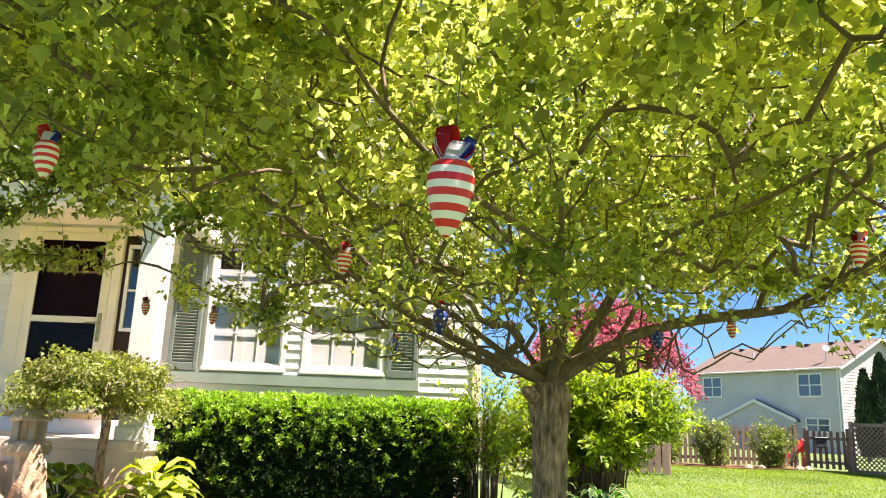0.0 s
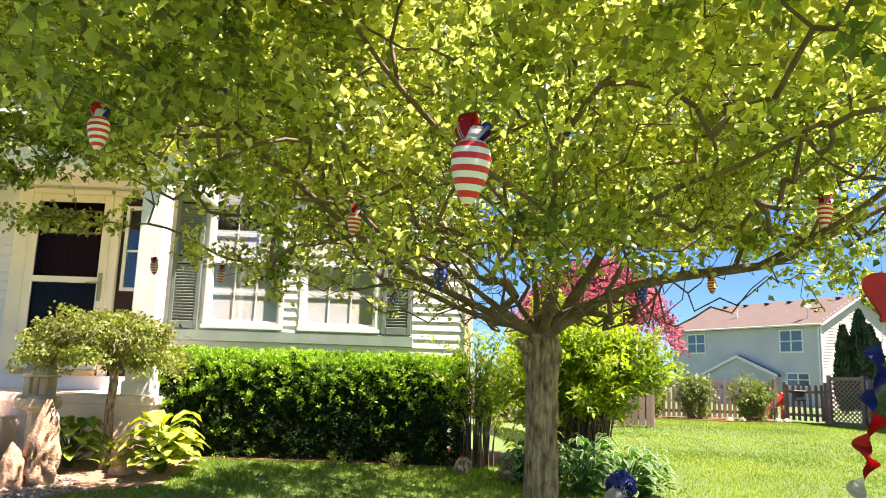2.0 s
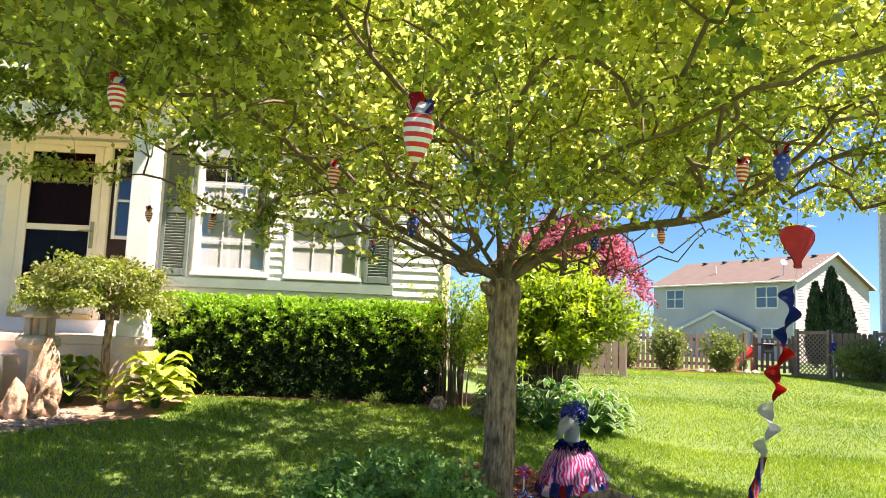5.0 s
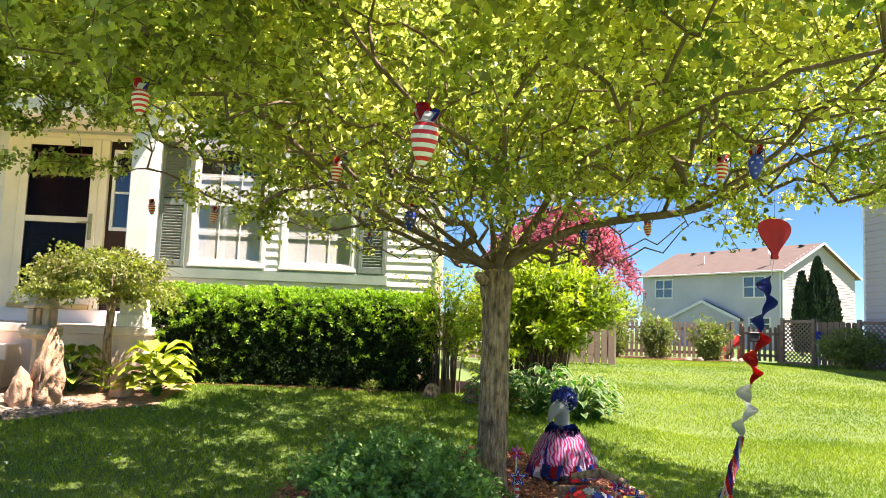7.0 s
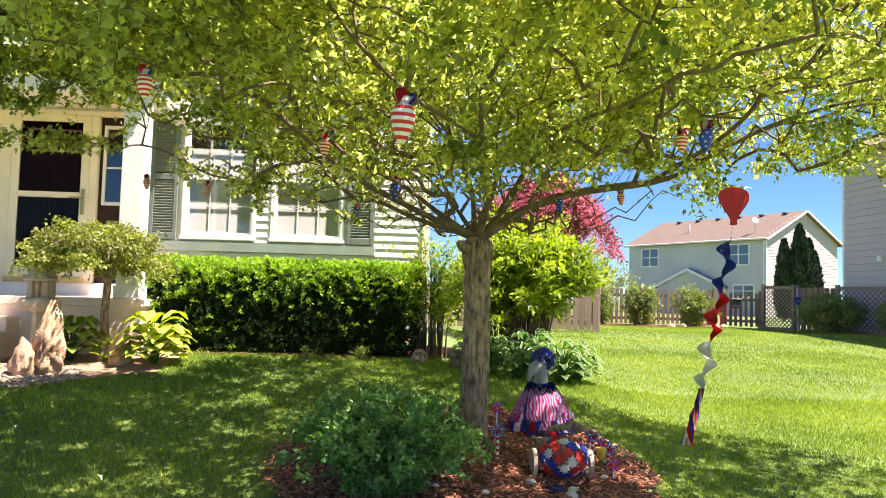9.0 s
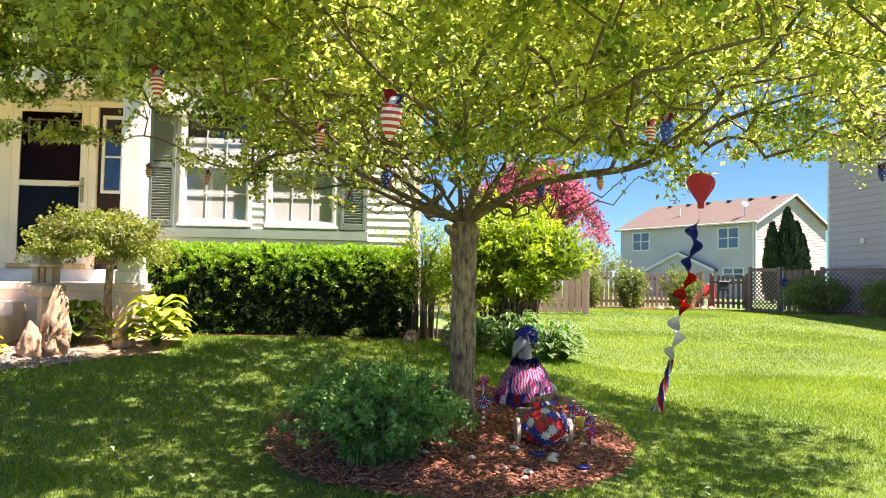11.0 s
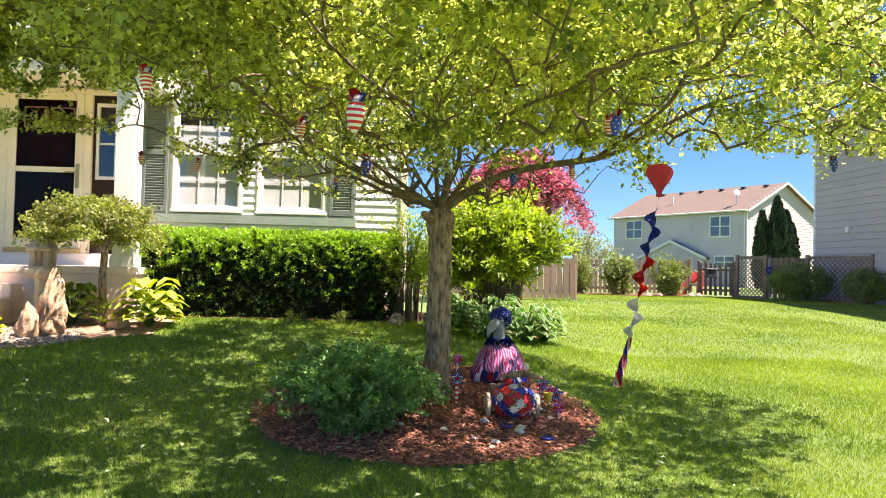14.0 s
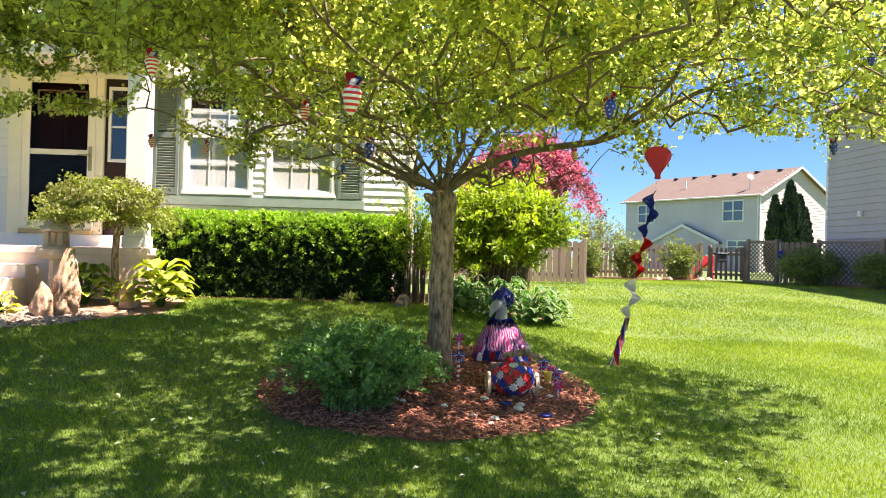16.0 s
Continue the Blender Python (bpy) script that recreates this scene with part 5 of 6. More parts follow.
# ---- hanging eggs ----
def star_bm(r, depth, inner=0.42, n=5):
    bm = bmesh.new()
    f, b = [], []
    for i in range(2 * n):
        a = math.pi / 2 + math.pi * i / n
        rr = r if i % 2 == 0 else r * inner
        f.append(bm.verts.new((rr * math.cos(a), -depth, rr * math.sin(a))))
        b.append(bm.verts.new((rr * math.cos(a), 0, rr * math.sin(a))))
    c = bm.verts.new((0, -depth * 1.3, 0))
    for i in range(2 * n):
        j = (i + 1) % (2 * n)
        bm.faces.new((f[i], f[j], c)), bm.faces.new((f[i], b[i], b[j], f[j]))
    bm.faces.new(b)
    bmesh.ops.recalc_face_normals(bm, faces=bm.faces[:])
    return bm


def to_mesh(bm, name, mat):
    me = bpy.data.meshes.new(name)
    bm.normal_update(), bm.to_mesh(me), bm.free()
    me.materials.append(mat)
    return me


STAR = to_mesh(star_bm(0.011, 0.0018), "star", WHITE)
EGG = [(0.002, -0.098), (0.012, -0.092), (0.024, -0.075), (0.034, -0.052), (0.042, -0.025), (0.047, 0.0), (0.047, 0.022), (0.041, 0.042), (0.028, 0.055), (0.010, 0.061)]


def egg_radius(z):
    for (r0, a), (r1, b) in zip(EGG, EGG[1:]):
        if a <= z <= b:
            return r0 + (r1 - r0) * (z - a) / (b - a)
    return 0.01


def egg_ornament(stars):
    label = "blue hanging egg ornament with white stars and a ribbon bow" if stars else "red and white striped hanging egg ornament with a ribbon bow"
    e = thing("egg_ornament", (0, 0, 0), label, "ornament", "hanging eggs in the tree")
    body = part("body", lathe(EGG, 24), EGG_BLUE if stars else EGG_STRIPE, e, smooth=True)
    if stars:
        for z, n, o in ((0.028, 6, 0.0), (0.0, 6, 0.5), (-0.032, 5, 0.1), (-0.062, 4, 0.4)):
            for k in range(n):
                a = 2 * math.pi * (k + o) / n
                piece("star", STAR, Matrix.Rotation(a, 4, "Z") @ pose(0, -egg_radius(z) + 0.0005, z, 8 if z < 0 else -12), body)
    # bow loops of wired ribbon
    for k, mat in enumerate((BLUE, RED, NAVY, RED, WHITE, RED, WHITE, BLUE)):
        a = k * 0.83
        d, s = Vector((math.cos(a), math.sin(a), 0)), Vector((-math.sin(a), math.cos(a), 0))
        lift = 0.018 + 0.016 * (k % 3)
        bm = bmesh.new()
        rows = []
        for i in range(11):
            t = 2 * math.pi * i / 10
            c = Vector((0, 0, 0.060)) + d * (0.020 * (1 - math.cos(t))) + Vector((0, 0, lift * 0.5 * (1 - math.cos(t)) + 0.016 * math.sin(t))) + s * 0.010 * math.sin(t)
            w = 0.008 + 0.011 * (1 - math.cos(t)) / 2
            rows.append((bm.verts.new(c + s * w), bm.verts.new(c - s * w)))
        for p, q in zip(rows, rows[1:]):
            bm.faces.new((p[0], q[0], q[1], p[1]))
        bmesh.ops.solidify(bm, geom=bm.faces[:], thickness=0.0012)
        part("ribbon_loop", bm, mat, e, smooth=True)
    part("hanger", tube([(0, 0, 0.06), (0, 0, 0.26)], [0.0011, 0.0011], 4), STEEL_DARK, e)
    return e


for rows, stars in ((RED_EGGS, False), (BLUE_EGGS, True)):
    first = egg_ornament(stars)
    for i, (x, y, z, tilt) in enumerate(rows):
        m = pose(x, y, z + 0.015, tilt, tilt * 0.6, 14 * i) @ Matrix.Scale(0.78, 4)
        if i == 0:
            first.matrix_basis = m
        else:
            copy_thing(first, m)


# ---- balloon spinner ----
def spinner():
    x, y = 1.90, 3.0
    sp = thing("wind_spinner", (x, y, 2.35), "red cloth balloon spinner with a red, white and blue spiral tail", "wind spinner")
    prof = ((0.0, 0.017), (0.05, 0.021), (0.10, 0.017), (0.17, 0.021), (0.27, 0.036), (0.37, 0.054), (0.47, 0.071), (0.57, 0.086), (0.66, 0.096), (0.75, 0.100), (0.83, 0.096), (0.90, 0.083), (0.95, 0.064), (0.985, 0.036))
    out = [(0.0, -0.108)] + [(0.91 * r, -0.108 + 0.216 * t) for t, r in prof] + [(0.0, 0.108)]
    bm = bmesh.new()
    ring = out + [(-a, b) for a, b in out[-2:0:-1]]
    f = [bm.verts.new((x + a, y - 0.010 * (1 - abs(a) / 0.12), 1.887 + b)) for a, b in ring]
    bk = [bm.verts.new((x + a, y + 0.010 * (1 - abs(a) / 0.12), 1.887 + b)) for a, b in ring]
    bm.faces.new(f), bm.faces.new(bk[::-1])
    for i in range(len(f)):
        bm.faces.new((f[i], f[(i + 1) % len(f)], bk[(i + 1) % len(f)], bk[i]))
    bmesh.ops.recalc_face_normals(bm, faces=bm.faces[:])
    part("balloon", bm, BALLOON, sp, "flat red cloth balloon")
    part("hanger", tube([(x, y, 1.99), (x + 0.01, y, 2.5)], [0.001, 0.001], 4), STEEL_DARK, sp)
    part("cord", tube([(x - 0.002, y, 1.782), (x - 0.02, y, 1.69)], [0.0015, 0.0015], 4), WHITE, sp)
    z, turn = 1.70, 0.4
    for mat, length, turns, label in ((BLUE, 0.30, 1.5, "blue spiral ribbon"), (RED, 0.27, 1.5, "red spiral ribbon"), (WHITE, 0.27, 1.5, "white spiral ribbon")):
        bm = bmesh.new()
        rows = []
        n = 48
        for i in range(n + 1):
            t = i / n
            a = turn + turns * 2 * math.pi * t
            zz = z - length * t
            cx = x - 0.02 - (1.70 - zz) * 0.19
            w = 0.062 * (0.3 + 0.7 * min(1.0, 7 * t, 7 * (1 - t)))
            d = Vector((math.cos(a), math.sin(a), 0.1))
            c = Vector((cx, y, zz))
            rows.append((bm.verts.new(c - d * 0.22 * w - Vector((0, 0, 0.012))), bm.verts.new(c + d * w + Vector((0, 0, 0.012)))))
        for p, q in zip(rows, rows[1:]):
            bm.faces.new((p[0], q[0], q[1], p[1]))
        bmesh.ops.solidify(bm, geom=bm.faces[:], thickness=0.0015)
        part("ribbon", bm, mat, sp, label, smooth=True)
        z -= length
        turn += turns * 2 * math.pi
    cx = x - 0.02 - (1.70 - z) * 0.19
    for k in range(9):
        mat = (RED, WHITE, RED, BLUE, WHITE)[k % 5]
        a = k * 0.7
        pts = [Vector((cx - 0.085 * t + 0.020 * math.cos(a + 7 * t) * (0.4 + t), y + 0.020 * math.sin(a + 7 * t) * (0.4 + t), z - 0.31 * t)) for t in (0, 0.25, 0.5, 0.75, 1.0)]
        bm = bmesh.new()
        s = Vector((math.sin(a), math.cos(a), 0.1)) * 0.010
        rows = [(bm.verts.new(p + s), bm.verts.new(p - s)) for p in pts]
        for p, q in zip(rows, rows[1:]):
            bm.faces.new((p[0], q[0], q[1], p[1]))
        bmesh.ops.solidify(bm, geom=bm.faces[:], thickness=0.001)
        part("streamer", bm, mat, sp, smooth=True)


spinner()


# ---- the dressed goose and its companions ----
def goose():
    x, y = 1.08, 4.36
    z = gz(x, y) - 0.035
    bm = bmesh.new()
    # body, neck, head and bill as one casting
    tube([(x + 0.25, y, z + 0.20), (x + 0.16, y, z + 0.20), (x + 0.06, y, z + 0.22), (x, y, z + 0.26), (x - 0.01, y, z + 0.34), (x, y, z + 0.42), (x + 0.005, y, z + 0.50), (x - 0.004, y - 0.005, z + 0.54), (x - 0.03, y - 0.02, z + 0.56), (x - 0.062, y - 0.04, z + 0.535), (x - 0.088, y - 0.058, z + 0.495), (x - 0.102, y - 0.068, z + 0.455)],
         [0.02, 0.08, 0.115, 0.105, 0.075, 0.052, 0.046, 0.052, 0.052, 0.038, 0.021, 0.009], 16, bm)
    for s in (-0.06, 0.06):
        tube([(x + 0.02, y + s, z - 0.01), (x + 0.02, y + s, z + 0.16)], [0.018, 0.022], 8, bm)
        box(bm, (x - 0.06, y + s - 0.035, z - 0.012), (x + 0.05, y + s + 0.035, z + 0.008), 0.004)
    ob = part("goose_statue", bm, GOOSE, smooth=True)
    tagged(ob, "pale grey cast goose statue wearing a flag dress", "statue")
    dr = thing("statue_dress", (x, y, z + 0.12), "red and white striped cloth dress with blue stars on the statue", "dress")
    n = 64
    for name, rows, mat, lab in (("skirt", ((0.070, 0.415), (0.125, 0.37), (0.168, 0.29), (0.200, 0.21), (0.220, 0.15), (0.228, 0.12)), DRESS, "gathered striped skirt"),):
        bm = bmesh.new()
        rings = []
        for i, (r, h) in enumerate(rows):
            fold = 0.10 * i / len(rows)
            rings.append([bm.verts.new((x + 0.01 + r * (1 + fold * math.sin(13 * a + 0.6 * i)) * math.cos(a), y + 0.85 * r * (1 + fold * math.sin(13 * a + 0.6 * i)) * math.sin(a), z + h + 0.008 * math.sin(7 * a))) for a in (2 * math.pi * k / n for k in range(n))])
        for a, b in zip(rings, rings[1:]):
            for k in range(n):
                bm.faces.new((a[k], b[k], b[(k + 1) % n], a[(k + 1) % n]))
        part(name, bm, DRESS, dr, lab, smooth=True)
    # loose flag-cloth strips over the skirt, with coloured tips along the hem
    for layer, (count, top, bot, half, lift, mats) in enumerate(((10, 0.34, 0.14, 0.020, 0.004, (NAVY, DRESS, BLUE, DRESS)), (14, 0.40, 0.17, 0.030, 0.008, (DRESS,)), (30, 0.19, 0.10, 0.023, 0.012, (BLUE, RED, BLUE, WHITE, NAVY, BLUE, RED)))):
        for k in range(count):
            a = 2 * math.pi * (k + 0.37 * layer) / count + rng.uniform(-0.06, 0.06)
            swirl = rng.uniform(-0.25, 0.25)
            bm = bmesh.new()
            rows = []
            for t in (0, 0.25, 0.5, 0.75, 1.0):
                h = top + (bot - top) * t + (0.012 * math.sin(5 * a) if t == 1.0 else 0)
                aa = a + swirl * t
                d, sd = Vector((math.cos(aa), 0.85 * math.sin(aa), 0)), Vector((-math.sin(aa), math.cos(aa), 0))
                r = float(np.interp(h, (0.09, 0.12, 0.15, 0.21, 0.29, 0.37, 0.415), (0.236, 0.230, 0.222, 0.202, 0.170, 0.127, 0.074))) + lift
                c = Vector((x + 0.01, y, z + h))
                rows.append((bm.verts.new(c + d * (r + 0.007) + sd * half * (0.7 + t)), bm.verts.new(c + d * r - sd * half * (0.7 + t))))
            for p, q in zip(rows, rows[1:]):
                bm.faces.new((p[0], q[0], q[1], p[1]))
            bmesh.ops.solidify(bm, geom=bm.faces[:], thickness=0.001)
            part("strip", bm, mats[k % len(mats)], dr)
    ruffle(dr, "collar", (x + 0.005, y, z + 0.415), 0.065, 0.040, NAVY, 11)
    ruffle(dr, "collar", (x + 0.005, y, z + 0.432), 0.060, 0.032, BLUE, 9)
    ruffle(dr, "collar", (x + 0.005, y, z + 0.395), 0.075, 0.046, NAVY, 13)
    hat = thing("statue_hat", (x, y, z + 0.57), "frilly navy blue cloth hat on the statue", "hat")
    bm = lathe([(0.055, 0.575), (0.066, 0.595), (0.062, 0.63), (0.042, 0.66), (0.005, 0.67)], 20, at=(x + 0.012, y + 0.02, z))
    part("crown", bm, NAVY, hat, smooth=True)
    ruffle(hat, "brim", (x + 0.012, y + 0.02, z + 0.597), 0.062, 0.022, BLUE, 9)
    for k in range(150):
        d = random_dirs(1, 0.25)[0]
        c = Vector((x + 0.018, y + 0.02, z + 0.602)) + Vector((d[0] * 0.082, d[1] * 0.080, d[2] * 0.078))
        bm = star_bm(0.024, 0.005, 0.3)
        bmesh.ops.transform(bm, matrix=Matrix.Translation(c) @ Vector(d + 0.5 * random_dirs(1)[0]).to_track_quat("-Y", "Z").to_matrix().to_4x4(), verts=bm.verts)
        part("bow_tuft", bm, (NAVY, BLUE, NAVY, BLUE, NAVY, WHITE, BLUE)[k % 7], hat)


def ruffle(parent, name, c, r, w, mat, waves):
    bm = bmesh.new()
    n = 72
    A, B = [], []
    for k in range(n):
        a = 2 * math.pi * k / n
        u = 0.022 * math.sin(waves * a)
        A.append(bm.verts.new((c[0] + (r - w * 0.5) * math.cos(a), c[1] + (r - w * 0.5) * math.sin(a), c[2])))
        B.append(bm.verts.new((c[0] + (r + w) * math.cos(a), c[1] + (r + w) * math.sin(a), c[2] + u - 0.01)))
    for k in range(n):
        bm.faces.new((A[k], B[k], B[(k + 1) % n], A[(k + 1) % n]))
    bmesh.ops.solidify(bm, geom=bm.faces[:], thickness=0.002)
    part(name, bm, mat, parent, smooth=True)


goose()


def wheelbarrow():
    x, y = 1.05, 3.52
    z = gz(x, y) + 0.02
    w = thing("planter_barrow", (x, y, z), "small wooden wheelbarrow planter in the mulch bed", "planter")
    bm = bmesh.new()
    tube([(x - 0.15, y, z + 0.06), (x + 0.18, y - 0.06, z + 0.13)], [0.02, 0.03], 8, bm)
    part("axle", bm, BARK, w)
    for s, r in ((-0.175, 0.085), (0.17, 0.085)):
        rim = bmesh.new()
        m = 24
        rings = []
        for k in range(m):
            a = 2 * math.pi * k / m
            rings.append([rim.verts.new((x + s + dx, y - 0.02 + (r + dr) * math.cos(a), z + 0.088 + (r + dr) * math.sin(a))) for dx, dr in ((-0.012, 0), (0.012, 0), (0.012, -0.02), (-0.012, -0.02))])
        for k in range(m):
            p, q = rings[k], rings[(k + 1) % m]
            for j in range(4):
                rim.faces.new((p[j], p[(j + 1) % 4], q[(j + 1) % 4], q[j]))
        bmesh.ops.recalc_face_normals(rim, faces=rim.faces[:])
        wheel = part("wheel", rim, LANTERN, w, "pale wooden wheel")
        for k in range(4):
            a = math.pi * k / 4
            part("spoke", tube([(x + s, y - 0.02 - 0.07 * math.cos(a), z + 0.088 - 0.07 * math.sin(a)), (x + s, y - 0.02 + 0.07 * math.cos(a), z + 0.088 + 0.07 * math.sin(a))], [0.006, 0.006], 5), LANTERN, wheel)
    me = box_mesh("plank", (0.30, 0.016, 0.05), 0.004, BARK)
    for k in range(3):
        piece("plank", me, pose(x, y + 0.12 - 0.012 * k, z + 0.09 + 0.053 * k, 12), w)
    piece("plank", me, pose(x, y - 0.08, z + 0.085, -12), w)
    part("tub_floor", boxed((x - 0.15, y - 0.10, z + 0.06), (x + 0.15, y + 0.12, z + 0.08), bevel=0.004), BARK, w)
    part("handle", tube([(x - 0.05, y + 0.15, z + 0.26), (x + 0.10, y + 0.08, z + 0.30), (x + 0.22, y - 0.02, z + 0.27)], [0.018, 0.028, 0.014], 8), BARK, w, "curved driftwood handle")
    # cloth flowers heaped on it
    heap = thing("flower_bunch", (x, y, z + 0.2), "heaped red, white and blue cloth flowers in the planter", "flowers")
    k = 0
    for i in range(50):
        h = -0.95 + 1.9 * (i + 0.5) / 50
        a = i * 2.39996
        d = Vector((math.cos(a) * math.sqrt(1 - h * h), math.sin(a) * math.sqrt(1 - h * h), h))
        if d.y > 0.45:
            continue
        c = Vector((x + 0.005 + 0.138 * d.x, y - 0.06 + 0.085 * d.y, z + 0.125 + 0.100 * d.z)) + d * rng.uniform(-0.006, 0.016)
        mat = (RED, BLUE, RED, WHITE, BLUE, RED, RED, WHITE, BLUE)[(k * 5 + k // 4) % 9]
        k += 1
        turn = d.to_track_quat("-Y", "Z").to_matrix().to_4x4() @ pose(0, 0, 0, 0, rng.uniform(0, 50), 0)
        R = rng.uniform(0.033, 0.043)
        bm = star_bm(R, 0.008, 0.62, 8)
        for v in bm.verts:
            v.co.y -= 2.2 * (v.co.x ** 2 + v.co.z ** 2) * (0.6 if mat is WHITE else 1.4)
        bmesh.ops.transform(bm, matrix=Matrix.Translation(c) @ turn, verts=bm.verts)
        part("flower", bm, mat, heap)


wheelbarrow()


def star_stake(x, y, height, kind):
    z = gz(x, y) + 0.01
    if kind == "star":
        t = thing("star_stake", (x, y, z), "blue and white star on a red-striped garden stake", "garden stake", "star stakes in the mulch bed")
        part("stick", tube([(x, y, z - 0.05), (x, y, z + height)], [0.011, 0.011], 10), STICK_STRIPE, t)
        y -= 0.013
        for r, mat, o in ((0.062, BLUE, 0.0), (0.044, WHITE, 0.007), (0.033, NAVY, 0.012), (0.018, RED, 0.017)):
            bm = star_bm(r, 0.006)
            bmesh.ops.translate(bm, verts=bm.verts, vec=(x, y - o, z + height))
            part("star", bm, mat, t)
    elif kind == "wheel":
        t = thing("pinwheel", (x, y, z), "magenta pinwheel flower on a thin stick", "pinwheel", "pinwheels in the mulch bed")
        part("stick", tube([(x, y, z - 0.05), (x, y, z + height)], [0.005, 0.005], 6), WHITE, t)
        for k in range(7):
            bm = bmesh.new()
            bmesh.ops.create_icosphere(bm, subdivisions=2, radius=1, matrix=Matrix.Translation((x, y - 0.012, z + height)) @ pose(0, 0, 0, 0, 360 * k / 7, 0) @ pose(0, 0, 0.026, 0, 0, 25) @ Matrix.Diagonal((0.010, 0.004, 0.022, 1)))
            part("petal", bm, (PURPLE, PURPLE, RED)[k % 3], t, smooth=True)
    else:
        t = thing("toy_tulip", (x, y, z), "yellow plastic tulip in the mulch bed", "garden ornament")
        part("stem", tube([(x, y, z - 0.04), (x, y, z + height)], [0.006, 0.006], 6), BUSH, t)
        part("cup", lathe([(0.008, height - 0.01), (0.026, height + 0.015), (0.028, height + 0.04), (0.036, height + 0.07), (0.030, height + 0.068), (0.01, height + 0.02)], 12, at=(x, y, z)), YELLOW, t, smooth=True)


star_stake(0.67, 3.64, 0.20, "star")
star_stake(0.68, 3.76, 0.30, "wheel")
star_stake(1.36, 3.94, 0.17, "star")
star_stake(1.44, 3.84, 0.13, "star")
star_stake(1.38, 4.08, 0.13, "wheel")
star_stake(1.42, 3.96, 0.12, "wheel")
star_stake(1.34, 3.66, 0.11, "tulip")
star_stake(1.41, 3.62, 0.10, "wheel")

for i in range(16):
    a, r = rng.uniform(-2.6, 0.2), BED[2] * rng.uniform(0.35, 0.95)
    x, y = BED[0] + 0.15 + r * math.cos(a) * 0.9, BED[1] + r * math.sin(a)
    s = rng.uniform(0.016, 0.036)
    rough_stone("pebble", (x, y, gz(x, y) + 0.022), (s * 1.3, s, s * 0.55), "", PALE_STONE, 20.0 + i)
    tagged(scene.collection.objects[-1], "small pale stone lying on the mulch", "stone", "stones on the mulch")


def dish(x, y, r, mat, label):
    t = lathe([(r * 0.6, 0.0), (r, 0.010), (r * 1.02, 0.020), (r * 0.92, 0.020), (r * 0.3, 0.010)], 18, at=(x, y, gz(x, y) + 0.026))
    tagged(part("small_dish", t, mat, smooth=True), label, "dish")


dish(0.97, 3.30, 0.050, NAVY, "dark blue shallow dish lying on the mulch")
dish(1.23, 3.16, 0.040, BLUE, "bright blue shallow dish lying on the mulch")


def fallen_leaves():
    n = 170
    x, y = rng.uniform(-4.5, 2.6, n), rng.uniform(1.4, 6.6, n)
    P = np.column_stack([x, y, ground_z(x, y) + rng.uniform(0.022, 0.036, n)])
    D = random_dirs(n)
    D[:, 2] *= 0.2
    L = rng.uniform(0.03, 0.06, n)
    ob = mesh_part("fallen_leaves", leaves_mesh("fallen_leaves", P, D, unit(random_dirs(n) * 0.3 + np.array([[0, 0, 1.0]])), L, L * 0.55), FALLEN)
    tagged(ob, "pale green fallen leaves scattered on the shaded lawn", "leaves", kind="stuff")


fallen_leaves()

# ---- side yard and distance ----


spray_shrub("japanese_maple", (2.50, 11.5), "red-leaved ornamental maple behind the house corner", "tree", (1.25, 1.1, 1.30), 230, (0.085, 0.44), 62, MAPLE, BARK, 0.2, 0.28, 0.42, base=2.12, trunk=0.08, spread=0.3, side=0.8)
spray_shrub("far_tree", (12.0, 42.0), "pale half-bare tree behind the back fence", "tree", (2.0, 1.6, 3.5), 90, (0.15, 0.5), 22, PALE, LANTERN, 0.45, 0.12)
spray_shrub("far_tree", (8.4, 46.0), "pale green tree far behind the fence", "tree", (2.4, 1.8, 2.6), 80, (0.18, 0.5), 40, PALE, LANTERN, 0.3, 0.12)


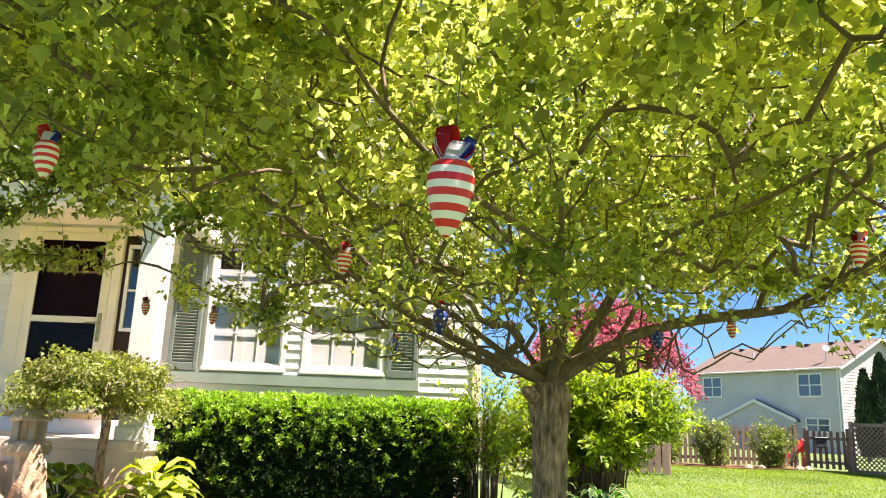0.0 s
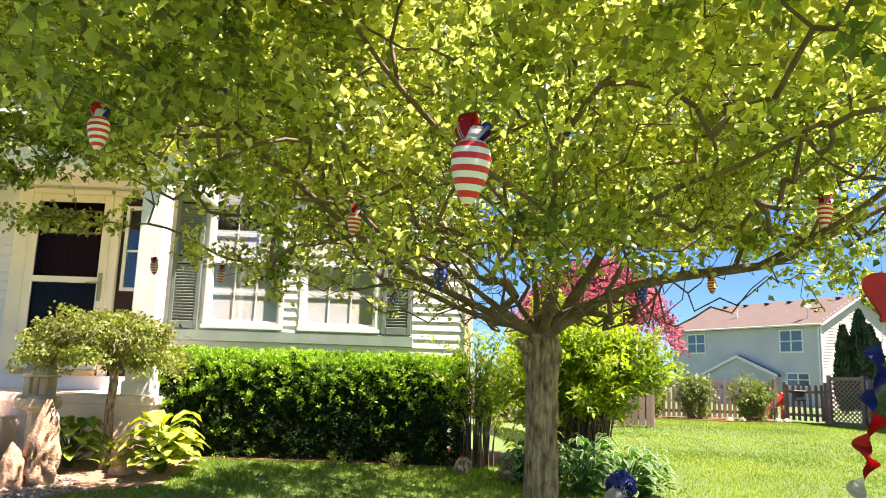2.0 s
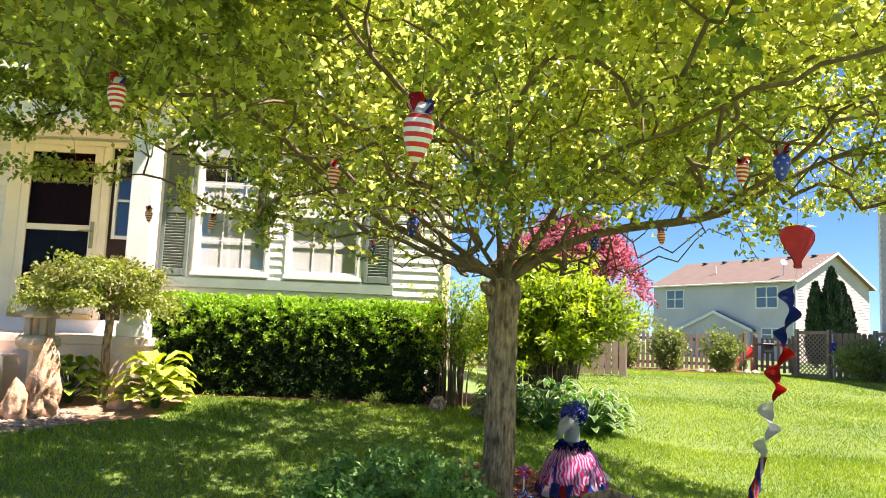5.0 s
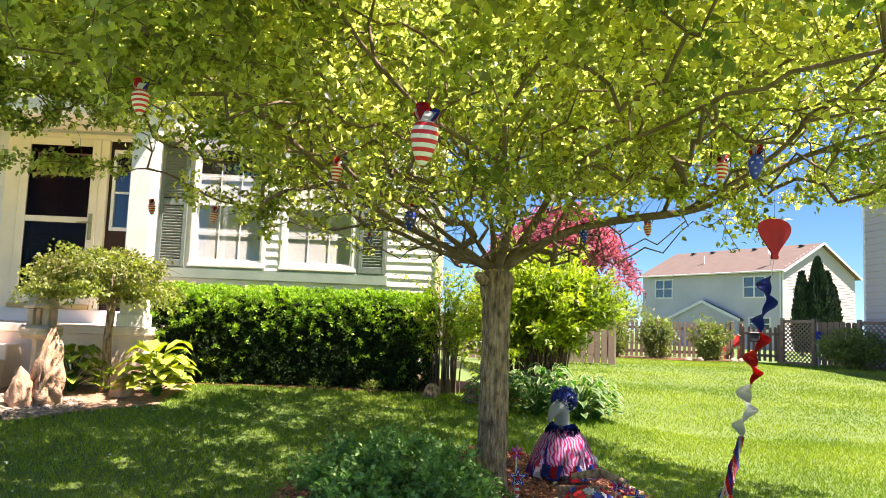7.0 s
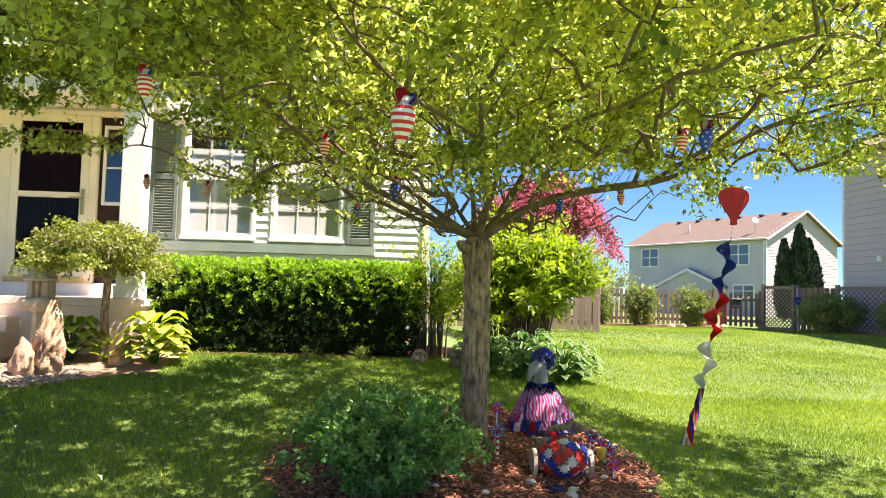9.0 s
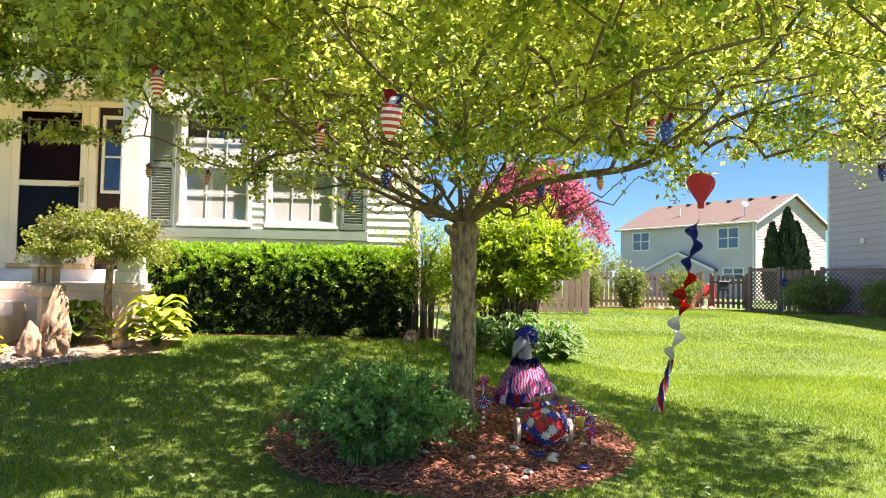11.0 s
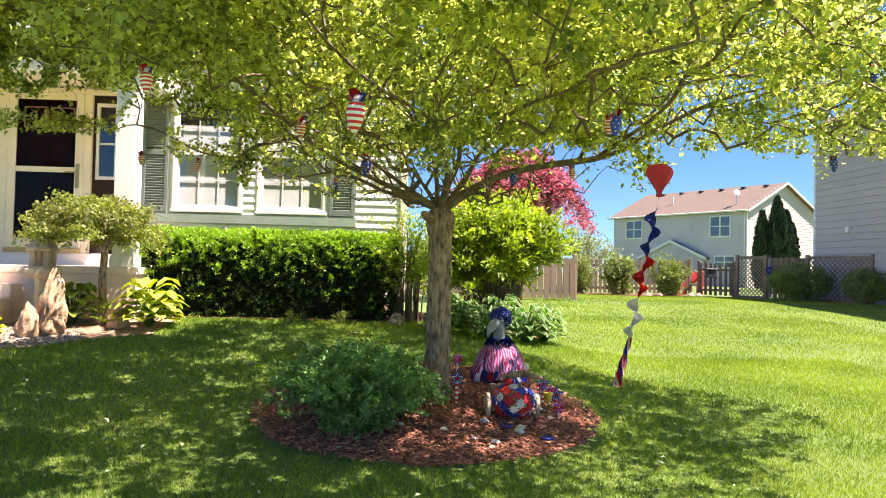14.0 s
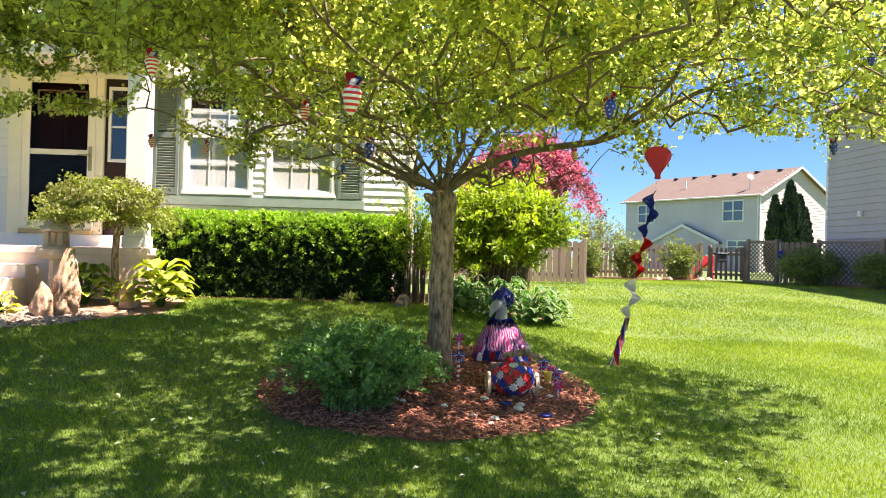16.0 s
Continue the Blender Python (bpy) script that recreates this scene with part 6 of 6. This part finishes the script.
def picket_fence(name, a, b, height, label, gap, width, post_at, group=""):
    """Boards nailed to two rails between posts, from a to b on the ground."""
    a, b = Vector((*a, gz(*a))), Vector((*b, gz(*b)))
    d = b - a
    L = d.length
    yaw = math.degrees(math.atan2(d.y, d.x))
    f = thing(name, a, label, "fence", group)
    me = bpy.data.meshes.new("picket")
    bm = bmesh.new()
    w, t, h, c = width / 2, 0.009, height, 0.03
    ring = [(-w, 0), (w, 0), (w, h - c), (w - c, h), (-w + c, h), (-w, h - c)]
    fr, bk = [bm.verts.new((x, -t, z)) for x, z in ring], [bm.verts.new((x, t, z)) for x, z in ring]
    bm.faces.new(fr), bm.faces.new(bk[::-1])
    for i in range(6):
        bm.faces.new((fr[i], bk[i], bk[(i + 1) % 6], fr[(i + 1) % 6]))
    bmesh.ops.recalc_face_normals(bm, faces=bm.faces[:])
    bm.to_mesh(me), bm.free()
    me.materials.append(FENCE)
    n = int(L / (width + gap))
    for i in range(n):
        s = (i + 0.5) / n
        p = a + d * s
        piece("picket", me, pose(p.x, p.y, gz(p.x, p.y) + 0.05 + rng.uniform(-0.015, 0.015), rng.uniform(-0.6, 0.6), rng.uniform(-1, 1), yaw), f)
    rail = box_mesh("rail", (L, 0.04, 0.085), 0.006, FENCE)
    nrm = Vector((-d.y, d.x, 0)).normalized()
    for z in (0.22, height - 0.16):
        p = a + d * 0.5 + nrm * 0.03
        piece("rail", rail, pose(p.x, p.y, (a.z + b.z) / 2 + z, 0, -math.degrees(math.atan2(d.z, Vector((d.x, d.y)).length)), yaw), f)
    post = box_mesh("post", (0.10, 0.10, height + 0.30), 0.012, FENCE)
    for s in post_at:
        p = a + d * s + nrm * 0.10
        piece("post", post, pose(p.x, p.y, gz(p.x, p.y) + height / 2 - 0.02, 0, 0, yaw), f)
    return f


picket_fence("board_fence", (0.7, 17.0), (5.0, 17.0), 1.03, "weathered brown board fence beside the house", 0.025, 0.135, (0.0, 0.5, 1.0))
picket_fence("picket_fence", (5.6, 22.9), (10.45, 22.7), 1.12, "weathered brown picket fence across the back yard", 0.055, 0.095, (0.0, 0.5, 0.99))
picket_fence("fence_gate", (10.60, 22.6), (11.5, 21.95), 1.05, "weathered brown picket gate in the fence", 0.06, 0.085, (0.0, 1.0))


def lattice(name, a, b, height, label, pitch=0.11, mat=LATTICE, z_add=0.04):
    """A framed panel of crossed diagonal laths."""
    a, b = Vector((*a, gz(*a))), Vector((*b, gz(*b)))
    d = (b - a)
    L = Vector((d.x, d.y)).length
    ex = Vector((d.x, d.y, 0)).normalized()
    f = thing(name, a, label, "fence")
    M0 = Matrix.Translation((a.x, a.y, a.z + z_add)) @ Matrix(((ex.x, -ex.y, 0, 0), (ex.y, ex.x, 0, 0), (0, 0, 1, 0), (0, 0, 0, 1)))
    h = height
    me = box_mesh("lath", (1.0, 0.008, 0.032), 0.0, mat)
    for sgn in (1, -1):
        s = -h
        while s < L + (h if sgn < 0 else 0):
            # run from (s, 0) rising along +x or -x, clipped to the panel
            x0, x1 = (s, s + h) if sgn > 0 else (s - h, s)
            c0, c1 = max(0, x0), min(L, x1)
            if c1 - c0 > 0.03:
                z0 = (c0 - s) if sgn > 0 else (s - c0)
                z1 = (c1 - s) if sgn > 0 else (s - c1)
                if 0 <= min(z0, z1) + 1e-6 and max(z0, z1) <= h + 1e-6:
                    m = M0 @ Matrix.Translation(((c0 + c1) / 2, 0.006 * sgn, (z0 + z1) / 2)) @ Matrix.Rotation(-sgn * math.pi / 4, 4, "Y") @ Matrix.Diagonal(((c1 - c0) * 1.414, 1, 1, 1))
                    piece("lath", me, m, f)
            s += pitch
    for nm, size, at in (("rail", (L, 0.04, 0.09), (L / 2, 0, 0.0)), ("rail", (L, 0.04, 0.09), (L / 2, 0, h)), ("post", (0.10, 0.10, h + 0.22), (0, 0, h / 2 - 0.02)), ("post", (0.10, 0.10, h + 0.22), (L, 0, h / 2 - 0.02))):
        piece(nm, box_mesh(nm, size, 0.008, mat), M0 @ Matrix.Translation(at), f)
    return f


lattice("lattice_gate", (11.55, 21.8), (12.08, 21.0), 1.26, "brown lattice screen panel beside the gate", 0.13)
lattice("lattice_fence", (12.87, 20.0), (13.62, 18.1), 1.25, "grey lattice fence against the neighbouring house", 0.16)
picket_fence("corner_fence", (12.1, 20.95), (12.85, 20.05), 1.25, "weathered grey board fence by the neighbouring house", 0.012, 0.14, (0.0, 1.0))

for i, (x, y, sx, sz, n) in enumerate(((6.5, 22.2, 0.48, 1.3, 60), (7.75, 22.1, 0.75, 1.35, 90), (9.35, 22.0, 0.74, 1.3, 90))):
    spray_shrub("fence_shrub", (x, y), "loose green shrub in front of the picket fence", "shrub", (sx, 0.4, sz), n, (0.085, 0.5), 30, SHRUB, TWIG, 0.12, 0.0, group="shrubs along the fence")
leafy_shrub("corner_shrub", (12.25, 19.3), "rounded dark green shrub before the lattice fence", "shrub", (1.0, 0.6, 1.08), 8500, (0.08, 0.4), SHRUB, 8, 0.55, 0.3, seed=12.0, lumps=0.2)
leafy_shrub("corner_shrub", (13.05, 17.5), "low dark green shrub beside the neighbouring house", "shrub", (0.62, 0.5, 0.95), 4500, (0.08, 0.4), SHRUB, 8, 0.55, 0.3, seed=13.0, lumps=0.2)


def strip_stuff():
    # a brown mulch strip under the fence shrubs
    A, B = np.meshgrid(np.linspace(5.4, 10.6, 24), np.linspace(21.6, 22.9, 6))
    B = B + 0.12 * np.sin(A * 2.1) * (B < 22)
    V = np.stack([A, B, ground_z(A, B) + 0.03], -1).reshape(-1, 3)
    i, j = np.meshgrid(np.arange(23), np.arange(5))
    k = (j * 24 + i).ravel()
    tagged(mesh_part("planting_bed", array_mesh("planting_bed", V, np.stack([k, k + 1, k + 25, k + 24], 1)), MULCH), "brown mulch strip along the picket fence", "mulch", kind="structure")


strip_stuff()
for i, x in enumerate((8.6, 8.95, 10.0, 10.25)):
    rough_stone("yard_stone", (x, 21.75, gz(x, 21.75) - 0.01), (0.13, 0.10, 0.07), "pale stone edging the fence bed", PEBBLE, 40.0 + i)


def arborvitae(x, y, r, h, seed):
    z = gz(x, y)
    t = thing("arborvitae", (x, y, z), "tall dark green conical evergreen behind the fence", "evergreen", "evergreens behind the fence")
    part("trunk", tube([(x, y, z - 0.1), (x, y, z + h * 0.9)], [0.09, 0.02], 8), BARK, t)
    n = 6000
    f = rng.uniform(0, 1, n) ** 0.8
    a = rng.uniform(0, 2 * np.pi, n)
    prof = r * np.sin(np.pi * np.clip(0.16 + 0.84 * f, 0, 1)) ** 0.75 * (1 - 0.25 * f)
    rr = prof * rng.uniform(0.55, 1.05, n) * (1 + 0.16 * np.sin(5 * a + 9 * f + seed))
    P = np.column_stack([x + rr * np.cos(a), y + rr * np.sin(a), z + 0.1 + f * (h - 0.1)])
    D = unit(np.column_stack([np.cos(a) * 0.4, np.sin(a) * 0.4, np.ones(n)]) + random_dirs(n) * 0.35)
    L = rng.uniform(0.12, 0.26, n)
    tagged(mesh_part("crown", leaves_mesh("crown", P, D, random_dirs(n), L, L * 0.42), ARBOR, t), kind="stuff")


for i, (x, y, r, h) in enumerate(((18.3, 33.2, 0.42, 3.75), (18.95, 33.0, 0.56, 4.45), (19.5, 33.2, 0.46, 3.8), (19.9, 33.4, 0.34, 3.2))):
    arborvitae(x, y, r, h, i * 1.7)



def far_window(house, o, u, z0, z1, s0, s1, out, lights=2):
    """A white-framed window on a far wall: o is the wall's start, u its way, out its outward normal."""
    def at(s, z, k):
        return Vector((o.x + u.x * s + out.x * k, o.y + u.y * s + out.y * k, z))
    def slab(bm, sa, sb, za, zb, k0, k1):
        vs = [bm.verts.new(at(s, z, k)) for k in (k0, k1) for s, z in ((sa, za), (sb, za), (sb, zb), (sa, zb))]
        for q in ((0, 1, 2, 3), (7, 6, 5, 4), (0, 4, 5, 1), (1, 5, 6, 2), (2, 6, 7, 3), (3, 7, 4, 0)):
            bm.faces.new([vs[i] for i in q])
        bmesh.ops.recalc_face_normals(bm, faces=bm.faces[:])
        return bm
    w = 0.09
    bm = bmesh.new()
    slab(bm, s0, s1, z0, z0 + w, 0.0, 0.06), slab(bm, s0, s1, z1 - w, z1, 0.0, 0.06)
    n = lights
    for k in range(n + 1):
        c = s0 + (s1 - s0 - w) * k / n
        slab(bm, c, c + w, z0 + w, z1 - w, 0.0, 0.06)
    win = part("window", bm, TRIM, house, "white-framed window with dark panes")
    for k in range(n):
        a, b = s0 + (s1 - s0 - w) * k / n + w, s0 + (s1 - s0 - w) * (k + 1) / n
        part("pane", slab(bmesh.new(), a, b, z0 + w, z1 - w, 0.004, 0.02), FAR_GLASS, win)
        part("rail", slab(bmesh.new(), a, b, (z0 + z1) / 2 - 0.03, (z0 + z1) / 2 + 0.03, 0.02, 0.05), TRIM, win)


FAR_GLASS = material("dark_far_glass", (0.06, 0.09, 0.14), 0.08, 0.1, 3, 30, 0, spec=0.9)


def back_house():
    C, g, f = Vector((22.92, 44.0, 0)), Vector((0.883, 0.469, 0)), Vector((-0.469, 0.883, 0))
    W, L, E, R, G = 7.6, 11.5, 5.50, 7.40, 0.3
    h = thing("house", (C.x, C.y, G), "two-storey grey house with a brown roof behind the fence", "house")
    def P(a, b, z):
        return Vector((C.x + g.x * a + f.x * b, C.y + g.y * a + f.y * b, z))
    def face(bm, *pts):
        bm.faces.new([bm.verts.new(p) for p in pts])
    bm = bmesh.new()
    face(bm, P(0, 0, G), P(0, L, G), P(0, L, E), P(0, 0, E))
    face(bm, P(W, 0, G), P(W, 0, E), P(W, L, E), P(W, L, G))
    face(bm, P(0, L, G), P(W, L, G), P(W, L, E), P(W / 2, L, R), P(0, L, E))
    bmesh.ops.remove_doubles(bm, verts=bm.verts, dist=0.001)
    part("wall", bm, SHADED_GREY, h, "siding coloured in the grey of its shaded side")
    # gable end gets the sunlit tone of the same siding
    gable = bmesh.new()
    face(gable, P(0, 0, G), P(0, 0, E), P(W / 2, 0, R), P(W, 0, E), P(W, 0, G))
    gw = part("gable_wall", gable, SUNLIT_BEIGE, h, "the same siding coloured in the pale beige of its sunlit side")
    z = G + 1.2
    while z < R - 0.3:
        half = W / 2 if z < E else W / 2 * (R - z) / (R - E)
        b = bmesh.new()
        a0, a1 = W / 2 - half, W / 2 + half
        vs = [b.verts.new(p) for p in (P(a0, 0, z), P(a1, 0, z), P(a1, -0.02, z), P(a0, -0.02, z), P(a0 + 0.02, 0, z + 0.16), P(a1 - 0.02, 0, z + 0.16))]
        for q in ((0, 1, 2, 3), (3, 2, 5, 4), (0, 3, 4), (1, 5, 2)):
            b.faces.new([vs[i] for i in q])
        bmesh.ops.recalc_face_normals(b, faces=b.faces[:])
        part("board", b, SUNLIT_BEIGE, gw)
        z += 0.18
    o, t = 0.30, 0.09
    k = (R - E) / (W / 2)
    for a, b in ((-o, W / 2), (W + o, W / 2)):
        za = E - k * o
        bm = bmesh.new()
        v = [bm.verts.new(P(x, y, zz)) for y in (-o, L + o) for x, zz in ((a, za), (b, R), (b, R + t), (a, za + t))]
        for q in ((0, 1, 2, 3), (7, 6, 5, 4), (0, 4, 5, 1), (1, 5, 6, 2), (2, 6, 7, 3), (3, 7, 4, 0)):
            bm.faces.new([v[i] for i in q])
        bmesh.ops.recalc_face_normals(bm, faces=bm.faces[:])
        part("roof_slope", bm, ROOF, h, "brown shingle roof")
        bm = bmesh.new()
        v = [bm.verts.new(P(x, y, zz)) for y in (-o - 0.05, -o) for x, zz in ((a, za - 0.02), (b, R - 0.02), (b, R + t + 0.01), (a, za + t + 0.01))]
        for q in ((0, 1, 2, 3), (7, 6, 5, 4), (0, 4, 5, 1), (1, 5, 6, 2), (2, 6, 7, 3), (3, 7, 4, 0)):
            bm.faces.new([v[i] for i in q])
        bmesh.ops.recalc_face_normals(bm, faces=bm.faces[:])
        part("rake_board", bm, TRIM, h)
    part("gutter", tube([P(-o - 0.06, -o, E - k * o + 0.08), P(-o - 0.06, L + o, E - k * o + 0.08)], [0.055, 0.055], 8), TRIM, h)
    part("downspout", tube([P(-0.06, 0.12, E - 0.1), P(-0.06, 0.12, G)], [0.05, 0.05], 6), TRIM, h)
    part("corner_board", tube([P(-0.01, -0.01, E - 0.1), P(-0.01, -0.01, G)], [0.06, 0.06], 6), TRIM, h)
    vent = box_mesh("roof_vent", (0.32, 0.32, 0.11), 0.02, STEEL_DARK)
    for i in range(6):
        q = P(W / 2 - 0.35, 1.0 + i * 1.75, R - 0.35 * k + t + 0.05)
        piece("roof_vent", vent, Matrix.Translation(q) @ Matrix.Rotation(math.atan2(f.y, f.x), 4, "Z"), h)
    part("vent_pipe", tube([P(1.5, 7.2, E + 1.5 * k + 0.1), P(1.5, 7.2, E + 1.5 * k + 0.65)], [0.06, 0.06], 8), TRIM, h)
    q = P(0.7, 1.3, E + 0.7 * k + 0.1)
    dish = part("satellite_dish", lathe([(0.02, 0.0), (0.13, 0.02), (0.22, 0.07), (0.21, 0.08), (0.02, 0.03)], 16), SHADED_GREY, h)
    dish.matrix_basis = Matrix.Translation(q + Vector((0, 0, 0.75))) @ Matrix.Rotation(radians(65), 4, "X")
    part("mast", tube([q, q + Vector((0, 0, 0.8))], [0.03, 0.03], 6), METAL, dish).matrix_basis = (Matrix.Translation(q + Vector((0, 0, 0.75))) @ Matrix.Rotation(radians(65), 4, "X")).inverted()
    out = -g
    for z0, z1, s0, s1 in ((3.80, 5.22, 1.15, 2.80), (3.84, 5.22, 8.60, 10.25), (1.75, 2.62, 0.8, 2.4)):
        far_window(h, C, f, z0, z1, s0, s1, out)
    # low gabled sunroom
    bm = bmesh.new()
    z0, z1, s0, s1, d = 2.46, 3.56, 3.10, 8.54, 0.2
    sm = (s0 + s1) / 2
    face(bm, P(-d, s0, G), P(-d, s0, z0), P(-d, sm, z1), P(-d, s1, z0), P(-d, s1, G))
    face(bm, P(-d, s0, G), P(0, s0, G), P(0, s0, z0), P(-d, s0, z0))
    face(bm, P(-d, s1, G), P(-d, s1, z0), P(0, s1, z0), P(0, s1, G))
    bmesh.ops.remove_doubles(bm, verts=bm.verts, dist=0.001)
    part("sunroom", bm, SHADED_GREY, h)
    for e in (s0 - 0.3, s1 + 0.3):
        bm = bmesh.new()
        ze = z0 - 0.3 * (z1 - z0) / (sm - s0)
        v = [bm.verts.new(P(x, y, zz)) for x in (-d - 0.12, 0.0) for y, zz in ((e, ze), (sm, z1), (sm, z1 + 0.13), (e, ze + 0.13))]
        for q in ((0, 1, 2, 3), (7, 6, 5, 4), (0, 4, 5, 1), (1, 5, 6, 2), (2, 6, 7, 3), (3, 7, 4, 0)):
            bm.faces.new([v[i] for i in q])
        bmesh.ops.recalc_face_normals(bm, faces=bm.faces[:])
        part("sunroom_roof", bm, ROOF, h)
        bm = bmesh.new()
        v = [bm.verts.new(P(x, y, zz)) for x in (-d - 0.17, -d - 0.12) for y, zz in ((e, ze - 0.05), (sm, z1 - 0.05), (sm, z1 + 0.15), (e, ze + 0.15))]
        for q in ((0, 1, 2, 3), (7, 6, 5, 4), (0, 4, 5, 1), (1, 5, 6, 2), (2, 6, 7, 3), (3, 7, 4, 0)):
            bm.faces.new([v[i] for i in q])
        bmesh.ops.recalc_face_normals(bm, faces=bm.faces[:])
        part("sunroom_rake", bm, TRIM, h)


back_house()


def side_house():
    X, Y0, Y1, ZT, G = 13.68, 8.0, 21.0, 6.0, 0.3
    h = thing("house", (18.0, 14.5, G), "two-storey house with taupe lapped siding next door", "house")
    wall = part("wall", boxed((X, Y0, G), (X + 8.5, Y1, ZT)), TAUPE_SIDING, h)
    siding(wall, lambda z: [(0, Y1 - Y0 - 0.08)], 0.8, ZT - 0.1, 0.20, TAUPE_SIDING, (X - 0.001, Y0, 0), (0, 1, 0), (-1, 0, 0))
    part("corner_board", boxed((X - 0.035, Y1 - 0.08, G), (X + 0.08, Y1 + 0.03, ZT), bevel=0.006), TRIM, h)
    bm = bmesh.new()
    v = [bm.verts.new(p) for y in (Y0 - 0.3, Y1 + 0.3) for p in ((X - 0.4, y, ZT - 0.1), (X + 4.25, y, ZT + 2.2), (X + 8.9, y, ZT - 0.1), (X + 8.9, y, ZT - 0.28), (X + 4.25, y, ZT + 2.0), (X - 0.4, y, ZT - 0.28))]
    for i in range(6):
        bm.faces.new((v[i], v[(i + 1) % 6], v[6 + (i + 1) % 6], v[6 + i]))
    bm.faces.new(v[:6][::-1]), bm.faces.new(v[6:])
    bmesh.ops.recalc_face_normals(bm, faces=bm.faces[:])
    part("roof", bm, ROOF, h)
    vent = part("dryer_vent", boxed((X - 0.12, 19.1, 2.62), (X - 0.02, 19.28, 2.80), bevel=0.02), TRIM, h)


side_house()

# a red toy seen through the gate, and a garden tool by the fence
t = thing("toy_slide", (11.3, 24.5, gz(11.3, 24.5)), "red plastic play slide behind the gate", "toy")
part("ramp", tube([(10.7, 24.5, gz(10.7, 24.5)), (11.0, 24.5, 0.95), (11.35, 24.5, 1.3)], [0.16, 0.17, 0.16], 8), RED, t)
part("ladder", boxed((11.4, 24.35, gz(11.4, 24.5) - 0.02), (11.55, 24.65, 1.45), bevel=0.03), RED, t)
t = thing("snow_shovel", (12.05, 20.75, gz(12.05, 20.75)), "garden tool with a blue blade leaning on the fence", "tool")
part("shaft", tube([(12.0, 20.6, gz(12.0, 20.6)), (12.12, 20.86, 1.85)], [0.016, 0.016], 8), METAL, t)
part("blade", boxed((12.0, 20.72, 1.25), (12.16, 20.76, 1.60), bevel=0.012), BLUE, t)
t = thing("gate_box", (10.86, 22.33, gz(10.86, 22.33) + 0.62), "small black box hung on the picket gate", "box")
part("body", boxed((10.70, 22.16, gz(10.86, 22.33) + 0.62), (11.02, 22.36, gz(10.86, 22.33) + 0.88), bevel=0.03), STEEL_DARK, t)
part("lid", boxed((10.67, 22.13, gz(10.86, 22.33) + 0.883), (11.05, 22.39, gz(10.86, 22.33) + 0.92), bevel=0.012), STEEL_DARK, t)
